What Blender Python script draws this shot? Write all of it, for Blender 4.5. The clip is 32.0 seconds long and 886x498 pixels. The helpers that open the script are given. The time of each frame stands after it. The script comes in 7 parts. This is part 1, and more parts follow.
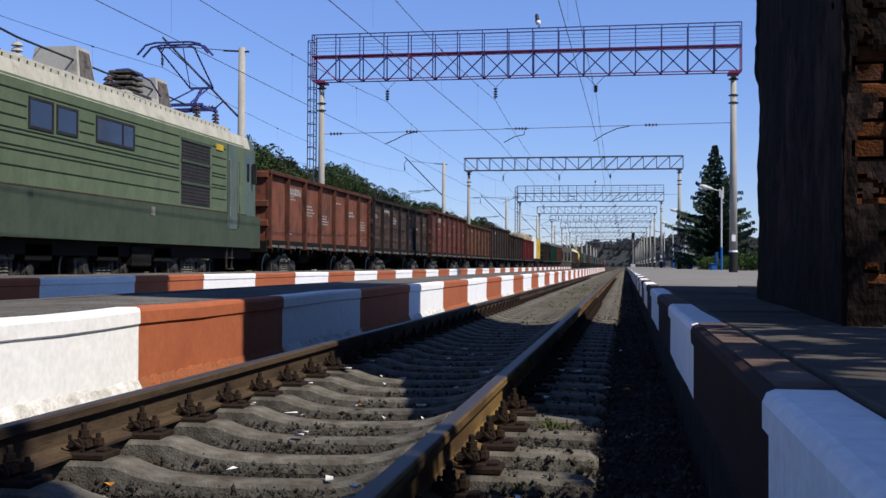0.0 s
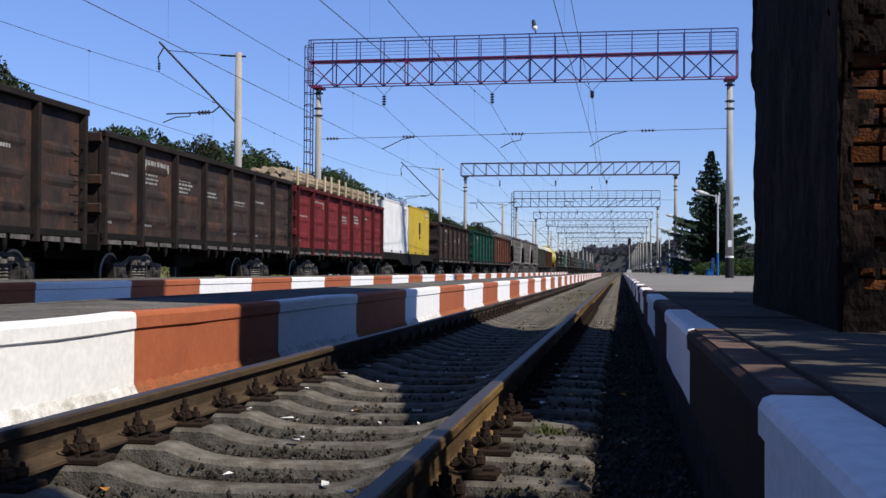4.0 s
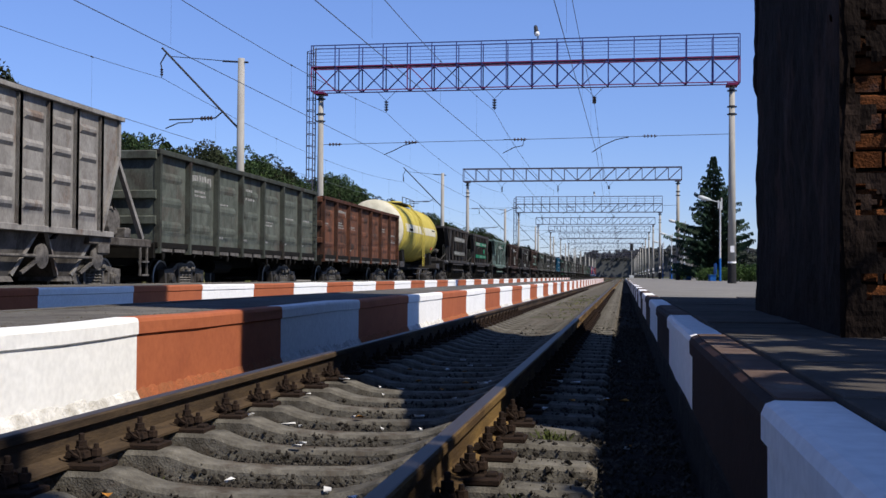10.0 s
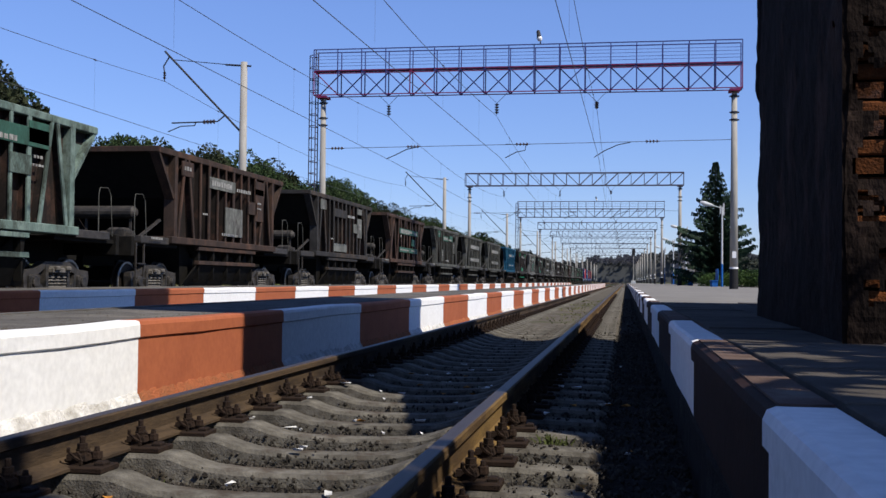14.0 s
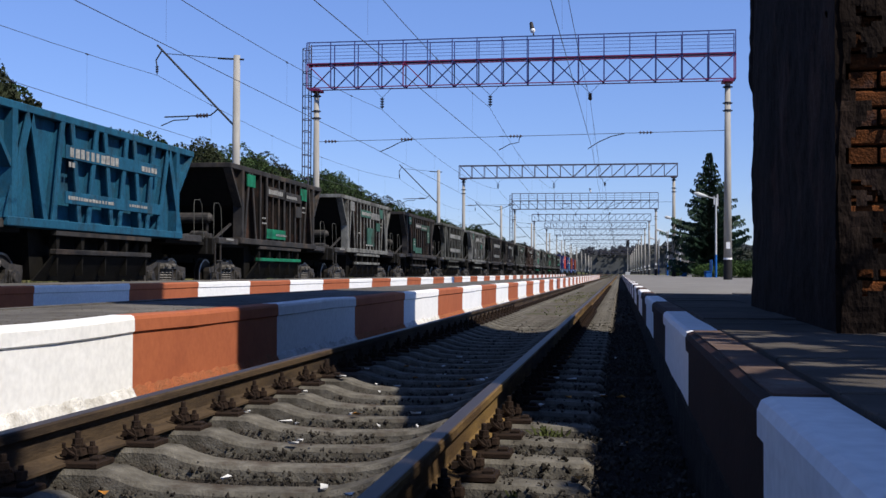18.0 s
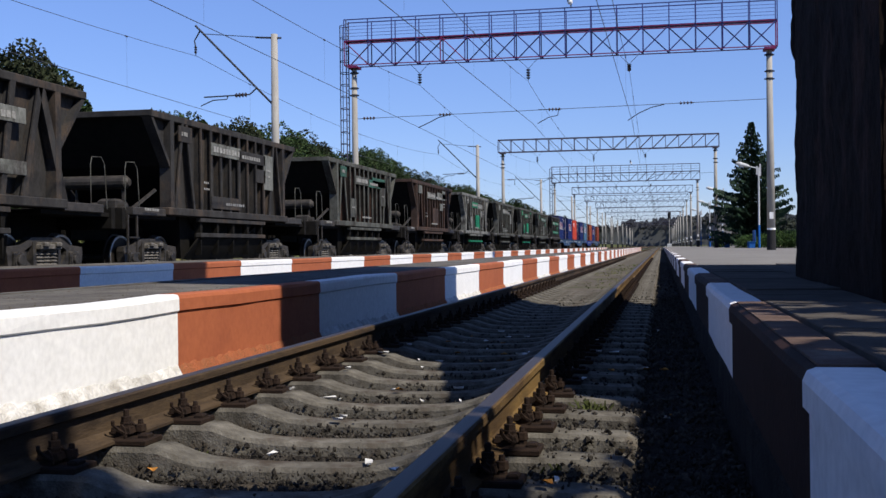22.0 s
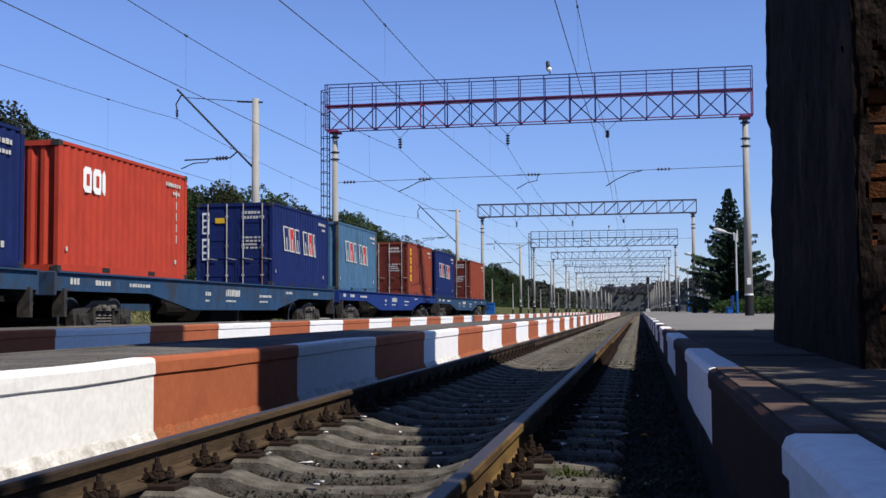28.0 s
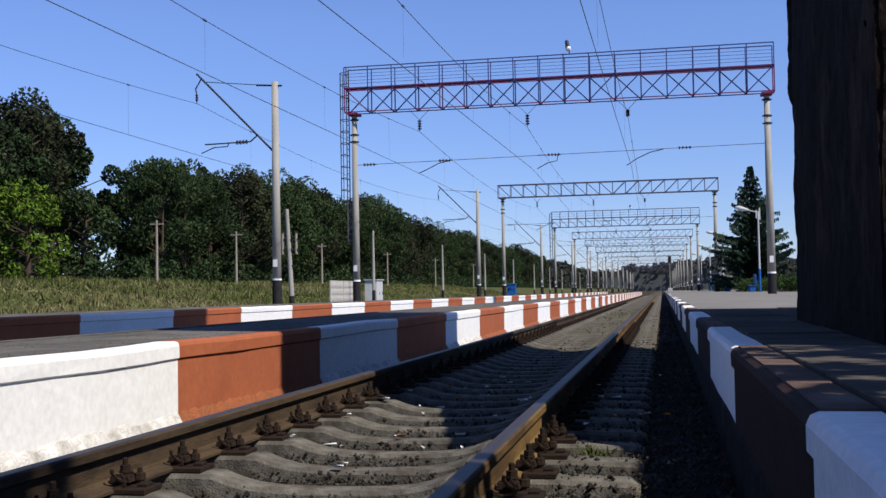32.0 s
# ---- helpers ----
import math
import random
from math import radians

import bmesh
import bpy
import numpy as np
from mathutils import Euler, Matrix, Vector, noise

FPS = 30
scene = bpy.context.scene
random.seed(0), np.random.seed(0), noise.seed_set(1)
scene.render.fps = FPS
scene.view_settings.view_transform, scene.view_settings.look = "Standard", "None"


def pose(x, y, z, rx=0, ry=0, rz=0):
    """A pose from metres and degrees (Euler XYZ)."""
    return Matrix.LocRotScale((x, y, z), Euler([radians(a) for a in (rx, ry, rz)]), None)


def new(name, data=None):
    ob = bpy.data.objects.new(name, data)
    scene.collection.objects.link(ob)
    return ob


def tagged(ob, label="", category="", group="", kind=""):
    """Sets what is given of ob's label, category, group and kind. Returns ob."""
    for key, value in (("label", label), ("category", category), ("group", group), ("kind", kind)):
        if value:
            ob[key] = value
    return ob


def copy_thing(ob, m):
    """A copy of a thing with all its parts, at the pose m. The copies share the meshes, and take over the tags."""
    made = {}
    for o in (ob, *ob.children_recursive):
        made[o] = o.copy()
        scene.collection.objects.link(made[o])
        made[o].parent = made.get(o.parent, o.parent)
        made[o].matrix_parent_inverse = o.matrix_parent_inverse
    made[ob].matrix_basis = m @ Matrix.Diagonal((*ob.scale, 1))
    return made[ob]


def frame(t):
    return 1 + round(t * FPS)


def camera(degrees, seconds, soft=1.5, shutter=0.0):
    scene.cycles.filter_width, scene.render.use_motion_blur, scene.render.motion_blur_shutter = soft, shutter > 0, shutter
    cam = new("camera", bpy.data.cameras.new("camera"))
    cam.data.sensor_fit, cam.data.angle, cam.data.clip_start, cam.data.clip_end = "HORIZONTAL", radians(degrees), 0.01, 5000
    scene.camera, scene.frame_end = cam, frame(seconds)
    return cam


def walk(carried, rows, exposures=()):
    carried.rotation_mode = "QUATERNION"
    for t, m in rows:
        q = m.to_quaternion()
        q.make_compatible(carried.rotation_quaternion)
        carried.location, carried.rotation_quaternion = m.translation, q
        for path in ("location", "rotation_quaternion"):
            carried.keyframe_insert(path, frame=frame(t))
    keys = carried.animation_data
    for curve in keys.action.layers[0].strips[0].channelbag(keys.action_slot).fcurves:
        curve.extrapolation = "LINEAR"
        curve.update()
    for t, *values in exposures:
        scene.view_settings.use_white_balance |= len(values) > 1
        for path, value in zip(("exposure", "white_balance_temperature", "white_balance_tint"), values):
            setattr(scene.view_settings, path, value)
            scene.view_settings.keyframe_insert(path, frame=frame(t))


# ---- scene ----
import itertools

cam = camera(44.1, 32.0, soft=1.5, shutter=0.0)
EYE = (0.0, 0.0, 0.60)          # rail head of the near track is z = 0
# seconds, heading to the left of the track, tilt up, lean
HEADING = [
    (0, 9.46, 0.83, -0.27), (0.5, 9.48, 0.84, -0.20), (1, 9.52, 0.66, -0.09), (1.5, 9.49, 0.73, -0.17), (2, 9.56, 0.75, -0.09),
    (2.5, 9.56, 0.77, -0.16), (3, 9.56, 0.80, -0.24), (3.5, 9.48, 0.80, -0.14), (4, 9.27, 1.10, -0.37), (4.5, 9.20, 1.42, -0.30),
    (6.5, 9.18, 1.46, -0.28), (7, 9.13, 1.59, -0.34), (7.5, 9.25, 1.59, -0.41), (8, 9.59, 1.08, -0.28), (8.5, 9.46, 1.35, -0.38),
    (9, 9.36, 1.34, -0.25), (9.5, 9.37, 1.37, -0.37), (10, 9.39, 1.39, -0.36), (10.5, 9.46, 1.28, -0.46), (11, 9.55, 1.35, -0.58),
    (11.5, 9.54, 1.39, -0.49), (12, 9.50, 1.56, -0.43), (12.5, 9.32, 1.72, -0.49), (13, 9.47, 1.80, -0.44), (13.5, 9.50, 1.71, -0.64),
    (15.5, 9.36, 1.14, -0.32), (16, 9.44, 0.81, -0.17), (16.5, 9.53, 0.57, -0.19), (17, 9.58, 0.60, -0.20), (17.5, 9.29, 1.16, -0.37),
    (18, 9.19, 1.23, -0.23), (18.5, 9.00, 1.52, -0.32), (19, 9.10, 1.51, -0.33), (19.5, 9.24, 1.18, -0.25), (20, 9.26, 0.94, 0.00),
    (20.5, 9.31, 1.04, 0.09), (21, 9.63, 0.79, 0.21), (21.5, 10.65, 0.54, 0.57), (22, 11.31, -0.06, 0.68), (22.5, 10.92, 0.77, 0.72),
    (23, 10.60, 2.07, 0.59), (23.5, 10.52, 2.82, 0.72), (24, 10.38, 3.03, 0.68), (24.5, 10.33, 2.95, 0.56), (25, 10.37, 2.87, 0.44),
    (25.5, 10.21, 3.01, 0.41), (27.5, 10.09, 3.46, 0.44), (28, 10.22, 3.28, 0.40), (28.5, 10.16, 3.14, 0.55), (29, 10.24, 3.11, 0.61),
    (29.5, 10.21, 3.20, 0.59), (30, 10.27, 3.09, 0.54), (30.5, 10.33, 2.95, 0.59), (31, 10.23, 3.05, 0.51), (31.5, 10.32, 2.90, 0.64),
    (32, 11.34, 2.32, 0.99),
]
walk(cam, [(t, pose(*EYE, 90 + tilt, lean, yaw)) for t, yaw, tilt, lean in HEADING])

# ---- light ----
scene.view_settings.exposure = 0.31
scene.view_settings.use_white_balance = True
scene.view_settings.white_balance_temperature = 5950
scene.view_settings.white_balance_tint = 10
SUN_AZ, SUN_EL = math.atan2(-0.50, 1.0), radians(50.4)
sun_way = Vector((math.cos(SUN_AZ) * math.cos(SUN_EL), math.sin(SUN_AZ) * math.cos(SUN_EL), math.sin(SUN_EL)))
world = bpy.data.worlds.new("sky")
scene.world = world
world.use_nodes = True
wn = world.node_tree.nodes
sky = wn.new("ShaderNodeTexSky")
sky.sky_type = "NISHITA"
sky.sun_disc = False
sky.sun_elevation = SUN_EL
sky.sun_rotation = math.atan2(sun_way.x, sun_way.y)
sky.air_density, sky.dust_density, sky.ozone_density = 0.80, 0.02, 4.2
wn["Background"].inputs[1].default_value = 0.110
tint = wn.new("ShaderNodeMix")
tint.data_type, tint.blend_type = "RGBA", "MULTIPLY"
tint.inputs["Factor"].default_value = 1.0
tint.inputs["B"].default_value = (1.05, 0.985, 1.14, 1)
height = wn.new("ShaderNodeSeparateXYZ")
haze = wn.new("ShaderNodeMapRange")
haze.inputs["From Min"].default_value, haze.inputs["From Max"].default_value = 0.0, 0.24
haze.inputs["To Min"].default_value, haze.inputs["To Max"].default_value = 0.66, 1.0
thin = wn.new("ShaderNodeVectorMath")
thin.operation = "SCALE"
where = wn.new("ShaderNodeTexCoord")
world.node_tree.links.new(where.outputs["Generated"], height.inputs[0])
world.node_tree.links.new(height.outputs["Z"], haze.inputs["Value"])
world.node_tree.links.new(sky.outputs[0], thin.inputs[0])
world.node_tree.links.new(haze.outputs[0], thin.inputs["Scale"])
world.node_tree.links.new(thin.outputs[0], tint.inputs["A"])
world.node_tree.links.new(tint.outputs["Result"], wn["Background"].inputs[0])
sun = new("sun", bpy.data.lights.new("sun", "SUN"))
sun.data.energy, sun.data.angle, sun.data.color = 5.0, radians(0.53), (1.0, 0.88, 0.72)
sun.matrix_world = sun_way.to_track_quat("Z", "Y").to_matrix().to_4x4()


# ---- materials ----
def mat(name, c1, c2=None, rough=0.8, scale=6.0, fine=60.0, bump=0.15, metal=0.0, contrast=0.5, c3=None, vary=0.0,
        island=0.0, stretch=(1, 1, 1), spec=0.08, patch=0.62):
    """Two-scale mottled surface: c1 to c2 in large patches, c3 as stains, grain as fine relief."""
    m = bpy.data.materials.new(name)
    m.use_nodes = True
    nt = m.node_tree
    n, link = nt.nodes, nt.links.new
    p = n["Principled BSDF"]
    p.inputs["Roughness"].default_value = rough
    p.inputs["Metallic"].default_value = metal
    p.inputs["Specular IOR Level"].default_value = spec
    tc = n.new("ShaderNodeTexCoord")
    mp = n.new("ShaderNodeMapping")
    mp.inputs["Scale"].default_value = stretch
    link(tc.outputs["Object"], mp.inputs["Vector"])
    big = n.new("ShaderNodeTexNoise")
    big.inputs["Scale"].default_value, big.inputs["Detail"].default_value = scale, 6
    big.inputs["Roughness"].default_value = 0.65
    link(mp.outputs[0], big.inputs["Vector"])
    small = n.new("ShaderNodeTexNoise")
    small.inputs["Scale"].default_value, small.inputs["Detail"].default_value = fine, 4
    link(mp.outputs[0], small.inputs["Vector"])
    ramp = n.new("ShaderNodeValToRGB")
    ramp.color_ramp.elements[0].position = 0.5 - 0.5 * (1 - contrast) * 0.6
    ramp.color_ramp.elements[1].position = 0.5 + 0.5 * (1 - contrast) * 0.6
    ramp.color_ramp.elements[0].color = (*c1, 1)
    ramp.color_ramp.elements[1].color = (*(c2 or [0.8 * c for c in c1]), 1)
    link(big.outputs["Fac"], ramp.inputs[0])
    out = ramp.outputs[0]
    if c3:
        st = n.new("ShaderNodeTexNoise")
        st.inputs["Scale"].default_value, st.inputs["Detail"].default_value = scale * 0.37, 8
        st.inputs["Roughness"].default_value = 0.75
        link(mp.outputs[0], st.inputs["Vector"])
        sr = n.new("ShaderNodeMapRange")
        sr.inputs["From Min"].default_value, sr.inputs["From Max"].default_value = patch - 0.07, patch + 0.05
        link(st.outputs["Fac"], sr.inputs["Value"])
        mx = n.new("ShaderNodeMix")
        mx.data_type = "RGBA"
        link(sr.outputs[0], mx.inputs["Factor"])
        link(out, mx.inputs["A"])
        mx.inputs["B"].default_value = (*c3, 1)
        out = mx.outputs["Result"]
    hsv = n.new("ShaderNodeHueSaturation")
    link(out, hsv.inputs["Color"])
    mr = n.new("ShaderNodeMapRange")
    mr.inputs["To Min"].default_value, mr.inputs["To Max"].default_value = 0.82, 1.18
    link(small.outputs["Fac"], mr.inputs["Value"])
    val = mr.outputs[0]
    for amount, socket in ((vary, "ShaderNodeObjectInfo"), (island, "ShaderNodeNewGeometry")):
        if amount:
            src = n.new(socket)
            r = n.new("ShaderNodeMapRange")
            r.inputs["To Min"].default_value, r.inputs["To Max"].default_value = 1 - amount, 1 + amount
            link(src.outputs["Random" if socket == "ShaderNodeObjectInfo" else "Random Per Island"], r.inputs["Value"])
            mu = n.new("ShaderNodeMath")
            mu.operation = "MULTIPLY"
            link(val, mu.inputs[0])
            link(r.outputs[0], mu.inputs[1])
            val = mu.outputs[0]
    link(val, hsv.inputs["Value"])
    link(hsv.outputs[0], p.inputs["Base Color"])
    if bump:
        add = n.new("ShaderNodeMath")
        add.operation = "ADD"
        link(big.outputs["Fac"], add.inputs[0])
        link(small.outputs["Fac"], add.inputs[1])
        b = n.new("ShaderNodeBump")
        b.inputs["Strength"].default_value, b.inputs["Distance"].default_value = bump, 0.02
        link(add.outputs[0], b.inputs["Height"])
        link(b.outputs[0], p.inputs["Normal"])
    return m


M = {}


def define(key, *a, **k):
    M[key] = mat(key, *a, **k)


define("grass_ground", (0.0516, 0.0645, 0.0189), (0.0817, 0.0774, 0.0301), rough=0.95, scale=0.4, fine=9, bump=0.6, c3=(0.0516, 0.0774, 0.0172))
define("ballast", (0.026, 0.022, 0.018), (0.012, 0.011, 0.010), rough=0.95, scale=9, fine=40, bump=1.0, c3=(0.075, 0.062, 0.046), patch=0.60)
define("stone", (0.058, 0.051, 0.042), (0.018, 0.016, 0.013), rough=0.92, scale=14, fine=90, bump=0.4, island=0.45)
define("sleeper", (0.150, 0.139, 0.115), (0.062, 0.056, 0.045), rough=0.92, scale=9, fine=90, bump=0.35, c3=(0.0645, 0.0516, 0.0387), vary=0.15, patch=0.58)
define("rail_ochre", (0.085, 0.054, 0.024), (0.048, 0.031, 0.017), rough=0.8, scale=8, fine=120, bump=0.2, c3=(0.150, 0.096, 0.036), stretch=(1, 0.2, 1), patch=0.53)
define("rail_rust", (0.044, 0.032, 0.022), (0.026, 0.019, 0.014), rough=0.8, scale=8, fine=120, bump=0.2, c3=(0.072, 0.050, 0.030), stretch=(1, 0.2, 1), patch=0.53)
define("rail_top", (0.075, 0.062, 0.056), (0.05, 0.042, 0.038), rough=0.5, scale=5, fine=60, bump=0.02, metal=0.5, stretch=(1, 0.1, 1))
define("fastener", (0.030, 0.019, 0.013), (0.015, 0.011, 0.009), rough=0.85, scale=20, fine=150, bump=0.3)
define("white_paint", (0.80, 0.795, 0.775), (0.75, 0.745, 0.725), rough=0.75, scale=3, fine=22, bump=0.05, c3=(0.43, 0.4128, 0.3784), patch=0.70)
define("orange_paint", (0.355, 0.112, 0.050), (0.300, 0.092, 0.043), rough=0.75, scale=3, fine=22, bump=0.06, c3=(0.258, 0.086, 0.0516), patch=0.68)
# brown edge blocks: face darkened for shade, top lightened for dappled sun
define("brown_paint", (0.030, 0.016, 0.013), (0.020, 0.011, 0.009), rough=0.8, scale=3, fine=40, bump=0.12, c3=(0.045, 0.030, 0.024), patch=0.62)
define("brown_lit", (0.125, 0.088, 0.070), (0.075, 0.050, 0.040), rough=0.9, scale=5, fine=60, bump=0.3, c3=(0.15, 0.13, 0.11), patch=0.62)
define("white_splash", (0.74, 0.73, 0.70), (0.34, 0.32, 0.28), rough=0.95, scale=7, fine=60, bump=0.7, contrast=0.35)
define("orange_splash", (0.33, 0.105, 0.045), (0.23, 0.095, 0.045), rough=0.95, scale=9, fine=70, bump=0.9, contrast=0.45)
define("dirt", (0.120, 0.104, 0.080), (0.066, 0.057, 0.044), rough=0.97, scale=1.6, fine=45, bump=0.5, c3=(0.06, 0.062, 0.03), patch=0.60)
define("dark_concrete", (0.030, 0.026, 0.022), (0.014, 0.012, 0.011), rough=0.95, scale=6, fine=60, bump=0.7, c3=(0.06, 0.052, 0.045), patch=0.64)
define("asphalt", (0.125, 0.117, 0.105), (0.070, 0.066, 0.060), rough=0.93, scale=2.2, fine=90, bump=0.5, c3=(0.165, 0.152, 0.132), patch=0.58)
define("paving", (0.088, 0.078, 0.067), (0.052, 0.046, 0.040), rough=0.93, scale=3, fine=110, bump=0.3, c3=(0.1032, 0.0946, 0.086), vary=0.12)
define("pale_asphalt", (0.205, 0.195, 0.176), (0.150, 0.143, 0.130), rough=0.95, scale=0.8, fine=60, bump=0.2)
define("concrete_pole", (0.345, 0.33, 0.295), (0.27, 0.255, 0.225), rough=0.9, scale=2.5, fine=50, bump=0.15, stretch=(1, 1, 0.3))
define("tar_black", (0.0189, 0.0189, 0.0206), (0.0301, 0.0292, 0.0284), rough=0.7, scale=6, fine=60, bump=0.1)
define("gantry_red", (0.21, 0.028, 0.085), (0.13, 0.026, 0.085), rough=0.6, scale=6, fine=50, bump=0.05)
define("gantry_blue", (0.050, 0.055, 0.19), (0.035, 0.040, 0.13), rough=0.6, scale=6, fine=50, bump=0.05)
define("gantry_grey", (0.095, 0.092, 0.125), (0.07, 0.066, 0.09), rough=0.65, scale=6, fine=50, bump=0.05)
define("steel_dark", (0.0344, 0.0361, 0.043), (0.0516, 0.0499, 0.0516), rough=0.6, scale=10, fine=60, bump=0.08, metal=0.3)
define("wire", (0.086, 0.0903, 0.1032), (0.0602, 0.0602, 0.0688), rough=0.6, bump=0, metal=0.4)
define("insulator", (0.043, 0.0301, 0.0301), (0.0602, 0.043, 0.043), rough=0.3, bump=0)
define("brick", (0.135, 0.046, 0.014), (0.040, 0.017, 0.008), rough=0.92, scale=11, fine=70, bump=0.5, c3=(0.086, 0.0516, 0.043), vary=0.55)
# mortar and plaster sunk near black: the pier's deep shade is in these tones
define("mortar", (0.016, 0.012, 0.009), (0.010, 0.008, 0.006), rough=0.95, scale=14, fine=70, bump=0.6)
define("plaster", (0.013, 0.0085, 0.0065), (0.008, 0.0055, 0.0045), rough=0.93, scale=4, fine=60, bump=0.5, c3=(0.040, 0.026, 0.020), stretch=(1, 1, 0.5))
define("bark", (0.086, 0.0645, 0.0473), (0.0516, 0.0387, 0.0301), rough=0.95, scale=12, fine=60, bump=0.8, stretch=(1, 1, 0.25))


# ---- mesh building ----
class Shape:
    """Collects the faces of one mesh."""

    def __init__(self):
        self.v, self.f = [], []

    def add(self, verts, faces):
        k = len(self.v)
        self.v += [tuple(p) for p in verts]
        self.f += [tuple(i + k for i in f) for f in faces]
        return self

    def box(self, x0, y0, z0, x1, y1, z1, c=0.0):
        x0, x1, y0, y1, z0, z1 = min(x0, x1), max(x0, x1), min(y0, y1), max(y0, y1), min(z0, z1), max(z0, z1)
        if c <= 0:
            v = [(x, y, z) for z in (z0, z1) for y in (y0, y1) for x in (x0, x1)]
            return self.add(v, [(0, 2, 3, 1), (4, 5, 7, 6), (0, 1, 5, 4), (2, 6, 7, 3), (0, 4, 6, 2), (1, 3, 7, 5)])
        rings = []
        for z, d in ((z0, c), (z0 + c, 0), (z1 - c, 0), (z1, c)):
            rings.append([(x0 + d, y0 + d, z), (x1 - d, y0 + d, z), (x1 - d, y1 - d, z), (x0 + d, y1 - d, z)])
        return self.loft(rings)

    def loft(self, rings, caps=True, closed=True):
        n = len(rings[0])
        f = []
        for r in range(len(rings) - 1):
            for i in range(n if closed else n - 1):
                j = (i + 1) % n
                f.append((r * n + i, r * n + j, (r + 1) * n + j, (r + 1) * n + i))
        if caps:
            f.append(tuple(range(n - 1, -1, -1)))
            f.append(tuple(range((len(rings) - 1) * n, len(rings) * n)))
        return self.add(list(itertools.chain(*rings)), f)

    def rod(self, a, b, r0, r1=None, n=8, caps=True):
        a, b = Vector(a), Vector(b)
        w = (b - a).normalized()
        u = w.orthogonal().normalized()
        q = w.cross(u)
        r1 = r0 if r1 is None else r1
        rings = [[p + r * (math.cos(t) * u + math.sin(t) * q) for t in (2 * math.pi * i / n for i in range(n))]
                 for p, r in ((a, r0), (b, r1))]
        return self.loft(rings, caps)

    def lathe(self, a, b, prof, n=12):
        """prof: (share of the way from a to b, radius)."""
        a, b = Vector(a), Vector(b)
        w = (b - a).normalized()
        u = w.orthogonal().normalized()
        q = w.cross(u)
        return self.loft([[a.lerp(b, s) + r * (math.cos(t) * u + math.sin(t) * q)
                           for t in (2 * math.pi * i / n for i in range(n))] for s, r in prof])

    def bar(self, a, b, w=0.05, h=None):
        """Square bar from a to b."""
        a, b = Vector(a), Vector(b)
        d = (b - a).normalized()
        u = d.cross(Vector((0, 0, 1)))
        u = Vector((1, 0, 0)) if u.length < 1e-4 else u.normalized()
        q = d.cross(u)
        h = w if h is None else h
        return self.loft([[p + u * sx * w / 2 + q * sy * h / 2 for sx, sy in ((-1, -1), (1, -1), (1, 1), (-1, 1))] for p in (a, b)])

    def prism(self, poly, axis, lo, hi):
        """Outline extruded along an axis: x: (y, z), y: (x, z), z: (x, y)."""
        put = {"x": lambda p, s: (s, *p), "y": lambda p, s: (p[0], s, p[1]), "z": lambda p, s: (*p, s)}[axis]
        return self.loft([[put(p, s) for p in poly] for s in (lo, hi)])

    def path(self, points, r, n=6):
        """One bent tube through the points."""
        pts = [Vector(q) for q in points]
        ways = [(b - a).normalized() for a, b in zip(pts, pts[1:])]
        u = ways[0].orthogonal().normalized()
        rings = []
        for i, q in enumerate(pts):
            w = ways[0] if i == 0 else ways[-1] if i == len(pts) - 1 else (ways[i - 1] + ways[i]).normalized()
            u = (u - w * u.dot(w)).normalized()
            v = w.cross(u)
            rings.append([q + r * (math.cos(t) * u + math.sin(t) * v) for t in (2 * math.pi * k / n for k in range(n))])
        return self.loft(rings)

    def quad(self, a, b, c, d):
        return self.add([a, b, c, d], [(0, 1, 2, 3)])

    def mesh(self, name, material, smooth=False):
        me = bpy.data.meshes.new(name)
        me.from_pydata(self.v, [], self.f)
        bm = bmesh.new()
        bm.from_mesh(me)
        bmesh.ops.recalc_face_normals(bm, faces=bm.faces)
        bm.to_mesh(me)
        bm.free()
        if smooth:
            me.polygons.foreach_set("use_smooth", [True] * len(me.polygons))
        me.materials.append(M[material] if isinstance(material, str) else material)
        return me


def part(name, shape, material, parent=None, label="", smooth=False, kind=""):
    ob = new(name, shape.mesh(name, material, smooth))
    if parent is not None:
        ob.parent = parent
    return tagged(ob, label=label, kind=kind)


def thing(name, label, category, group="", kind="", at=(0, 0, 0)):
    ob = new(name)
    ob.empty_display_size = 0.3
    ob.location = at
    return tagged(ob, label, category, group, kind)


def bars(shape, x, y, z, w, h, n, seed, face="x", depth=0.006):
    """A line of writing as n plain bars on a side (face x) or an end (face y)."""
    r = random.Random(seed)
    step = w / n
    for i in range(n):
        a, b = i * step, i * step + step * r.uniform(0.55, 0.85)
        lo, hi = z, z + h * r.uniform(0.85, 1.0)
        if face == "x":
            shape.box(x, y + a, lo, x + depth, y + b, hi)
        else:
            shape.box(x + a, y - depth, lo, x + b, y, hi)
    return shape


# ---- ground ----
TRACKS = (-1.46, -6.50, -12.20, -18.80)   # centre lines
GANTRY_Y = [52, 103.3, 154.6, 190.5, 223, 259, 297, 338, 382, 430, 480, 532]
POLE_Y = [42.7 + 50.5 * i for i in range(12)]


def ground_height(x, y):
    bank = min(max((-x - 22.0) / 20.0, 0.0), 1.0)
    bank = bank * bank * (3 - 2 * bank)
    far = min(max((-x - 60.0) / 160.0, 0.0), 1.0)
    right = min(max((x - 14.0) / 30.0, 0.0), 1.0)
    return -0.42 + 2.3 * bank + 6.0 * far + 0.7 * right + 0.12 * noise.noise((x * 0.11, y * 0.11, 0.3)) * (1 if x < -21 or x > 14 else 0)


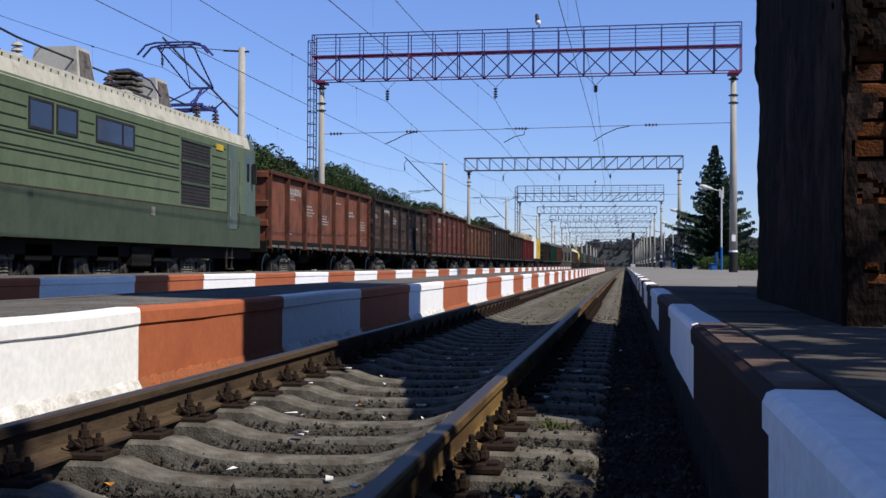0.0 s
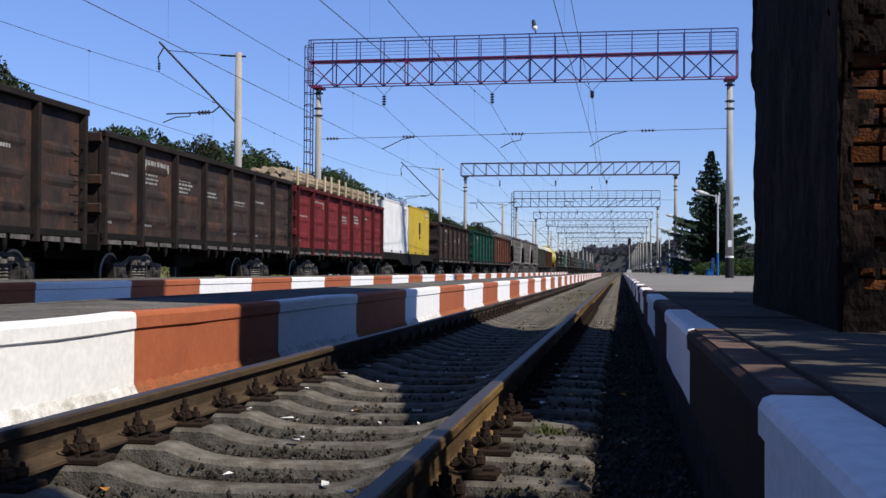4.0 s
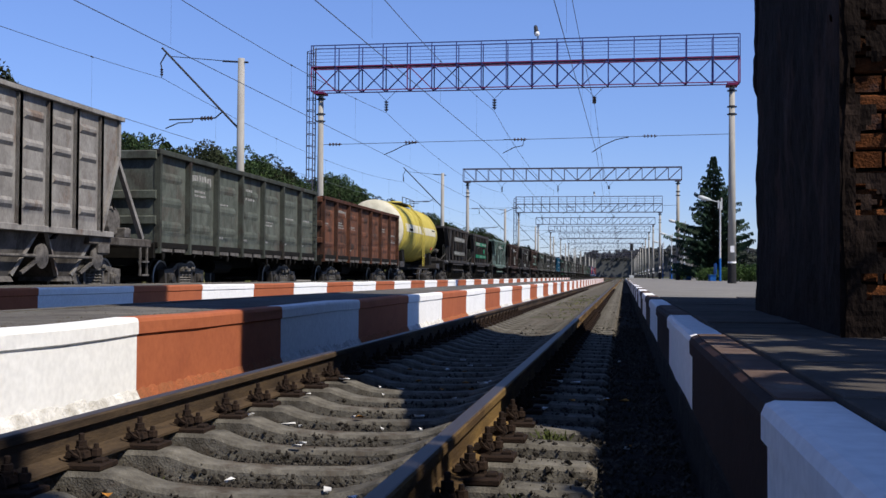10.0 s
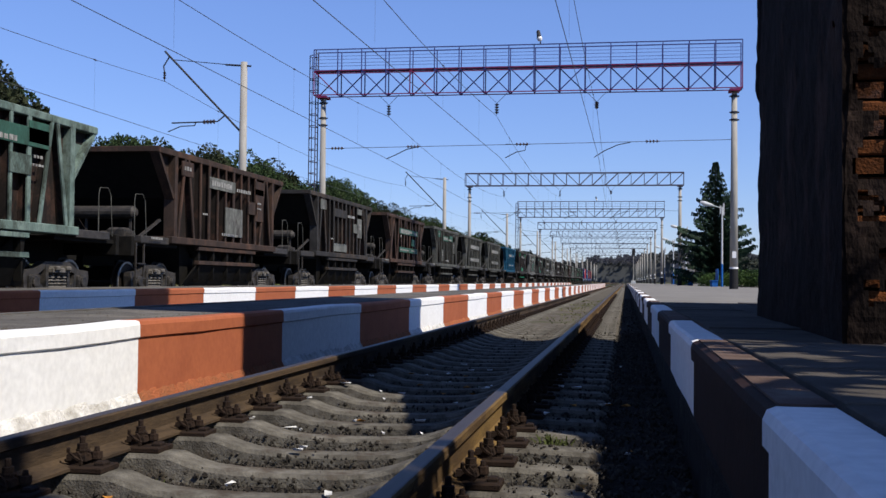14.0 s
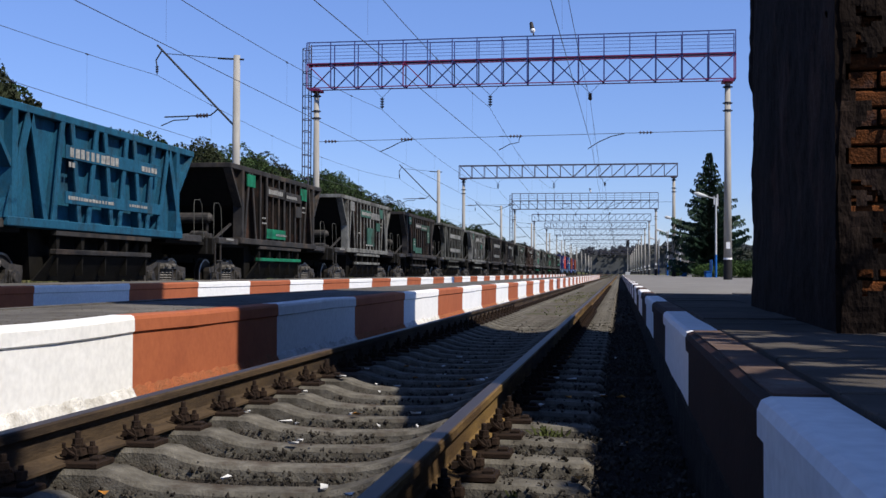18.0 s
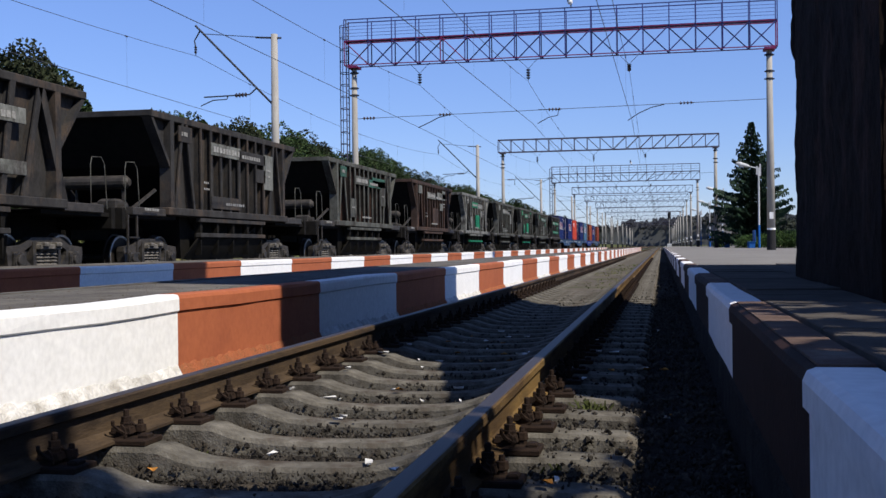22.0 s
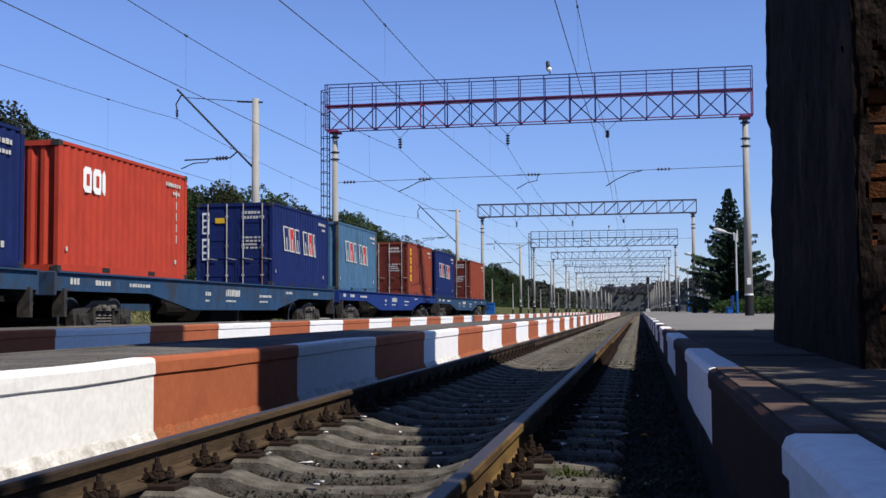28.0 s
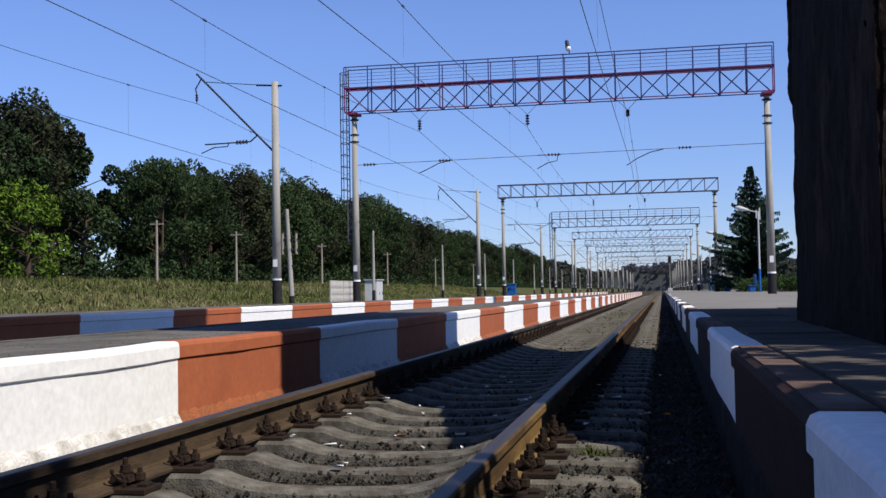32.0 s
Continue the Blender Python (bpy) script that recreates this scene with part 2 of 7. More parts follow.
def build_ground():
    xs = [-2500, -1200, -700, -400, -250, -180, -130, -100, -80] + [-70 + 2.5 * i for i in range(21)] + [-16, -10, -4, 2, 8, 14, 18, 24, 32, 44, 70, 120, 250, 600, 1200, 2500]
    ys = [-2500, -1200, -700, -300, -150, -80, -40, -20] + [-10 + 5 * i for i in range(30)] + [150, 175, 200, 240, 300, 380, 500, 700, 1000, 1500, 2500, 4000]
    s = Shape()
    v = [(x, y, ground_height(x, y)) for y in ys for x in xs]
    n = len(xs)
    s.add(v, [(j * n + i, j * n + i + 1, (j + 1) * n + i + 1, (j + 1) * n + i) for j in range(len(ys) - 1) for i in range(n - 1)])
    tagged(part("ground", s, "grass_ground", smooth=True), "dry green and straw-coloured grass on earth", "ground", kind="structure")


build_ground()


# ---- railway tracks ----
RAIL = [(-0.075, -0.18), (0.075, -0.18), (0.075, -0.168), (0.02, -0.150), (0.009, -0.135), (0.009, -0.05), (0.0365, -0.038),
        (0.0365, -0.008), (0.030, -0.001), (-0.030, -0.001), (-0.0365, -0.008), (-0.0365, -0.038), (-0.009, -0.05), (-0.009, -0.135),
        (-0.02, -0.150), (-0.075, -0.168)]


def rail_shape(x, y0, y1):
    s = Shape()
    steps = [y0, -2, 1, 4, 8, 14, 25, 60, 150, 300, y1]
    return s.loft([[(x + px, y, pz) for px, pz in RAIL] for y in steps])


def sleeper_shape(x, y):
    """Concrete sleeper with sloping flanks, thick under the rails and dished in the middle, its arrises chipped."""
    s = Shape()
    rings = []
    half_profile = ((0.08, -0.254, 0.070), (0.24, -0.250, 0.072), (0.36, -0.240, 0.078), (0.44, -0.222, 0.084), (0.53, -0.190, 0.090), (0.60, -0.187, 0.092), (1.00, -0.187, 0.092), (1.31, -0.196, 0.088), (1.35, -0.222, 0.076))
    profile = [(-dx, top, half) for dx, top, half in reversed(half_profile)] + list(half_profile)
    for k, (dx, top, half) in enumerate(profile):
        e = 0.004 * math.sin(k * 2.3) - 0.003
        rings.append([(x + dx, y - half - 0.018, -0.40), (x + dx, y - half - 0.004 + e, top - 0.022), (x + dx, y - half + 0.010 + e, top - 0.003), (x + dx, y, top),
                      (x + dx, y + half - 0.010, top - 0.003), (x + dx, y + half + 0.004, top - 0.022), (x + dx, y + half + 0.018, -0.40)])
    return s.loft(rings)


def fastener_shape():
    """Base plate, upright lugs, clip and bolts on one side of a rail foot; the rail lies towards -x."""
    s = Shape()
    s.box(0.02, -0.080, -0.192, 0.205, 0.080, -0.166, 0.005)
    s.loft([[(0.02, -0.058, -0.175), (0.105, -0.058, -0.175), (0.105, 0.058, -0.175), (0.02, 0.058, -0.175)],
            [(0.035, -0.048, -0.158), (0.090, -0.048, -0.158), (0.090, 0.048, -0.158), (0.035, 0.048, -0.158)]])
    for d in (-0.044, 0.044):
        s.prism([(0.058, -0.16), (0.108, -0.16), (0.100, -0.122), (0.086, -0.108), (0.070, -0.122)], "y", d - 0.006, d + 0.006)
    s.loft([[(0.028, -0.030, -0.150), (0.115, -0.030, -0.150), (0.115, 0.030, -0.150), (0.028, 0.030, -0.150)],
            [(0.030, -0.027, -0.126), (0.108, -0.027, -0.126), (0.108, 0.027, -0.126), (0.030, 0.027, -0.126)]])
    x = 0.084
    s.lathe((x, 0, -0.128), (x, 0, -0.052), [(0, 0.030), (0.06, 0.030), (0.07, 0.023), (0.20, 0.023), (0.21, 0.026), (0.30, 0.026), (0.31, 0.022), (0.60, 0.022), (0.62, 0.012), (0.95, 0.012), (1.0, 0.008)], 8)
    s.lathe((0.125, 0.046, -0.175), (0.125, 0.046, -0.100), [(0, 0.028), (0.12, 0.028), (0.14, 0.020), (0.34, 0.020), (0.36, 0.025), (0.72, 0.023), (0.74, 0.012), (1, 0.010)], 7)
    s.path([(0.105, -0.040, -0.150), (0.075, -0.058, -0.128), (0.062, -0.072, -0.108), (0.064, -0.076, -0.090)], 0.008, 5)
    s.box(0.15, -0.03, -0.176, 0.19, 0.03, -0.150, 0.006)
    return s


def build_ballast(name, x0, x1, top):
    s = Shape()
    s.prism([(x0 - 0.3, -0.42), (x0, top), (x1, top), (x1 + 0.3, -0.42)], "y", -700, 760)
    tagged(part(name, s, "ballast"), "dirty grey-brown crushed stone ballast between the rails", "ballast", kind="structure")


SLEEPER_STEP, FIRST_SLEEPER = 0.543, 3.62 - 4 * 0.543


def build_track(i, x):
    t = thing(f"railway_track_{i + 1}", "railway track with rusty steel rails on concrete sleepers", "railway track", kind="structure")
    for side in (-1, 1):
        part("rail", rail_shape(x + side * 0.7965, -700, 760), "rail_ochre" if side > 0 else "rail_rust", t)
        head = Shape().prism([(-0.029, -0.0008), (0.029, -0.0008), (0.024, 0.0014), (-0.024, 0.0014)], "y", -700, 760)
        head.v = [(vx + x + side * 0.7965, vy, vz) for vx, vy, vz in head.v]
        part("running_surface", head, "rail_top", t, "worn bright top of the rail head")
    near = 290 if i == 0 else 0
    me = None
    for k in range(-20 if near else 0, near - 20 if near else 0):
        y = FIRST_SLEEPER + SLEEPER_STEP * k
        if me is None:
            me = sleeper_shape(0, 0).mesh("sleeper", "sleeper")
        ob = new("sleeper", me)
        ob.parent = t
        ob.location = (x, y, 0)
        ob.rotation_euler.z = random.Random(k).uniform(-0.008, 0.008)
    rest = Shape()
    lo, hi = (near - 20, near + 500) if i == 0 else (-60, 700)
    for k in range(lo, hi):
        y = FIRST_SLEEPER + SLEEPER_STEP * k
        rest.box(x - 1.35, y - 0.14, -0.40, x + 1.35, y + 0.14, -0.20)
    part("sleeper_row", rest, "sleeper", t, kind="stuff")
    return t


def build_fasteners(t, x):
    me = fastener_shape().mesh("rail_fastener", "fastener")
    far = Shape()
    for k in range(-10, 120):
        y = FIRST_SLEEPER + SLEEPER_STEP * k
        for side in (-1, 1):
            for inner in (-1, 1):
                px = x + side * 0.7965
                if k < 40:
                    ob = new("rail_fastener", me)
                    ob.parent = t
                    ob.location = (px, y, random.Random(k * 4 + side + inner).uniform(-0.004, 0.004))
                    ob.rotation_euler.z = 0 if inner > 0 else math.pi
                else:
                    far.box(px + inner * 0.04, y - 0.08, -0.19, px + inner * 0.17, y + 0.08, -0.13)
    part("rail_fastener_row", far, "fastener", t, kind="stuff")


for i, x in enumerate(TRACKS):
    build_ballast(f"ballast_{i + 1}", x - 1.72, x + 1.72, -0.315 if i == 0 else -0.275)
TRACK_OBS = [build_track(i, x) for i, x in enumerate(TRACKS)]
build_fasteners(TRACK_OBS[0], TRACKS[0])


def build_stones():
    """Loose crushed stone in the cribs of the near track, sunk into dirt."""
    r = random.Random(5)
    base = [(1, 0.1, 0), (-1, 0, 0.1), (0.1, 1, 0), (0, -1, -0.1), (0.1, 0, 1), (0, 0.1, -1)]
    faces = [(0, 2, 4), (2, 1, 4), (1, 3, 4), (3, 0, 4), (2, 0, 5), (1, 2, 5), (3, 1, 5), (0, 3, 5)]
    s = Shape()
    for n in range(96000):
        y = 1.6 + 16 * r.random() ** 1.8 if n < 78000 else 14 + 40 * r.random() ** 1.3 if n < 91000 else r.uniform(-6, 1.7)
        x = TRACKS[0] + r.uniform(-1.70, 1.75)
        k = (y - FIRST_SLEEPER) / SLEEPER_STEP
        off = abs(k - round(k)) * SLEEPER_STEP
        size = r.choice((0.004, 0.005, 0.006, 0.007, 0.009, 0.012, 0.017)) * r.uniform(0.8, 1.2) * (1.0 if n < 78000 else 1.5)
        if off < 0.092 and abs(x - TRACKS[0]) < 1.36:
            right = x > TRACKS[0] + 1.0
            if r.random() > (0.30 if right else 0.035) or off < 0.05 and not right:
                continue
            size *= 0.6 if not right else 0.9
            z = -0.186 if 0.55 < abs(x - TRACKS[0]) else -0.242
            z -= 0.02 * (off > 0.082)
        else:
            heap = noise.noise((x * 2.2, y * 2.2, 3.0)) * 0.022 + (0.055 if x > TRACKS[0] + 0.95 else 0.0)
            z = -0.312 + heap + r.uniform(0.0, 0.032) + 0.022 * (off < 0.14)
        e = Euler((r.uniform(0, 6), r.uniform(0, 6), r.uniform(0, 6))).to_matrix()
        sc = (r.uniform(0.7, 1.3), r.uniform(0.6, 1.1), r.uniform(0.5, 0.9))
        s.add([Vector((x, y, z)) + e @ Vector([size * c * q * r.uniform(0.8, 1.2) for c, q in zip(p, sc)]) for p in base], faces)
    tagged(part("ballast_stones", s, "stone"), "loose grey and brown ballast stones between sleepers", "ballast stones", kind="stuff")


build_stones()


def build_dirt():
    """Trodden dirt that fills the cribs further along the near track."""
    s = Shape()
    xs = [TRACKS[0] - 0.72 + 1.44 * i / 10 for i in range(11)]
    ys = [16.5 + 0.35 * i for i in range(60)] + [38 + 4 * i for i in range(90)]
    v = []
    for y in ys:
        rise = min(max((y - 17.0) / 6.0, 0.0), 1.0)
        for x in xs:
            v.append((x, y, -0.305 + 0.075 * rise + 0.018 * noise.noise((x * 2.5, y * 1.7, 9.0)) + 0.01 * noise.noise((x * 9, y * 7, 2.0))))
    n = len(xs)
    s.add(v, [(j * n + i, j * n + i + 1, (j + 1) * n + i + 1, (j + 1) * n + i) for j in range(len(ys) - 1) for i in range(n - 1)])
    tagged(part("crib_dirt", s, "dirt", smooth=True), "trodden pale dirt between the rails", "dirt", kind="structure")


build_dirt()


# ---- platforms ----
def kerb_profile(x, top, out, bottom, lip=0.12, over=0.014, depth=0.16):
    """Outline of the painted edge; out: +1 faces +x, -1 faces -x."""
    f = lambda d: x + out * d
    return [(f(-over), bottom), (f(-over), top - lip), (f(0), top - lip + 0.012), (f(0), top - 0.03), (f(-0.01), top - 0.008), (f(-0.03), top),
            (f(-depth), top), (f(-depth), bottom)]


def build_edge(t, x, top, out, bottom, y0, y1, first, step, white_first, wobble, lip=0.12, second="orange_paint"):
    k, y = 0, first
    while y > y0:
        y -= step
        k -= 1
    r = random.Random(int(abs(x) * 100))
    while y < y1:
        a, b = max(y, y0), min(y + step, y1)
        if b - a > 0.1:
            s = Shape()
            prof = kerb_profile(x, top, out, bottom, lip)
            n = max(2, int((b - a) / 0.5)) if a < 30 else 2
            rings = []
            for i in range(n + 1):
                yy = a + (b - a) * i / n
                dx, dz = wobble * noise.noise((yy * 0.7, x, 1.0)), wobble * noise.noise((yy * 0.8, x, 5.0))
                rings.append([(px + dx + 0.4 * wobble * noise.noise((yy * 2, j, x)), yy, pz + dz) for j, (px, pz) in enumerate(prof)])
            s.loft(rings)
            white = (k % 2 == 0) == white_first
            # separate lighter top strip, so the dark face reads as shaded
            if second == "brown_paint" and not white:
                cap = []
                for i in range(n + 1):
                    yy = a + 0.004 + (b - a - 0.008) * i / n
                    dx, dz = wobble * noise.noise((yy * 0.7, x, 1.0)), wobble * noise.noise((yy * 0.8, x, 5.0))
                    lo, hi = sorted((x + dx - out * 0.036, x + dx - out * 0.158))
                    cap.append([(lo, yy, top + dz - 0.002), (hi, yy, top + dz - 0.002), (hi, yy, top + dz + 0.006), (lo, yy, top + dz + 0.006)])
                part("kerb_top", Shape().loft(cap), "brown_lit", t, "scuffed brown top of the edge block, lightened as if sunlit")
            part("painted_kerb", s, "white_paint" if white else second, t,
                 "whitewashed concrete platform edge block" if white else second.split("_")[0] + " painted concrete platform edge block")
        y += step
        k += 1


def build_platform(name, label, x_edge, x_back, top, out, y0, y1, first, step, white_first, surface, wobble, bottom=-0.26, lip=0.12, second="orange_paint"):
    t = thing(name, label, "platform", kind="structure")
    build_edge(t, x_edge, top, out, bottom, y0, y1, first, step, white_first, wobble, lip, second)
    lo, hi = sorted((x_edge - out * 0.16, x_back))
    s = Shape()
    n = 60
    ys = [y0 + (y1 - y0) * (i / n) ** 2 for i in range(n + 1)]
    xs = [lo + (hi - lo) * i / 6 for i in range(7)]
    v = [(px, py, top - 0.006 + 0.006 * noise.noise((px * 1.5, py * 1.2, 2))) for py in ys for px in xs]
    s.add(v, [(j * 7 + i, j * 7 + i + 1, (j + 1) * 7 + i + 1, (j + 1) * 7 + i) for j in range(n) for i in range(6)])
    s.box(lo + 0.02, y0 + 0.02, -0.45, hi - 0.02, y1, top - 0.03)
    part("platform_surface", s, surface, t)
    if out < 0:
        return t
    build_foot(t, x_edge, y0, y1, first, step, white_first)
    return t


def build_foot(t, x_edge, y0, y1, first, step, white_first):
    """Rough mortar foot under each painted block, splashed with its paint."""
    y = first - step * math.ceil((first - y0) / step)
    k = -math.ceil((first - y0) / step)
    xf = x_edge - 0.014
    while y < y1:
        a, b = max(y, y0), min(y + step, y1)
        near = -1 < a < 22
        n = max(2, int((b - a) / (0.035 if near else 0.6)))
        rings = []
        for i in range(n + 1):
            yy = a + (b - a) * i / n
            g = noise.noise((yy * 3.1, x_edge, 2.0)) + 0.6 * noise.noise((yy * 11, x_edge, 7.0)) + 0.4 * noise.noise((yy * 27, x_edge, 4.0)) if near else 0.0
            rings.append([(xf - 0.05, yy, -0.42), (xf - 0.05, yy, -0.13), (xf + 0.004, yy, -0.165 + 0.035 * g), (xf + 0.022 + 0.012 * g, yy, -0.195 + 0.03 * g), (xf + 0.05 + 0.02 * g, yy, -0.245 + 0.02 * g),
                          (xf + 0.085 + 0.03 * noise.noise((yy * 8, 1, 1)), yy, -0.30), (xf + 0.12, yy, -0.42)])
        white = (k % 2 == 0) == white_first
        part("foot", Shape().loft(rings), "white_splash" if white else "orange_splash", t, "rough mortar foot splashed with paint")
        y += step
        k += 1


P1 = build_platform("platform_1", "low island platform with white and orange striped edge", -3.155, -4.65, 0.305, 1, -40, 175, 6.80, 3.06, False, "asphalt", 0.012)
P2 = build_platform("platform_2", "low island platform with white and orange striped edge beyond the second track", -8.50, -10.40, 0.380, 1, -40, 175, 14.93, 3.17, True, "asphalt", 0.012)
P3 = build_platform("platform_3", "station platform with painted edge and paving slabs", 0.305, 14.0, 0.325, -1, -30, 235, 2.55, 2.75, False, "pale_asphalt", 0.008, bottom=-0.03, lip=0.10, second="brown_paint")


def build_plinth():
    """Unpainted, near-black foot of the near platform edge."""
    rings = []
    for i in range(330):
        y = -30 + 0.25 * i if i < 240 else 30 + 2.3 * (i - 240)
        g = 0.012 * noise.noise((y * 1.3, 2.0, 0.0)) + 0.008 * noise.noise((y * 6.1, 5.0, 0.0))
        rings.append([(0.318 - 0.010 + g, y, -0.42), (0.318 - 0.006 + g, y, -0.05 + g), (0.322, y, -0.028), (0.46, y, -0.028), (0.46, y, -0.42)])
    part("plinth", Shape().loft(rings), "dark_concrete", P3, "near-black unpainted foot of the platform edge")


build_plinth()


def build_back_edge():
    s = Shape()
    for x, top in ((-4.65, 0.305), (-10.40, 0.380)):
        s.box(x - 0.12, -40, -0.42, x + 0.02, 175, top + 0.004)
    tagged(part("platform_back_edge", s, "asphalt"), "worn grey rear edge of the low platforms", "platform edge", kind="structure")


build_back_edge()


def build_grit():
    """Grit and crumbs swept against the back of the painted blocks."""
    r = random.Random(21)
    s = Shape()
    for n in range(1500):
        y = 3.0 + 17 * r.random() ** 1.5
        back = r.random()
        x = -3.33 - (0.10 * back if n % 2 else 1.25 * back ** 1.4)
        q = r.choice((0.003, 0.004, 0.006, 0.008)) * r.uniform(0.7, 1.3)
        z = 0.300 + 0.3 * q
        a = r.uniform(0, 6.28)
        c, d = q * math.cos(a), q * math.sin(a)
        s.add([(x + c, y + d, z), (x - d, y + c, z), (x - c, y - d, z), (x + d, y - c, z), (x + 0.2 * c, y, z + q * r.uniform(0.5, 0.9))], [(0, 1, 4), (1, 2, 4), (2, 3, 4), (3, 0, 4)])
    tagged(part("platform_grit", s, "dirt"), "loose grit on the worn platform top", "grit", kind="stuff")


build_grit()


def build_paving():
    """Slabs of the near platform, with open joints."""
    r = random.Random(8)
    t = thing("paving", "worn grey-brown concrete paving slabs with open joints on the platform", "paving", kind="structure")
    meshes = []
    for w, d in ((1.0, 1.0), (1.0, 0.5), (0.65, 1.0), (0.65, 0.5)):
        meshes.append(Shape().box(0.007, 0.007, 0, w - 0.007, d - 0.007, 0.034, 0.004).mesh("slab", "paving"))
    y = -4.0
    row = 0
    while y < 15:
        d = 0 if row % 3 else 1
        x = 0.468
        while x < 8:
            short = row % 2 and x < 0.5
            if x > 0.4:
                ob = new("slab", meshes[d + (2 if short else 0)])
                ob.parent = t
                ob.location = (x, y, 0.304 + r.uniform(-0.004, 0.008))
                ob.rotation_euler = (r.uniform(-0.004, 0.004), r.uniform(-0.004, 0.004), r.uniform(-0.004, 0.004))
            x += 0.65 if short else 1.0
        y += (1.0, 0.5)[d]
        row += 1


build_paving()


# ---- station building: brick pier and wall ----
PIER = (0.98, 5.12, 2.30, 8.90)


def build_building():
    t = thing("station_building", "old brick station building with peeling dark plaster", "building", kind="structure")
    x0, y0, x1, y1 = PIER
    core = Shape()
    # raked top is out of view, its slope chosen to trim the pier's shadow
    core.loft([[(x0 + 0.05, y0 + 0.06, -0.4), (x1, y0 + 0.06, -0.4), (x1, y1, -0.4), (x0 + 0.11, y1, -0.4)],
               [(x0 + 0.05, y0 + 0.06, 2.62), (x1, y0 + 0.06, 3.2), (x1, y1, 4.6), (x0 + 0.11, y1, 3.98)]])
    # unseen tall block added behind the pier, skewed to set the shadow's edges
    shadow_plan = [(2.3, 6.05), (5.5, 6.05), (5.5, 12.55), (2.3, 14.15)]
    core.prism(shadow_plan, "z", -0.4, 15.6)
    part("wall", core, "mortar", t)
    part("coping", Shape().loft([[(x0 - 0.02, y0 - 0.02, 2.60), (x1, y0 - 0.02, 3.2), (x1, y1 + 0.03, 4.6), (x0 - 0.02, y1 + 0.03, 3.98)],
                                 [(x0 - 0.02, y0 - 0.02, 2.68), (x1, y0 - 0.02, 3.28), (x1, y1 + 0.03, 4.68), (x0 - 0.02, y1 + 0.03, 4.06)]]), "tar_black", t)
    part("roof", Shape().prism(shadow_plan, "z", 15.6, 15.7), "tar_black", t)
    # plaster skin on the track side, broken away in places
    r = random.Random(3)
    s = Shape()
    n, m = 76, 74
    v, keep = [], []
    rake = lambda y: 2.60 + 1.36 * (y - y0) / (y1 - y0)
    for j in range(m + 1):
        for i in range(n + 1):
            y = y0 - 0.03 + (y1 - y0 + 0.05) * i / n
            z = 0.28 + (rake(y) - 0.28) * j / m
            q = 0.020 * noise.noise((y * 1.6, z * 1.6, 0)) + 0.010 * noise.noise((y * 5, z * 6, 4.0)) + 0.005 * noise.noise((y * 13, z * 17, 7.0))
            if i > n - 3:
                q += 0.010 * noise.noise((1.0, z * 9, 2.0)) + (0.016 if z > 2.05 else 0.0)
            v.append((x0 - 0.012 - q + 0.065 * (y - y0) / (y1 - y0), y, z))
            keep.append(noise.noise((y * 1.4, z * 1.2, 4.0)) + 0.3 * noise.noise((y * 9, z * 9, 1)) > -0.72 or i > n - 5 or i < 2)
    s.add(v, [(j * (n + 1) + i, j * (n + 1) + i + 1, (j + 1) * (n + 1) + i + 1, (j + 1) * (n + 1) + i) for j in range(m) for i in range(n) if keep[j * (n + 1) + i]])
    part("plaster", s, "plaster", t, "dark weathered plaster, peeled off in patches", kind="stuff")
    # bricks of the end that faces along the platform and of the bare patches
    me = Shape().box(0, 0, 0, 0.25, 0.12, 0.072, 0.008).mesh("brick", "brick")
    side = Shape().box(0, 0, 0, 0.12, 0.25, 0.072, 0.008).mesh("brick", "brick")
    rough = Shape()
    for row in range(26):
        z = 0.33 + 0.085 * row
        x = x0 + 0.04 + (0.13 if row % 2 else 0.0)
        if row % 2:
            rough.box(x0 + 0.035, y0 + 0.01, z, x0 + 0.155, y0 + 0.12, z + 0.072)
        while x < x1 - 0.1:
            if z < 3.4:
                ob = new("brick", me)
                ob.parent = t
                ob.location = (x, y0 + r.uniform(-0.008, 0.03) + (0.04 if r.random() < 0.12 else 0), z)
                ob.rotation_euler = (0, r.uniform(-0.01, 0.01), r.uniform(-0.02, 0.02))
            else:
                rough.box(x, y0 + r.uniform(0, 0.03), z, x + 0.25, y0 + 0.12, z + 0.072)
            x += 0.262
    for row in range(24):
        z = 0.33 + 0.085 * row
        y = y0 + 0.14 + (0.13 if row % 2 else 0)
        while y < y1 - 0.2:
            xs = x0 + 0.065 * (y - y0) / (y1 - y0) + r.uniform(0.010, 0.03)
            rough.box(xs, y, z, xs + 0.09, y + 0.25, z + 0.072)
            y += 0.262
    part("brickwork", rough, "brick", t, "bare red brick courses", kind="stuff")
    cap = Shape()
    n, m = 60, 100
    v, keep = [], []
    for j in range(m + 1):
        for i in range(n + 1):
            x, z = x0 - 0.03 + 1.35 * i / n, 0.29 + 2.36 * j / m
            q = 0.014 * noise.noise((x * 6, z * 6, 3.0)) + 0.010 * noise.noise((x * 19, z * 17, 5.0))
            v.append((x, y0 - 0.022 + q, z))
            bare = 0.55 if 1.05 < z < 1.62 else -0.05 if z < 1.75 else -0.30 if z < 2.2 else -0.6
            if 0.62 < z < 0.86:
                bare = -0.25
            keep.append(noise.noise((x * 4, z * 5, 8.0)) + 0.5 * noise.noise((x * 12, z * 13, 2.0)) > bare or i < 3 + 4 * noise.noise((0, z * 5, 1.0)))
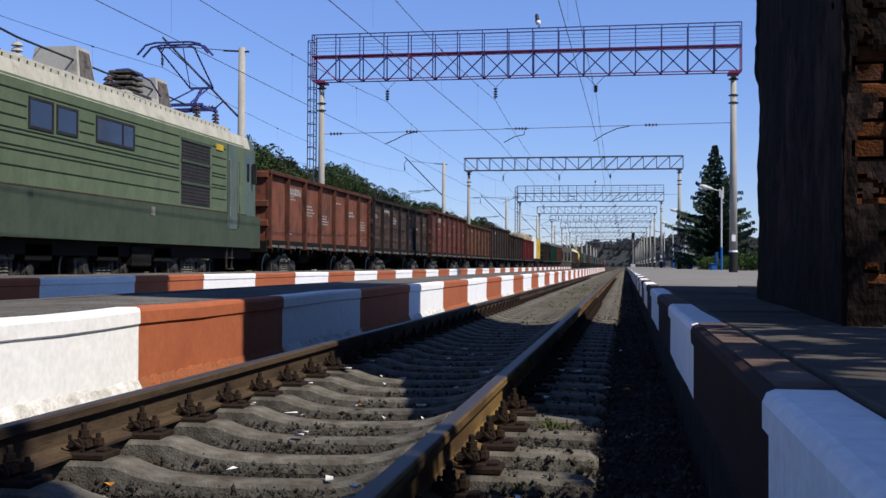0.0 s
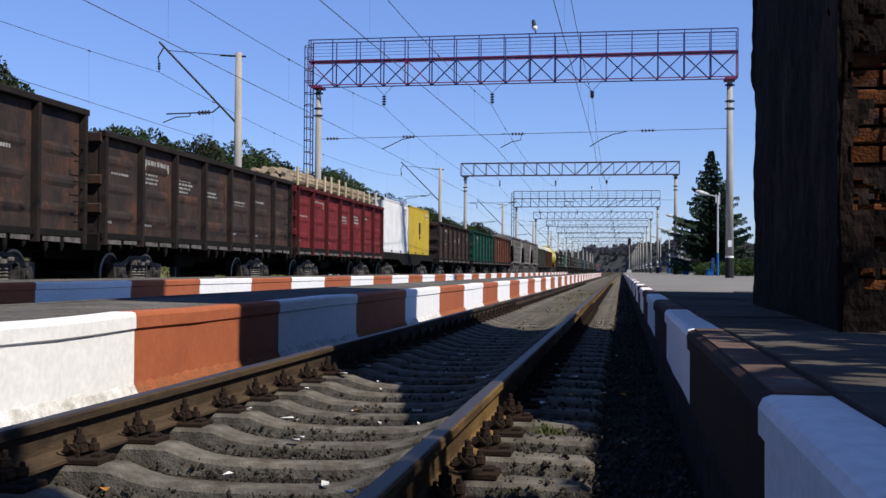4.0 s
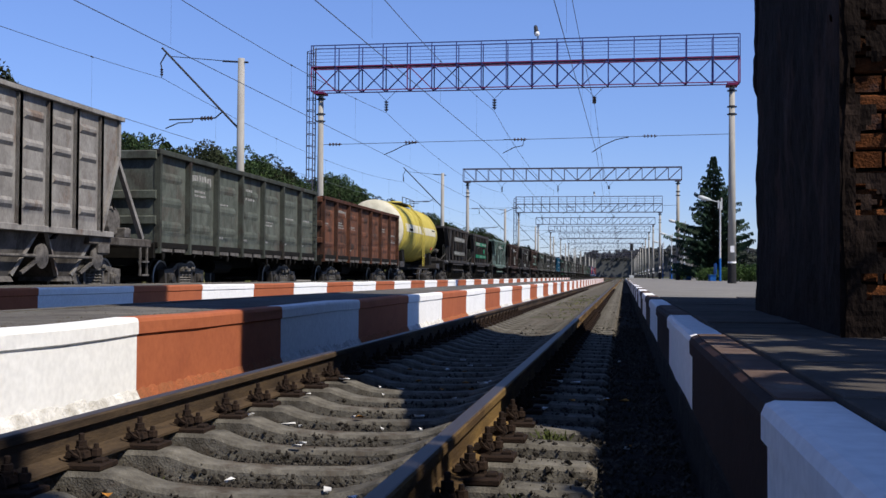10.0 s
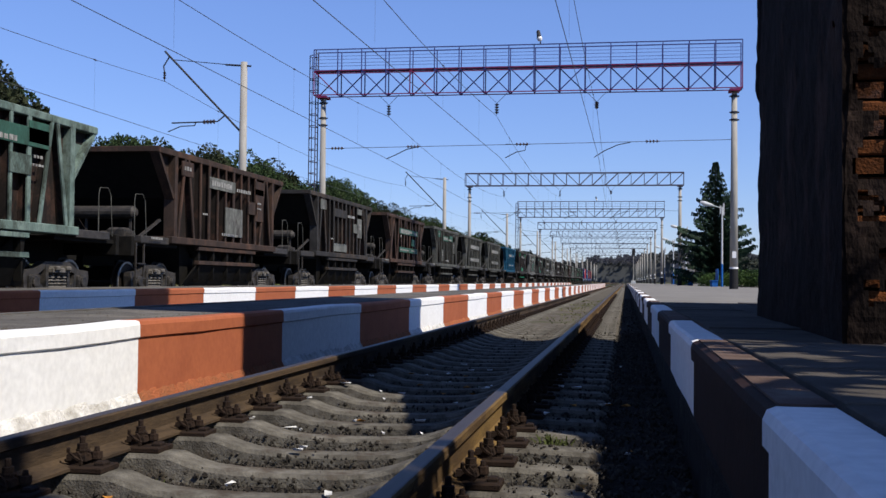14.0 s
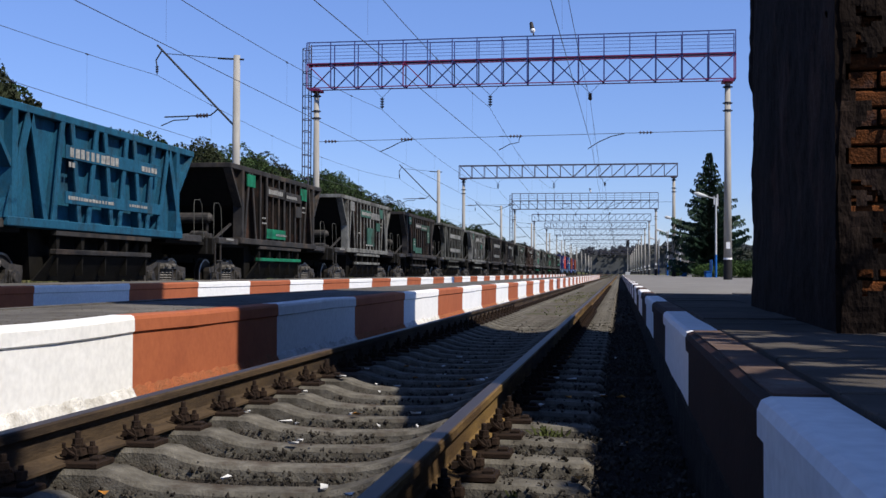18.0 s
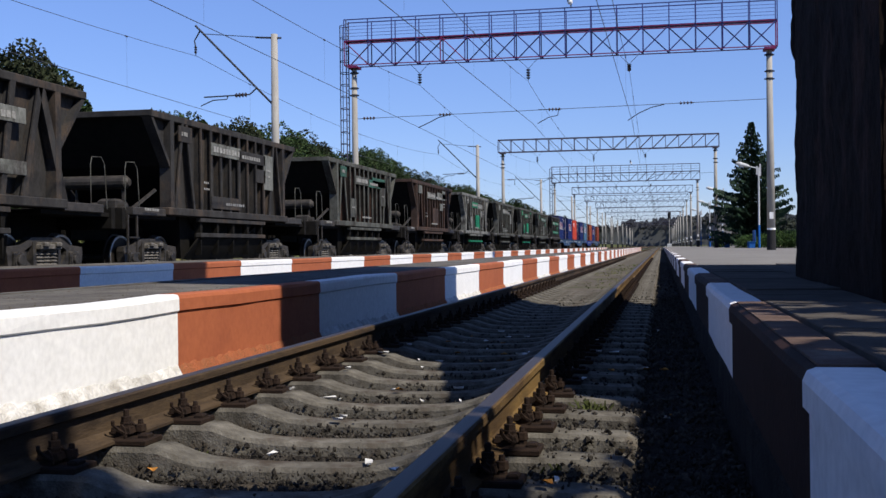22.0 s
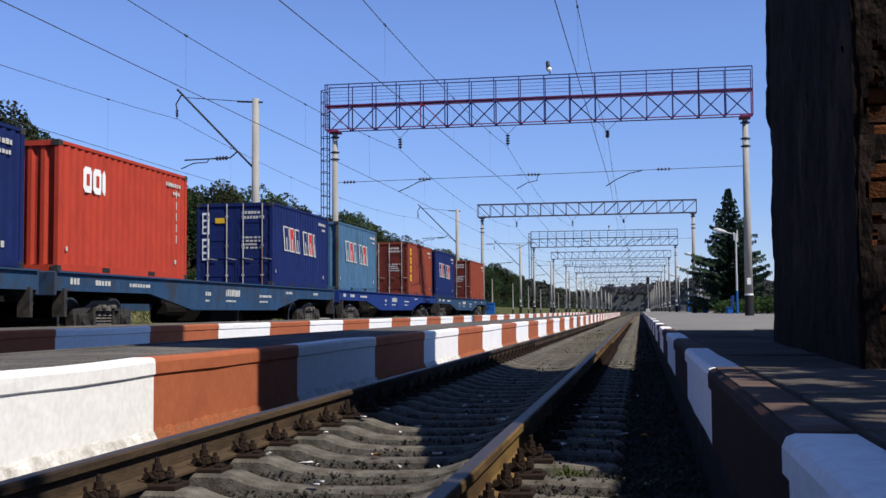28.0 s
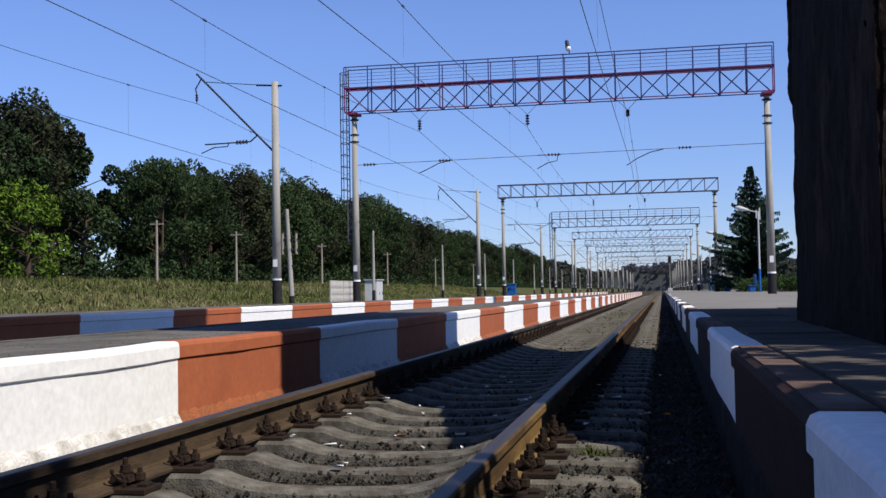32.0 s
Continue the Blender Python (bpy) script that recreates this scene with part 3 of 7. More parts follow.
    cap.add(v, [(j * (n + 1) + i, j * (n + 1) + i + 1, (j + 1) * (n + 1) + i + 1, (j + 1) * (n + 1) + i) for j in range(m) for i in range(n) if keep[j * (n + 1) + i]])
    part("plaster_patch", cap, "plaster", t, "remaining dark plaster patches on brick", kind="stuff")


build_building()


# ---- catenary gantries, poles and wires ----
def insulator_string(s, a, b, discs=4, r=0.11):
    a, b = Vector(a), Vector(b)
    s.rod(a, b, 0.02, n=6)
    for i in range(discs):
        p = a.lerp(b, (i + 0.6) / (discs + 0.4))
        w = (b - a).normalized() * 0.035
        s.rod(p - w, p + w, r, r * 0.55, n=10)


def build_gantry(y, rails, detailed):
    g = thing("overhead_line_gantry", "lattice steel gantry on concrete legs" + (", with railings and ladder" if rails else " across the tracks"),
              "gantry", "overhead line gantries", at=(0, y, 0))
    x0, x1, zb, zt = -15.15, 5.25, 9.60, 10.78
    n = 17
    step = (x1 - x0) / n
    chord_mat = "gantry_red" if detailed else "gantry_grey"
    web_mat = "gantry_blue" if detailed else "gantry_grey"
    w = 0.044 if detailed else 0.075
    for yy in (-0.35, 0.35):
        for z in (zb, zt):
            part("chord", Shape().bar((x0, yy, z), (x1, yy, z), w), chord_mat, g)
    joint = Shape()
    for i in range(n + 1):
        x = x0 + step * i
        for yy in (-0.35, 0.35):
            web = Shape().bar((x, yy, zb), (x, yy, zt), 0.05)
            if i < n:
                a, b = ((x, zt), (x + step, zb)) if (i < n / 2) == (yy < 0 or not detailed) else ((x, zb), (x + step, zt))
                web.bar((a[0], yy, a[1]), (b[0], yy, b[1]), 0.05)
            if detailed:
                part("lattice_brace", web, "gantry_red" if i in (0, 4, n) else web_mat, g)
            else:
                joint.add(web.v, web.f)
        cross = Shape().bar((x, -0.35, zb), (x, 0.35, zb), 0.05).bar((x, -0.35, zt), (x, 0.35, zt), 0.05)
        joint.add(cross.v, cross.f)
    part("lattice", joint, web_mat, g, kind="stuff")
    if rails:
        for yy in (-0.38, 0.38):
            for z in (11.15, 11.48, 11.82):
                part("railing", Shape().bar((x0, yy, z), (x1, yy, z), 0.046 if z > 11.5 else 0.016), web_mat, g)
            for i in range(n + 1):
                part("railing_post", Shape().bar((x0 + step * i, yy, zt), (x0 + step * i, yy, 11.82), 0.042), web_mat, g)
        part("walkway", Shape().box(x0, -0.3, zt + 0.02, x1, 0.3, zt + 0.05), web_mat, g)
        lad = Shape()
        for yy in (-0.22, 0.22):
            lad.bar((x0 + 0.06, yy, 3.2), (x0 + 0.06, yy, 11.85), 0.045)
        for i in range(29):
            lad.bar((x0 + 0.06, -0.22, 3.3 + 0.3 * i), (x0 + 0.06, 0.22, 3.3 + 0.3 * i), 0.026)
        part("ladder", lad, "gantry_grey", g)
        for i in range(12):
            z = 5.2 + 0.58 * i
            pts = [(x0 + 0.06 - 0.38 * math.sin(a), 0.34 * math.cos(a), z) for a in [math.pi * k / 6 for k in range(7)]]
            part("ladder_hoop", Shape().path(pts, 0.02, n=5), "gantry_grey", g)
        for a in (0.3, 0.5, 0.7):
            part("ladder_strap", Shape().bar((x0 + 0.06 - 0.38 * math.sin(math.pi * a), 0.34 * math.cos(math.pi * a), 5.2),
                                             (x0 + 0.06 - 0.38 * math.sin(math.pi * a), 0.34 * math.cos(math.pi * a), 11.6), 0.03), "gantry_grey", g)
        lamp = Shape().rod((-4.05, -0.38, 11.82), (-4.05, -0.38, 12.1), 0.03)
        part("floodlight_post", lamp, "steel_dark", g)
        body = Shape().lathe((-4.17, -0.40, 12.48), (-4.1, -0.48, 12.10), [(0, 0.05), (0.15, 0.09), (0.6, 0.10), (1.0, 0.13)], 12)
        part("floodlight", body, "steel_dark", g)
        part("floodlight_glass", Shape().lathe((-4.1, -0.5, 12.10), (-4.03, -0.54, 11.95), [(0, 0.125), (0.6, 0.12), (1, 0.05)], 12), "white_paint", g, "pale lamp glass")
    for x, zg in ((-14.75, -0.42), (4.92, 0.30)):
        leg = part("leg", Shape().rod((x, 0, zg), (x, 0, zb), 0.195, 0.125, 16), "concrete_pole", g, smooth=True)
        part("tarred_base", Shape().rod((x, 0, zg), (x, 0, 1.25), 0.202, 0.192, 16), "tar_black", leg)
        part("white_band", Shape().rod((x, 0, 1.25), (x, 0, 1.33), 0.196, 0.194, 16), "white_paint", leg)
        part("number_plate", Shape().box(x - 0.09, -0.205, 1.75, x + 0.09, -0.185, 2.05), "white_paint", leg)
        for z in (8.1, 8.45, 9.2):
            part("collar", Shape().rod((x, 0, z), (x, 0, z + 0.1), 0.155, n=14).box(x - 0.22, -0.04, z + 0.02, x + 0.22, 0.04, z + 0.08), "steel_dark", leg)
        part("saddle", Shape().box(x - 0.25, -0.42, zb - 0.14, x + 0.25, 0.42, zb - 0.045), chord_mat, g)
    cable = Shape().rod((-14.7, 0, 7.00), (4.8, 0, 7.24), 0.014, n=5)
    part("cross_span_wire", cable, "wire", g)
    for x in (-14.0, -10.2, -4.9, 1.2):
        z = 7.00 + 0.24 * (x + 14.7) / 19.5
        ins = Shape()
        insulator_string(ins, (x - 0.35, 0, z), (x + 0.35, 0, z), 4, 0.085)
        part("insulator", ins, "insulator", g)
    for k, (x, drop) in enumerate(((-11.45, 8.55), (-6.15, 8.55), (-1.40, 8.75))):
        vee = Shape().rod((x - 0.5, 0, zb), (x, 0, zb - 0.5), 0.012, n=5).rod((x + 0.5, 0, zb), (x, 0, zb - 0.5), 0.012, n=5)
        part("hanger", vee, "wire", g)
        ins = Shape()
        insulator_string(ins, (x, 0, zb - 0.5), (x, 0, drop), 4, 0.11)
        part("insulator", ins, "insulator", g)
        zc = 7.00 + 0.24 * (x + 14.7) / 19.5
        out = (1.45, -0.9, 1.6)[k]
        if k == 1:
            arm = Shape().path([(x + 0.45, 0, zc + 0.02), (x + 1.42, 0, zc), (x + 1.38, 0, zc - 0.28), (x + 0.95, 0, zc - 0.36), (x + 0.42, 0, 6.47)], 0.022)
        else:
            arm = Shape().path([(x + out, 0, zc), (x + out * 0.62, 0, zc - 0.12), (x + out * 0.25, 0, zc - 0.38), (x - 0.1, 0, 6.47)], 0.022)
        part("steady_arm", arm, "steel_dark", g)
    return g


for k, y in enumerate(GANTRY_Y):
    build_gantry(y, k in (0, 2), k < 1)


def build_line_pole():
    p = thing("overhead_line_pole", "concrete catenary pole with tarred base and inclined bracket", "pole", "line poles beside the tracks")
    x = -15.5
    shaft = part("shaft", Shape().rod((x, 0, -0.42), (x, 0, 9.45), 0.195, 0.135, 16), "concrete_pole", p, smooth=True)
    part("tarred_base", Shape().rod((x, 0, -0.42), (x, 0, 1.25), 0.202, 0.192, 16), "tar_black", shaft)
    part("white_band", Shape().rod((x, 0, 1.25), (x, 0, 1.32), 0.196, 0.194, 16), "white_paint", shaft)
    part("number_plate", Shape().box(x - 0.09, -0.205, 1.8, x + 0.09, -0.185, 2.1), "white_paint", shaft)
    part("bracket_tube", Shape().rod((x - 0.1, 0, 6.58), (-18.95, 0, 9.98), 0.045), "steel_dark", p)
    part("tie_rod", Shape().rod((x - 0.1, 0, 9.30), (-18.6, 0, 9.62), 0.016).rod((x + 0.3, 0, 9.28), (x - 0.8, 0, 9.36), 0.04), "steel_dark", p)
    part("hook", Shape().path([(-18.75, 0, 9.75), (-19.0, 0, 9.35), (-18.95, 0, 9.1)], 0.03).rod((-18.95, 0, 9.1), (-18.95, 0, 8.74), 0.02), "steel_dark", p)
    ins = Shape()
    insulator_string(ins, (-18.95, 0, 9.12), (-18.95, 0, 8.78), 3, 0.07)
    part("insulator", ins, "insulator", p)
    part("arm", Shape().path([(-16.25, 0, 7.3), (-16.6, 0, 7.02), (-18.6, 0, 6.98)], 0.03).path([(-17.55, 0, 6.99), (-17.6, 0, 6.86), (-18.2, 0, 6.84), (-18.75, 0, 6.62)], 0.025), "steel_dark", p)
    ins = Shape()
    insulator_string(ins, (-16.7, 0, 7.02), (-17.3, 0, 7.0), 4, 0.10)
    part("insulator", ins, "insulator", p)
    return p


LINE_POLE = build_line_pole()
LINE_POLE.location = (0, POLE_Y[0], 0)
for y in POLE_Y[1:]:
    copy_thing(LINE_POLE, pose(0, y, 0))


def build_wires():
    """Messenger, contact wire and droppers of each track."""
    for k, (xm, zm, xc, ys) in enumerate(((-1.38, 8.72, (-1.30, -1.62), GANTRY_Y), (-6.18, 8.53, (-5.95, -6.95), GANTRY_Y), (-11.46, 8.53, (-11.50, -11.78), GANTRY_Y), (-18.93, 8.72, (-18.65, -18.4), POLE_Y))):
        span = ys[1] - ys[0]
        ys = [ys[0] - 2 * span, ys[0] - span] + list(ys)
        t = thing("overhead_line", "messenger and contact wire with droppers over a track", "overhead wire", "overhead lines")
        line, drops = [], Shape()
        for a, b in zip(ys, ys[1:]):
            n = 12 if a < 160 else 5
            pt = lambda u: (xm, a + (b - a) * u, zm - 4 * 0.75 * u * (1 - u))
            line += [pt(i / n) for i in range(n)]
            for u in (0.12, 0.3, 0.5, 0.7, 0.88):
                q = pt(u)
                drops.rod(q, (xm, q[1], 6.47), 0.003, n=3)
                drops.rod((q[0], q[1] - 0.09, q[2]), (q[0], q[1] + 0.09, q[2]), 0.028, n=5)
        mess = Shape().path(line, 0.0105, n=4)
        part("messenger_wire", mess, "wire", t)
        for j in range(len(ys) - 1):
            part("contact_wire", Shape().rod((xc[j % 2], ys[j], 6.47), (xc[(j + 1) % 2], ys[j + 1], 6.47), 0.011, n=4), "wire", t)
        part("dropper", drops, "wire", t, kind="stuff")


build_wires()
# ---- train ----
TRAVEL = [(0, 0.0), (2, 40.5), (4, 80.9), (7, 140.7), (10, 200.2), (13, 259.4), (16, 319.7), (20, 400.8), (25, 501.1), (28, 560.7), (30, 599.85), (32, 639.0)]
ROLLING = []
XT = TRACKS[2]


def roll(ob, s):
    """The thing runs on the third track; s: place of its front end along the train."""
    ob.location = (XT, s, 0)
    ROLLING.append((ob, s))


PAINTS = {}


def half_tone(key):
    """The same paint at about half its brightness, for posts and rails."""
    c1, c2 = PAINTS[key]
    return paint_mat(key + "_half_tone", [0.52 * c for c in c1], [0.50 * c for c in c2], c3=(0.03, 0.022, 0.018), patch=0.6)


def paint_mat(key, c1, c2, c3=(0.07, 0.045, 0.03), **k):
    """Weathered vehicle paint: faded patches, rust or bare stains, sooty streaks that run down, scratched grain."""
    PAINTS[key] = (c1, c2)
    if key in M:
        return key
    grime = k.get("grime", 0.12 if key.startswith(("box", "logo", "tank", "lock", "flat")) else 0.06 if key.startswith("loco") else 0.55)
    grit = 0.26 if grime > 0.2 else 0.11
    patch = k.get("patch", 0.56)
    m = M[key] = bpy.data.materials.new(key)
    m.use_nodes = True
    n, link = m.node_tree.nodes, m.node_tree.links.new
    p = n["Principled BSDF"]
    p.inputs["Specular IOR Level"].default_value = 0.10
    tc, info, shift = n.new("ShaderNodeTexCoord"), n.new("ShaderNodeObjectInfo"), n.new("ShaderNodeVectorMath")
    shift.operation = "MULTIPLY_ADD"
    link(info.outputs["Random"], shift.inputs[0])
    shift.inputs[1].default_value = (7.0, 31.0, 13.0)
    link(tc.outputs["Object"], shift.inputs[2])

    def cloud(scale, stretch, detail, rough):
        mp, t = n.new("ShaderNodeMapping"), n.new("ShaderNodeTexNoise")
        mp.inputs["Scale"].default_value = stretch
        t.inputs["Scale"].default_value, t.inputs["Detail"].default_value, t.inputs["Roughness"].default_value = scale, detail, rough
        link(shift.outputs[0], mp.inputs["Vector"])
        link(mp.outputs[0], t.inputs["Vector"])
        return t.outputs["Fac"]

    def ranged(v, lo, hi, a=0.0, b=1.0):
        r = n.new("ShaderNodeMapRange")
        for name, value in (("From Min", lo), ("From Max", hi), ("To Min", a), ("To Max", b)):
            r.inputs[name].default_value = value
        link(v, r.inputs["Value"])
        return r.outputs[0]

    def mixed(f, a, b):
        x = n.new("ShaderNodeMix")
        x.data_type = "RGBA"
        link(f, x.inputs["Factor"])
        for socket, c in (("A", a), ("B", b)):
            if isinstance(c, (tuple, list)):
                x.inputs[socket].default_value = (*c, 1)
            else:
                link(c, x.inputs[socket])
        return x.outputs["Result"]

    big, grain = cloud(2.2, (1, 1, 0.6), 7, 0.68), cloud(28, (1, 1, 0.5), 4, 0.6)
    colour = mixed(ranged(big, 0.40, 0.60), c1, c2)
    if c3:
        colour = mixed(ranged(cloud(1.1, (1, 1, 0.7), 9, 0.75), patch - 0.06, patch + 0.05), colour, c3)
    streak = cloud(2.4, (1, 1, 0.45), 9, 0.72)
    colour = mixed(ranged(streak, 0.48, 0.66, 0.0, grime), colour, (0.016, 0.014, 0.013))
    colour = mixed(ranged(cloud(7.0, (1, 1, 0.6), 8, 0.8), 0.60, 0.70, 0.0, 0.7 * grime), colour, [0.5 * c + 0.035 for c in c1])
    hsv = n.new("ShaderNodeHueSaturation")
    link(colour, hsv.inputs["Color"])
    link(ranged(grain, 0.2, 0.8, 1 - grit, 1 + grit), hsv.inputs["Value"])
    link(hsv.outputs[0], p.inputs["Base Color"])
    link(ranged(streak, 0.3, 0.7, k.get("rough", 0.66), 0.92), p.inputs["Roughness"])
    b = n.new("ShaderNodeBump")
    b.inputs["Strength"].default_value, b.inputs["Distance"].default_value = 0.16, 0.02
    link(big, b.inputs["Height"])
    link(b.outputs[0], p.inputs["Normal"])
    return key


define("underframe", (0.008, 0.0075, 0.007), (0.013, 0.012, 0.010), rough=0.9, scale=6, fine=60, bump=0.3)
define("bogie", (0.050, 0.044, 0.038), (0.018, 0.017, 0.015), rough=0.62, spec=0.3, scale=7, fine=60, bump=0.3, c3=(0.03, 0.024, 0.02))
define("bogie_dust", (0.140, 0.130, 0.120), (0.06, 0.055, 0.050), rough=0.9, scale=7, fine=60, bump=0.3, c3=(0.025, 0.022, 0.02))
define("tyre", (0.42, 0.40, 0.37), (0.22, 0.20, 0.18), rough=0.38, scale=8, fine=60, bump=0.05, metal=0.8)
# spring: paler than the bogie, the sunlit shine of the coils as colour
define("spring", (0.15, 0.14, 0.125), (0.07, 0.064, 0.056), rough=0.8, scale=9, fine=60, bump=0.1)
define("wheel", (0.040, 0.034, 0.030), (0.022, 0.019, 0.017), rough=0.55, scale=8, fine=60, bump=0.1, metal=0.5)
define("lettering_old", (0.344, 0.344, 0.3182), (0.1462, 0.1376, 0.129), rough=0.85, scale=9, fine=60, bump=0, contrast=0.5)
define("lettering", (0.5332, 0.5332, 0.4988), (0.3612, 0.3612, 0.344), rough=0.8, scale=20, fine=60, bump=0)
MESHES = {}


def shared(name, key, make, material, parent, label="", at=(0, 0, 0), turn=0.0):
    if (key, material) not in MESHES:
        MESHES[(key, material)] = make().mesh(name, material)
    ob = new(name, MESHES[(key, material)])
    ob.parent = parent
    ob.location = at
    ob.rotation_euler.z = turn
    return tagged(ob, label=label)


def side_frame():
    """Cast side frame: arched top chord, sagging bottom chord, columns beside the spring window, axle box jaws."""
    s = Shape()
    for o in (-1, 1):
        f = lambda pts: [(o * y, z) for y, z in pts]
        s.prism(f([(0.0, 0.76), (0.0, 0.88), (0.46, 0.88), (0.80, 0.74), (1.26, 0.70), (1.26, 0.60), (0.74, 0.62), (0.42, 0.76)]), "x", -0.07, 0.09)
        s.prism(f([(0.0, 0.16), (0.0, 0.28), (0.36, 0.28), (0.62, 0.46), (0.70, 0.64), (0.80, 0.64), (0.72, 0.38), (0.42, 0.16)]), "x", -0.07, 0.09)
        s.prism(f([(0.36, 0.26), (0.36, 0.80), (0.46, 0.80), (0.46, 0.26)]), "x", -0.08, 0.11)
        s.prism(f([(0.66, 0.36), (0.66, 0.62), (0.74, 0.62), (0.74, 0.40)]), "x", -0.08, 0.10)
        s.prism(f([(1.12, 0.36), (1.10, 0.62), (1.26, 0.62), (1.22, 0.36)]), "x", -0.08, 0.10)
        y = o * 0.925
        s.box(-0.08, y - 0.17, 0.36, 0.13, y + 0.17, 0.62, 0.03)
        s.lathe((0.10, y, 0.475), (0.20, y, 0.475), [(0, 0.155), (0.45, 0.155), (0.5, 0.12), (0.9, 0.115), (1, 0.09)], 12)
        s.rod((-0.04, y - o * 0.54, 0.44), (-0.04, y - o * 0.44, 0.66), 0.06, n=6)
        s.box(-0.16, y - o * 0.50, 0.32, 0.0, y - o * 0.56, 0.66, 0.01)
    s.bar((0.02, -0.62, 0.24), (0.02, 0.62, 0.24), 0.05)
    return s


def springs():
    s = Shape()
    for y in (-0.23, 0.0, 0.23):
        s.lathe((0.06, y, 0.28), (0.06, y, 0.66), [(i / 12, 0.105 if i % 2 else 0.072) for i in range(13)], 9)
    s.box(-0.05, -0.35, 0.65, 0.20, 0.35, 0.76, 0.02)
    s.box(-0.05, -0.30, 0.70, 0.24, -0.12, 0.79, 0.02)
    s.box(-0.05, 0.12, 0.70, 0.24, 0.30, 0.79, 0.02)
    return s


def wheelset():
    s = Shape()
    s.rod((-0.95, 0, 0.475), (0.95, 0, 0.475), 0.075, n=10)
    for x in (-0.80, 0.80):
        sg = 1 if x > 0 else -1
        s.lathe((x - sg * 0.09, 0, 0.475), (x + sg * 0.07, 0, 0.475), [(0, 0.45), (0.02, 0.505), (0.22, 0.505), (0.26, 0.475), (0.95, 0.47), (1, 0.45)], 28)
    return s


def tyre():
    """Polished outer face and tread of a wheel."""
    return Shape().lathe((0.845, 0, 0.475), (0.878, 0, 0.475), [(0, 0.40), (0, 0.474), (0.8, 0.474), (1, 0.462), (1, 0.43), (0.6, 0.42), (0.3, 0.40)], 30)


def bogie(parent, y, frame_mat="bogie"):
    b = part("bogie", Shape().box(-0.95, y - 0.25, 0.55, 0.95, y + 0.25, 0.80, 0.03).box(-0.3, y - 0.3, 0.78, 0.3, y + 0.3, 0.98), "underframe", parent)
    for x in (-1.02, 1.02):
        shared("side_frame", "side_frame", side_frame, frame_mat, b, at=(x, y, 0), turn=0 if x > 0 else math.pi)
        shared("spring_nest", "springs", springs, "spring", b, "coil springs, pale as if sunlit", at=(x, y, 0), turn=0 if x > 0 else math.pi)
    for d in (-0.925, 0.925):
        shared("wheelset", "wheelset", wheelset, "wheel", b, at=(0, y + d, 0))
        for turn in (0.0, math.pi):
            shared("tyre", "tyre", tyre, "tyre", b, "bright worn wheel rim", at=(0, y + d, 0), turn=turn)
    return b


def coupler(parent, y, out):
    s = Shape().box(-0.08, y, 0.97, 0.08, y + out * 0.45, 1.13, 0.02).box(-0.2, y + out * 0.35, 0.92, 0.17, y + out * 0.62, 1.18, 0.03)
    part("coupler", s, "underframe", parent)


def text_block(s, x, y, z, seed, lines=3, w=0.9, h=0.09, gap=0.05, face="x"):
    r = random.Random(seed)
    for i in range(lines):
        bars(s, x, y, z - i * (h + gap), w * r.uniform(0.6, 1.0), h, r.randint(4, 8), seed * 7 + i, face)


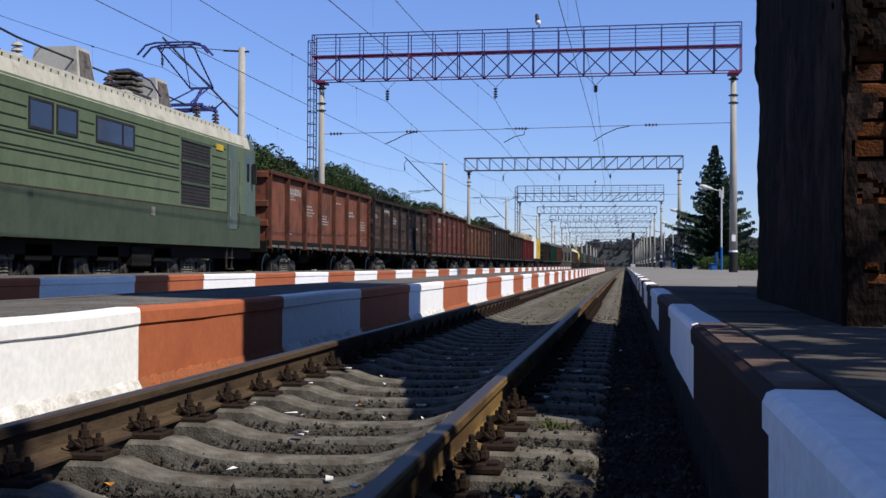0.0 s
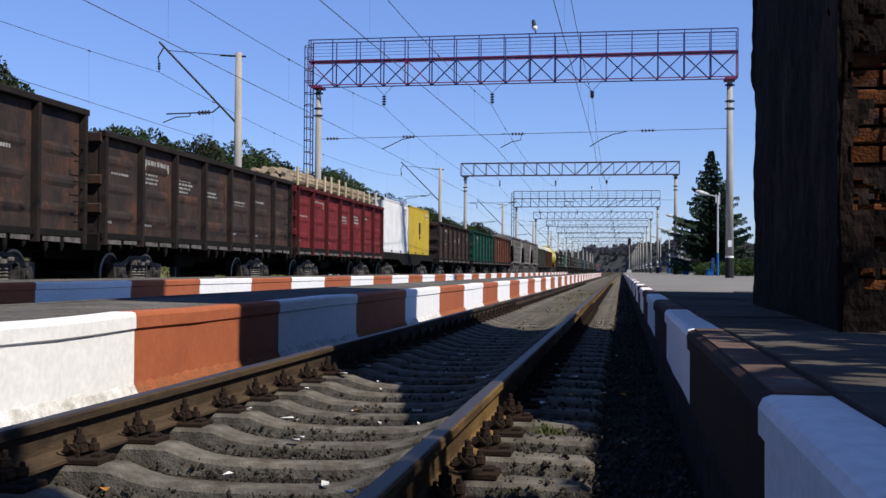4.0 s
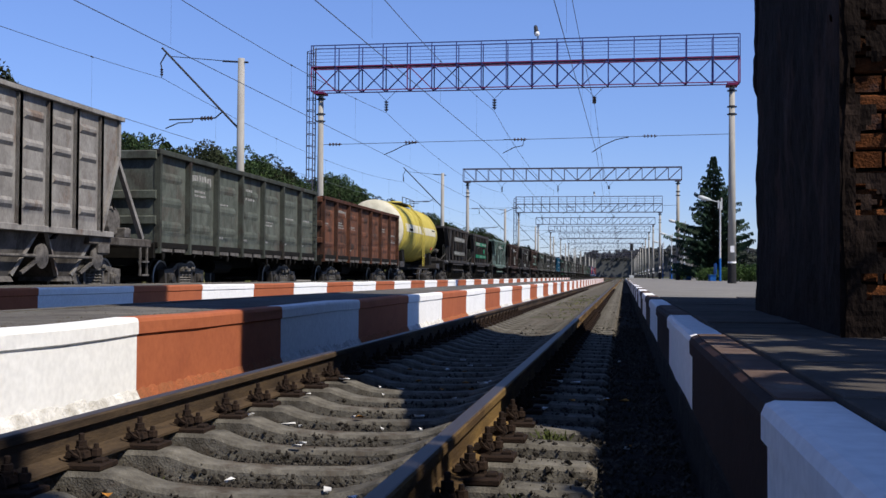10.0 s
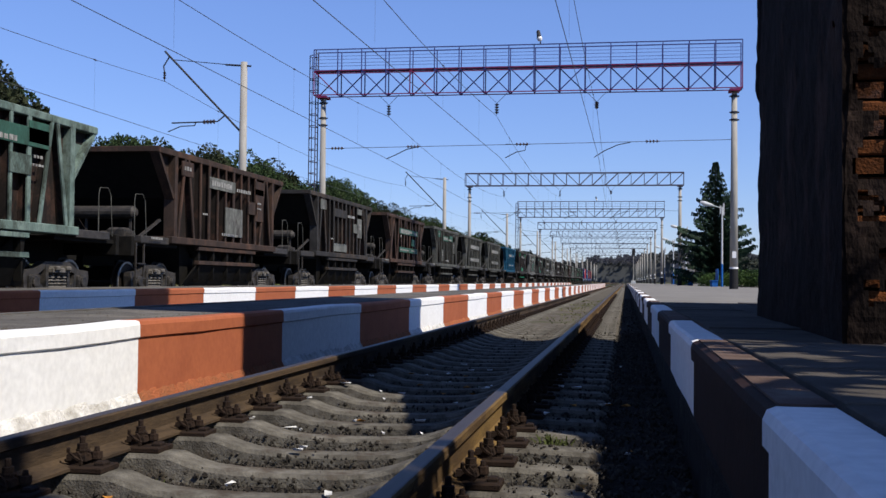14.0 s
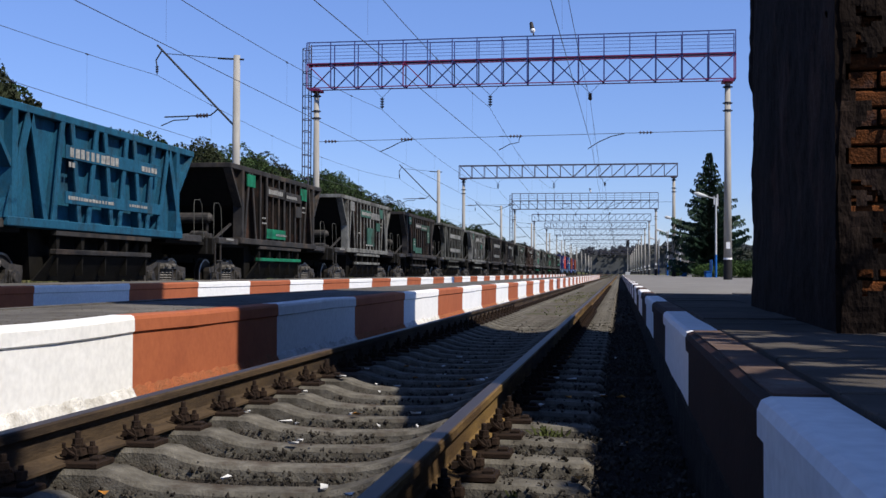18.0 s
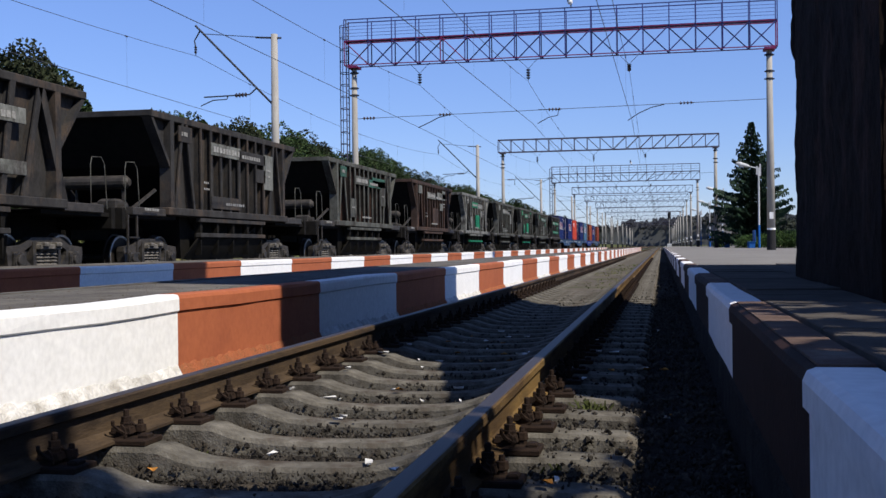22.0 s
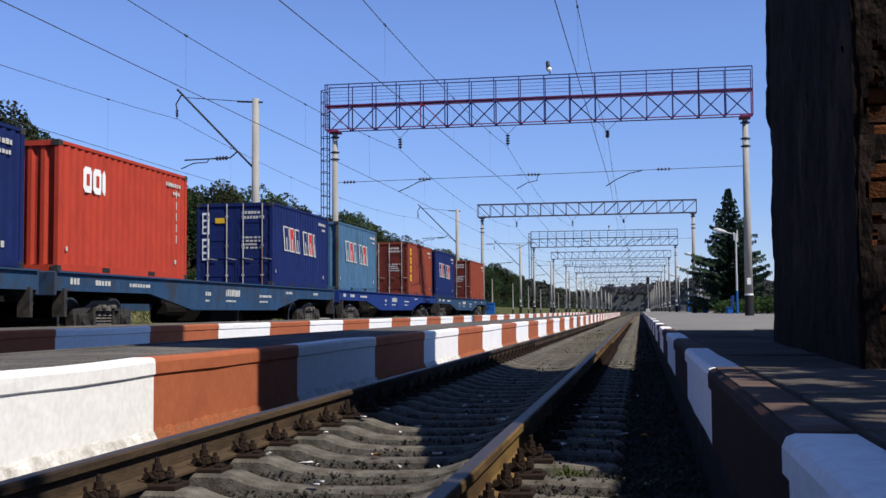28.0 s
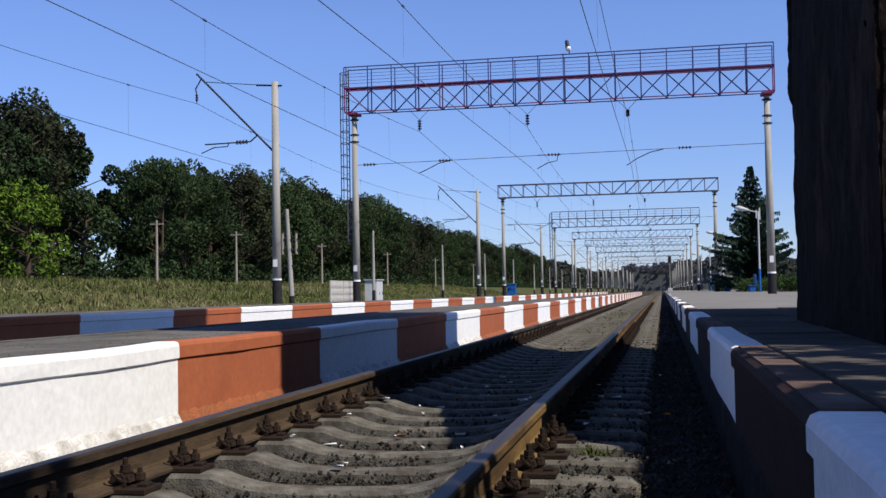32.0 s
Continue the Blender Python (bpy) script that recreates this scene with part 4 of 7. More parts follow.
def gondola(s0, paint, seed, label, height=3.48, length=13.3, panels=7, marks=6, plain=False):
    w = thing("gondola_wagon", label, "freight wagon", "wagons of the train")
    hw, L = 1.53, length
    floor_z = 1.30
    top = height
    post = half_tone(paint)
    r = random.Random(seed)
    for sx in (-1, 1):
        wall = part("side_wall", Shape().box(sx * (hw - 0.17), 0.06, floor_z, sx * (hw - 0.13), L - 0.06, top - 0.08), paint, w)
        part("top_rail", Shape().box(sx * (hw - 0.17), 0, top - 0.13, sx * (hw + 0.01), L, top, 0.015), post, wall)
        part("bottom_rail", Shape().box(sx * (hw - 0.16), 0, floor_z - 0.10, sx * (hw - 0.04), L, floor_z + 0.04, 0.012), "underframe", wall)
        step = L / panels
        rib = lambda: Shape().prism([(hw - 0.14, -0.085), (hw, -0.055), (hw, 0.055), (hw - 0.14, 0.085)], "z", floor_z - 0.22, top - 0.12)
        for i in range(panels + 1):
            y = min(max(step * i, 0.10), L - 0.10)
            shared("rib", ("rib", top), rib, post, wall, at=(0, y, 0), turn=0) if sx > 0 else part("rib", Shape().box(-hw, y - 0.09, floor_z - 0.22, -hw + 0.14, y + 0.09, top - 0.12), paint, wall)
        if sx > 0:
            # pressed swages between the ribs
            for i in range(0 if plain else panels):
                for j in range(3):
                    z = floor_z + 0.42 + j * 0.58
                    ya, yb = step * i + 0.24, step * (i + 1) - 0.24
                    z += r.uniform(-0.02, 0.02)
                    sw = Shape().loft([[(hw - 0.132, ya + e, z - 0.12 + e2), (hw - 0.132 + q, ya + e + 0.05 * (q > 0), z - 0.03), (hw - 0.132 + q, ya + e + 0.05 * (q > 0), z + 0.05), (hw - 0.132, ya + e, z + 0.13 - e2)]
                                       for e, e2, q in ((0, 0.1, 0.0), (0.18, 0, 0.026))] +
                                      [[(hw - 0.132, yb - e, z - 0.12 + e2), (hw - 0.132 + q, yb - e, z - 0.03), (hw - 0.132 + q, yb - e, z + 0.05), (hw - 0.132, yb - e, z + 0.13 - e2)]
                                       for e, e2, q in ((0.18, 0, 0.026), (0, 0.1, 0.0))])
                    part("swage", sw, paint, wall)
            hooks, lips = Shape(), Shape()
            for i in range(panels):
                for d in (0.22, 0.50, 0.78):
                    y = step * (i + d) + r.uniform(-0.06, 0.06)
                    drop = r.uniform(0.10, 0.30)
                    hooks.box(hw - 0.14, y - 0.05, 1.22 - drop, hw - 0.06, y + 0.05, 1.22, 0.01)
                    hooks.prism([(y - 0.11, 1.20), (y + 0.09, 1.20), (y + 0.03, 1.20 - drop), (y - 0.04, 1.16 - drop)], "x", hw - 0.10, hw - 0.07)
                for a, b in ((0.12, 0.46), (0.54, 0.88)):
                    sag = r.uniform(0.0, 0.03)
                    lips.prism([(step * (i + a), 1.195), (step * (i + b), 1.195), (step * (i + b), 1.12 - sag), (step * (i + a), 1.13 - sag)], "x", hw - 0.06, hw - 0.045)
            # hatch edges get a pale grey that paints in the sun on them
            part("hatch_lip", lips, "bogie_dust", wall, "edges of the floor hatches, pale as if sunlit", kind="stuff")
            part("hatch_gear", hooks, "underframe", wall)
            steps = Shape()
            for j in range(5):
                steps.path([(hw, L - 0.62, 1.5 + 0.4 * j), (hw + 0.06, L - 0.62, 1.5 + 0.4 * j), (hw + 0.06, L - 0.22, 1.5 + 0.4 * j), (hw, L - 0.22, 1.5 + 0.4 * j)], 0.012, 5)
            part("step_iron", steps, "underframe", wall)
    for y, o in ((0.06, -1), (L - 0.06, 1)):
        end = part("end_wall", Shape().box(-hw + 0.1, y - 0.03, floor_z, hw - 0.1, y + 0.03, top - 0.02), paint, w)
        for z in (floor_z + 0.55, floor_z + 1.15, top - 0.14):
            part("end_stiffener", Shape().prism([(y, z - 0.12), (y + o * 0.12, z - 0.08), (y + o * 0.12, z + 0.08), (y, z + 0.12)], "x", -hw + 0.08, hw - 0.08), paint, end)
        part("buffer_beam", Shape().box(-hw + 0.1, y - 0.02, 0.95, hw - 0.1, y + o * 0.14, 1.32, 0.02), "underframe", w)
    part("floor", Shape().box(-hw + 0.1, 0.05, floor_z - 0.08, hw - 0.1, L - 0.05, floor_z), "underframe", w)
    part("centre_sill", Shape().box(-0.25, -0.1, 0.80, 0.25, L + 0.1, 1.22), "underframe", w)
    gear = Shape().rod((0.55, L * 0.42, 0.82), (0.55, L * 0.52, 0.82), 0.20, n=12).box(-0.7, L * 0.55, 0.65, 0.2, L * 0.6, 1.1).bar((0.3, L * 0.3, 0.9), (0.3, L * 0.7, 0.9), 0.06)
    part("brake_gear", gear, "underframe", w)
    if marks:
        t = Shape()
        step = L / panels
        cols = list(range(panels))
        r.shuffle(cols)
        for c in cols[:marks]:
            text_block(t, hw - 0.128, step * c + 0.32 + r.uniform(0, 0.3), r.uniform(2.3, top - 0.5), seed * 31 + c, r.randint(1, 4), step - 0.95, r.choice((0.05, 0.06, 0.08)), 0.045)
            if r.random() < 0.5:
                text_block(t, hw - 0.128, step * c + 0.3, 1.55, seed * 37 + c, 1, 0.45, 0.06)
        bars(t, hw - 0.126, step + 0.28, top - 0.62, step - 0.5, 0.24, 8, seed + 500)
        part("lettering", t, "lettering_old", w, "faded white markings", kind="stuff")
    for y in (2.55, L - 2.55):
        bogie(w, y)
    coupler(w, -0.02, -1)
    coupler(w, L + 0.02, 1)
    roll(w, s0)
    return w


paint_mat("gondola_brown", (0.165, 0.060, 0.035), (0.105, 0.044, 0.031), c3=(0.055, 0.034, 0.028), grime=0.35, patch=0.60)
paint_mat("gondola_black", (0.043, 0.031, 0.0267), (0.0275, 0.0224, 0.0206), c3=(0.0731, 0.0387, 0.0258))
paint_mat("gondola_darkred", (0.128, 0.042, 0.030), (0.078, 0.031, 0.025), c3=(0.0387, 0.031, 0.0275))
paint_mat("gondola_rust", (0.145, 0.060, 0.033), (0.075, 0.038, 0.026), c3=(0.0387, 0.0292, 0.0241))
paint_mat("gondola_red", (0.155, 0.022, 0.024), (0.12, 0.019, 0.021), c3=(0.1204, 0.0258, 0.0258), patch=0.66)
paint_mat("gondola_green", (0.012, 0.066, 0.045), (0.009, 0.050, 0.035), c3=(0.0172, 0.0516, 0.0387), patch=0.66)
paint_mat("gondola_sage", (0.098, 0.108, 0.090), (0.070, 0.079, 0.065), c3=(0.0774, 0.0731, 0.0602))

GONDOLAS = [
    (32.0, "gondola_brown", 3.48, "rusty red-brown open gondola wagon"), (46.0, "gondola_black", 3.48, "sooty dark open gondola wagon with faded marks"),
    (60.3, "gondola_darkred", 3.70, "dark red open gondola wagon with white numbers"), (74.1, "gondola_rust", 3.45, "rusty brown open gondola wagon"),
    (88.3, "gondola_black", 3.80, "tall blackened brown gondola wagon"), (102.3, "gondola_black", 3.48, "dark brown weathered gondola wagon"),
    (144.9, "gondola_black", 3.48, "black-brown gondola wagon with pale number"), (160.0, "gondola_green", 3.52, "clean green open gondola wagon with white marks"),
    (174.2, "gondola_brown", 3.56, "red-brown open gondola wagon"), (224.2, "gondola_sage", 3.52, "grey-green open gondola wagon"),
    (238.4, "gondola_rust", 3.46, "rusty brown gondola wagon with pale number"),
]
for k, (s, p, h, label) in enumerate(GONDOLAS):
    gondola(s, p, k + 11, label, h, plain=p == "gondola_brown")


# ---- ore hoppers ----
paint_mat("ore_black", (0.0413, 0.0396, 0.0378), (0.0258, 0.0249, 0.0249), c3=(0.0645, 0.0499, 0.0387))
paint_mat("ore_grey", (0.102, 0.104, 0.091), (0.058, 0.060, 0.052), c3=(0.0387, 0.0344, 0.0292))
paint_mat("ore_pale", (0.205, 0.205, 0.188), (0.130, 0.132, 0.122), c3=(0.0473, 0.043, 0.0361))
paint_mat("ore_brown", (0.0533, 0.0361, 0.0284), (0.0361, 0.0267, 0.0224), c3=(0.0817, 0.0473, 0.0327))
paint_mat("ore_blue", (0.018, 0.088, 0.150), (0.014, 0.068, 0.118), c3=(0.0344, 0.0731, 0.0946), patch=0.64)
paint_mat("ore_mint", (0.170, 0.225, 0.195), (0.110, 0.160, 0.138), c3=(0.0516, 0.0645, 0.0533))
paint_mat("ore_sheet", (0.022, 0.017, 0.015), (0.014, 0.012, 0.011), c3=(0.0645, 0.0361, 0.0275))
paint_mat("ore_rust", (0.060, 0.034, 0.025), (0.030, 0.021, 0.017), c3=(0.0301, 0.0224, 0.0189))
paint_mat("plate_green", (0.0155, 0.1634, 0.0817), (0.0129, 0.1204, 0.0645), c3=(0.0258, 0.0688, 0.043), patch=0.62)
paint_mat("plate_teal", (0.043, 0.1075, 0.0791), (0.0344, 0.0817, 0.0619), c3=(0.043, 0.0516, 0.0387), patch=0.58)
paint_mat("plate_pale", (0.172, 0.1763, 0.1591), (0.1118, 0.1161, 0.1032), c3=(0.0602, 0.0559, 0.0516), patch=0.57)


def ore_hopper(s0, paint, sheet, kind, plate, seed, label):
    w = thing("ore_hopper_wagon", label, "hopper wagon", "wagons of the train")
    r = random.Random(seed)
    hw, top, L = 1.53, 3.64, 9.3
    outline = [(0.04, top - 0.06), (0.93, 2.52), (1.0, 1.55), (8.3, 1.55), (8.37, 2.52), (9.26, top - 0.06)]
    for sx in (-1, 1):
        lean_in = lambda z: 1.27 + 0.06 * (z - 1.55) / 2.03
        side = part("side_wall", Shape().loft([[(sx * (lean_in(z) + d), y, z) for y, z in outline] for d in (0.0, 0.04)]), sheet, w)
        part("top_rail", Shape().box(sx * 1.24, 0.0, top - 0.15, sx * hw, L, top, 0.015), paint, side)
        part("side_sill", Shape().box(sx * 0.98, 0.75, 1.40, sx * (hw + 0.02), 8.55, 1.57, 0.015), paint, side)
        for y0, y1 in ((-0.8, 0.74), (8.56, 10.0)):
            part("end_sill_plate", Shape().box(sx * 1.20, y0, 1.36, sx * 1.48, y1, 1.53, 0.015), "bogie", side)
        for y in (1.0, 8.3):
            o = -1 if y < 4 else 1
            part("corner_post", Shape().box(sx * 1.26, y - 0.09, 1.55, sx * hw, y + 0.09, top - 0.12, 0.012), paint, side)
            part("gusset", Shape().prism([(y + o * 0.07, top - 0.14), (y + o * 0.98, top - 0.14), (y + o * 0.09, 2.46)], "x", sx * 1.28, sx * 1.36), paint, side)
            part("gusset_edge", Shape().bar((sx * 1.40, y + o * 0.95, top - 0.12), (sx * 1.40, y + o * 0.06, 2.48), 0.22, 0.09), paint, side)
        if sx < 0:
            continue

        def rib(y0, y1, wide):
            out = [(y0 - wide / 2, 1.55), (y0 + wide / 2, 1.55), (y1 + wide / 2, top - 0.13), (y1 - wide / 2, top - 0.13)]
            web = [(y0 - 0.02, 1.55), (y0 + 0.02, 1.55), (y1 + 0.02, top - 0.13), (y1 - 0.02, top - 0.13)]
            part("rib", Shape().prism(out, "x", hw - 0.035, hw - 0.003), paint, side)
            # web takes the sheet's colour, painting in the shade of the rib gaps
            part("rib_web", Shape().prism(web, "x", 1.30, hw - 0.034), sheet, side)

        if kind == "K":
            for y0, y1, wd in ((0.80, 1.52, 0.20), (2.10, 1.55, 0.15), (7.20, 7.75, 0.15), (8.50, 7.78, 0.20)):
                rib(y0, y1, wd)
            for i in range(7):
                lean = 0.17 if i % 2 else -0.17
                y = 2.55 + 0.70 * i
                rib(y + lean, y - lean, 0.15)
            start = 1.5 if plate == "plate_green" else 2.8
            for z, h in ((2.80, 0.27), (1.92, 0.24)):
                part("marking_band", Shape().box(1.515, start, z, 1.545, 7.25, z + h, 0.004), plate, side)
            if plate in ("plate_green", "plate_teal"):
                part("marking_plate", Shape().box(1.515, 5.75, 2.28, 1.543, 6.45, 2.62, 0.004), plate, side)
        else:
            ys = [1.38 + 0.595 * i for i in range(12)]
            for i, y in enumerate(ys):
                if i in (0, 1, 10, 11):
                    lean = 0.20 if i in (1, 11) else -0.20
                    rib(y + lean, y - lean, 0.10)
                else:
                    rib(y, y, 0.12 if i % 3 == 0 else 0.08)
            # bays that carry plates
            spots = [(0, 1, 3.08, 0.36), (3, 3, 2.92, 0.30), (2, 1, 1.72, 0.66), (6, 3, 2.90, 0.28), (3, 3, 1.62, 0.30), (9, 1, 2.25, 0.95), (9, 1, 3.02, 0.40), (7, 3, 2.95, 0.34), (5, 2, 1.72, 0.78), (8, 1, 2.42, 0.36)]
            pick = [spots[0], spots[1]] + r.sample(spots[2:], 4)
            for k, n, z, h in pick:
                part("marking_plate", Shape().box(1.512, ys[k] - 0.05, z, 1.542, ys[k + n] + 0.05, z + h, 0.004), plate if r.random() < 0.6 else paint, side)
        t = Shape()
        if kind == "K":
            lines = ((start + 0.15, 2.84, 2.0, 0.20, 10), (4.9, 2.90, 0.9, 0.11, 6), (6.2, 2.86, 0.8, 0.13, 5), (start + 0.1, 2.00, 0.7, 0.08, 7), (3.6, 2.00, 1.2, 0.07, 9), (5.6, 2.02, 0.9, 0.06, 8), (2.9, 2.64, 0.26, 0.11, 2), (-0.4, 1.46, 0.7, 0.06, 6))
        else:
            lines = ((1.45, 3.22, 0.4, 0.10, 3), (3.25, 3.00, 1.6, 0.15, 9), (5.1, 2.98, 1.3, 0.10, 8), (4.0, 1.72, 1.3, 0.07, 9), (6.85, 2.75, 0.35, 0.06, 3), (6.8, 2.6, 0.4, 0.05, 4), (2.65, 2.2, 0.35, 0.05, 3), (2.65, 2.05, 0.4, 0.05, 4), (-0.4, 1.46, 0.7, 0.06, 6))
        for y, z, wd, h, n in lines:
            if r.random() < 0.85:
                bars(t, 1.546, y, z, wd * r.uniform(0.85, 1.1), h, n, seed * 17 + int(y * 10))
        part("lettering", t, "lettering_old", side, "faded white markings", kind="stuff")
    # sloped end sheets and open ends
    for y, o in ((0.0, 1), (L, -1)):
        sheet_s = Shape().prism([(y + o * 0.06, top - 0.05), (y + o * 0.10, top - 0.05), (y + o * 0.98, 2.5), (y + o * 2.9, 1.1), (y + o * 2.82, 1.1), (y + o * 0.92, 2.5)], "x", -1.25, 1.25)
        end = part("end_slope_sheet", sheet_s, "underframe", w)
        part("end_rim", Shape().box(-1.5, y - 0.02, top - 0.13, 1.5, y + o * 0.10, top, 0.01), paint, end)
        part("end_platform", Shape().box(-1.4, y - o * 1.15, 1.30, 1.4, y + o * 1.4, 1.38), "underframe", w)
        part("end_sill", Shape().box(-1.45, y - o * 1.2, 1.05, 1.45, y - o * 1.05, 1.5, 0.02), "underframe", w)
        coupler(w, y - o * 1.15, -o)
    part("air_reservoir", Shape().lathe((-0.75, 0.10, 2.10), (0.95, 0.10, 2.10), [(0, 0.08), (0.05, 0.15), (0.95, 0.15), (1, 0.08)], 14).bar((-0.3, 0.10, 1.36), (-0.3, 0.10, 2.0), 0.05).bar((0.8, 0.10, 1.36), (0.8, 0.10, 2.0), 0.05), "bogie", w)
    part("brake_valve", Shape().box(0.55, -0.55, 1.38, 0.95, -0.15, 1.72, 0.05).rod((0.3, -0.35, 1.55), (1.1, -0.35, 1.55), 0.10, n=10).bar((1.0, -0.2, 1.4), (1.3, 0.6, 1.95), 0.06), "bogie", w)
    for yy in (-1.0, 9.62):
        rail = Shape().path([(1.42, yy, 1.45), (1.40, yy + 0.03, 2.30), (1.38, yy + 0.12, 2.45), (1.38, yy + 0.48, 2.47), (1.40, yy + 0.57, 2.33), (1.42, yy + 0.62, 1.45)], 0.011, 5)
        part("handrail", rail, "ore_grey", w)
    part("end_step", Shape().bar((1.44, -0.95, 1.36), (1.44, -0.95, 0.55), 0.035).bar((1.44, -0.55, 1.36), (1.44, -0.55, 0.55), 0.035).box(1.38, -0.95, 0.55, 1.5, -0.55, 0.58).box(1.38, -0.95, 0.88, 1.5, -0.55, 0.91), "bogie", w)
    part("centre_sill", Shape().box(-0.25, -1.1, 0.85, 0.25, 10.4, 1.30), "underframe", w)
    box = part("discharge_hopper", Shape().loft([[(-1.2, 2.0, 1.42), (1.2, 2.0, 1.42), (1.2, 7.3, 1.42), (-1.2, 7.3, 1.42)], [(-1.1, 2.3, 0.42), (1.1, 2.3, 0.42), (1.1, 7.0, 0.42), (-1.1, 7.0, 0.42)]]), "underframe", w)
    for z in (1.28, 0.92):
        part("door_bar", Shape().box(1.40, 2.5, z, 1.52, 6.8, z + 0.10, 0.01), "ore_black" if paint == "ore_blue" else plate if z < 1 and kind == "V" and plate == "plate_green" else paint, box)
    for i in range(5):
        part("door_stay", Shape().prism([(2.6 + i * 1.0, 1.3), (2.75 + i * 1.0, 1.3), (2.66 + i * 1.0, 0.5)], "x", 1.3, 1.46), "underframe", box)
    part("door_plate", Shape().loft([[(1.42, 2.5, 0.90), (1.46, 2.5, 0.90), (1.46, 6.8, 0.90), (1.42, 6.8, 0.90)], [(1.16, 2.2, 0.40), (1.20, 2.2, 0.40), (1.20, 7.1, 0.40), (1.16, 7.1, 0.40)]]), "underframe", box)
    for y in (0.75, 8.55):
        bogie(w, y)
    roll(w, s0)
    return w


def corrugated(x, y0, y1, z0, z1, rows=5, depth=0.05):
    """Horizontal bulges of a pressed side sheet."""
    s = Shape()
    n = rows * 6
    ring = []
    for i in range(n + 1):
        z = z0 + (z1 - z0) * i / n
        ring.append((z, x + depth * abs(math.sin(math.pi * rows * i / n)) ** 0.7))
    s.loft([[(px, y, z) for z, px in ring] for y in (y0, y1)], caps=False, closed=False)
    return s


ORE = [
    ("ore_black", "ore_black", "K", "plate_pale", "black ore hopper wagon with pale marking bands"), ("ore_black", "ore_rust", "K", "plate_green", "dark ore hopper wagon with green marking bands"),
    ("ore_mint", "ore_sheet", "V", "plate_teal", "mint green ore hopper wagon with vertical ribs"), ("ore_brown", "ore_sheet", "V", "plate_pale", "dark brown ore hopper wagon with vertical ribs"),
    ("ore_black", "ore_sheet", "V", "plate_pale", "sooty black ore hopper wagon"), ("ore_brown", "ore_sheet", "K", "plate_teal", "rust-brown ore hopper wagon with green number band"),
    ("ore_grey", "ore_sheet", "V", "plate_teal", "grey-green ore hopper wagon with faded green plates"), ("ore_grey", "ore_grey", "K", "plate_pale", "grey ore hopper wagon with pale bands"),
    ("ore_grey", "ore_grey", "K", "plate_pale", "grey ore hopper wagon with inclined ribs"), ("ore_blue", "ore_blue", "K", "ore_blue", "bright blue ore hopper wagon with white numbers"),
    ("ore_black", "ore_sheet", "V", "plate_green", "black ore hopper wagon with green plates"), ("ore_pale", "ore_sheet", "V", "plate_teal", "pale grey ore hopper wagon with dark panels"),
    ("ore_black", "ore_sheet", "V", "plate_teal", "dark ore hopper wagon with green bands"), ("ore_grey", "ore_grey", "K", "plate_pale", "grey ore hopper wagon with inclined ribs"),
    ("ore_pale", "ore_sheet", "V", "plate_teal", "pale grey ore hopper wagon with green marking plates"), ("ore_black", "ore_black", "K", "plate_pale", "black ore hopper wagon with grey bands"),
    ("ore_black", "ore_black", "V", "plate_pale", "dark grey ore hopper wagon with vertical ribs"), ("ore_grey", "ore_sheet", "V", "plate_teal", "weathered green-grey ore hopper wagon"),
    ("ore_brown", "ore_rust", "V", "plate_pale", "rusty brown ore hopper wagon with pale plate"), ("ore_pale", "ore_sheet", "V", "plate_green", "pale weathered ore hopper wagon with green plates"),
    ("ore_grey", "ore_rust", "V", "plate_pale", "dusty grey ore hopper wagon"), ("ore_grey", "ore_sheet", "V", "plate_green", "grey ore hopper wagon with bright green plates"),
    ("ore_grey", "ore_sheet", "V", "plate_teal", "dark grey ore hopper wagon with green lettered plates"), ("ore_black", "ore_sheet", "K", "plate_green", "black ore hopper wagon with green bands"),
]
ORE_START, ORE_STEP = 266.3, 12.30
ORE_SHIFT = {1: -0.7, 7: -0.5, 8: -0.5, 9: 0.3, 16: -0.3, 17: 0.1}
for k, (p, sh, kind, plate, label) in enumerate(ORE):
    ore_hopper(ORE_START + ORE_STEP * k + ORE_SHIFT.get(k, 0.0), p, sh, kind, plate, 50 + k, label)


# ---- grey covered hoppers ----
paint_mat("hopper_grey", (0.250, 0.238, 0.220), (0.185, 0.174, 0.160), c3=(0.150, 0.115, 0.094), grime=0.30, patch=0.60)


paint_mat("hopper_sill", (0.115, 0.104, 0.092), (0.07, 0.063, 0.056), c3=(0.045, 0.038, 0.032))


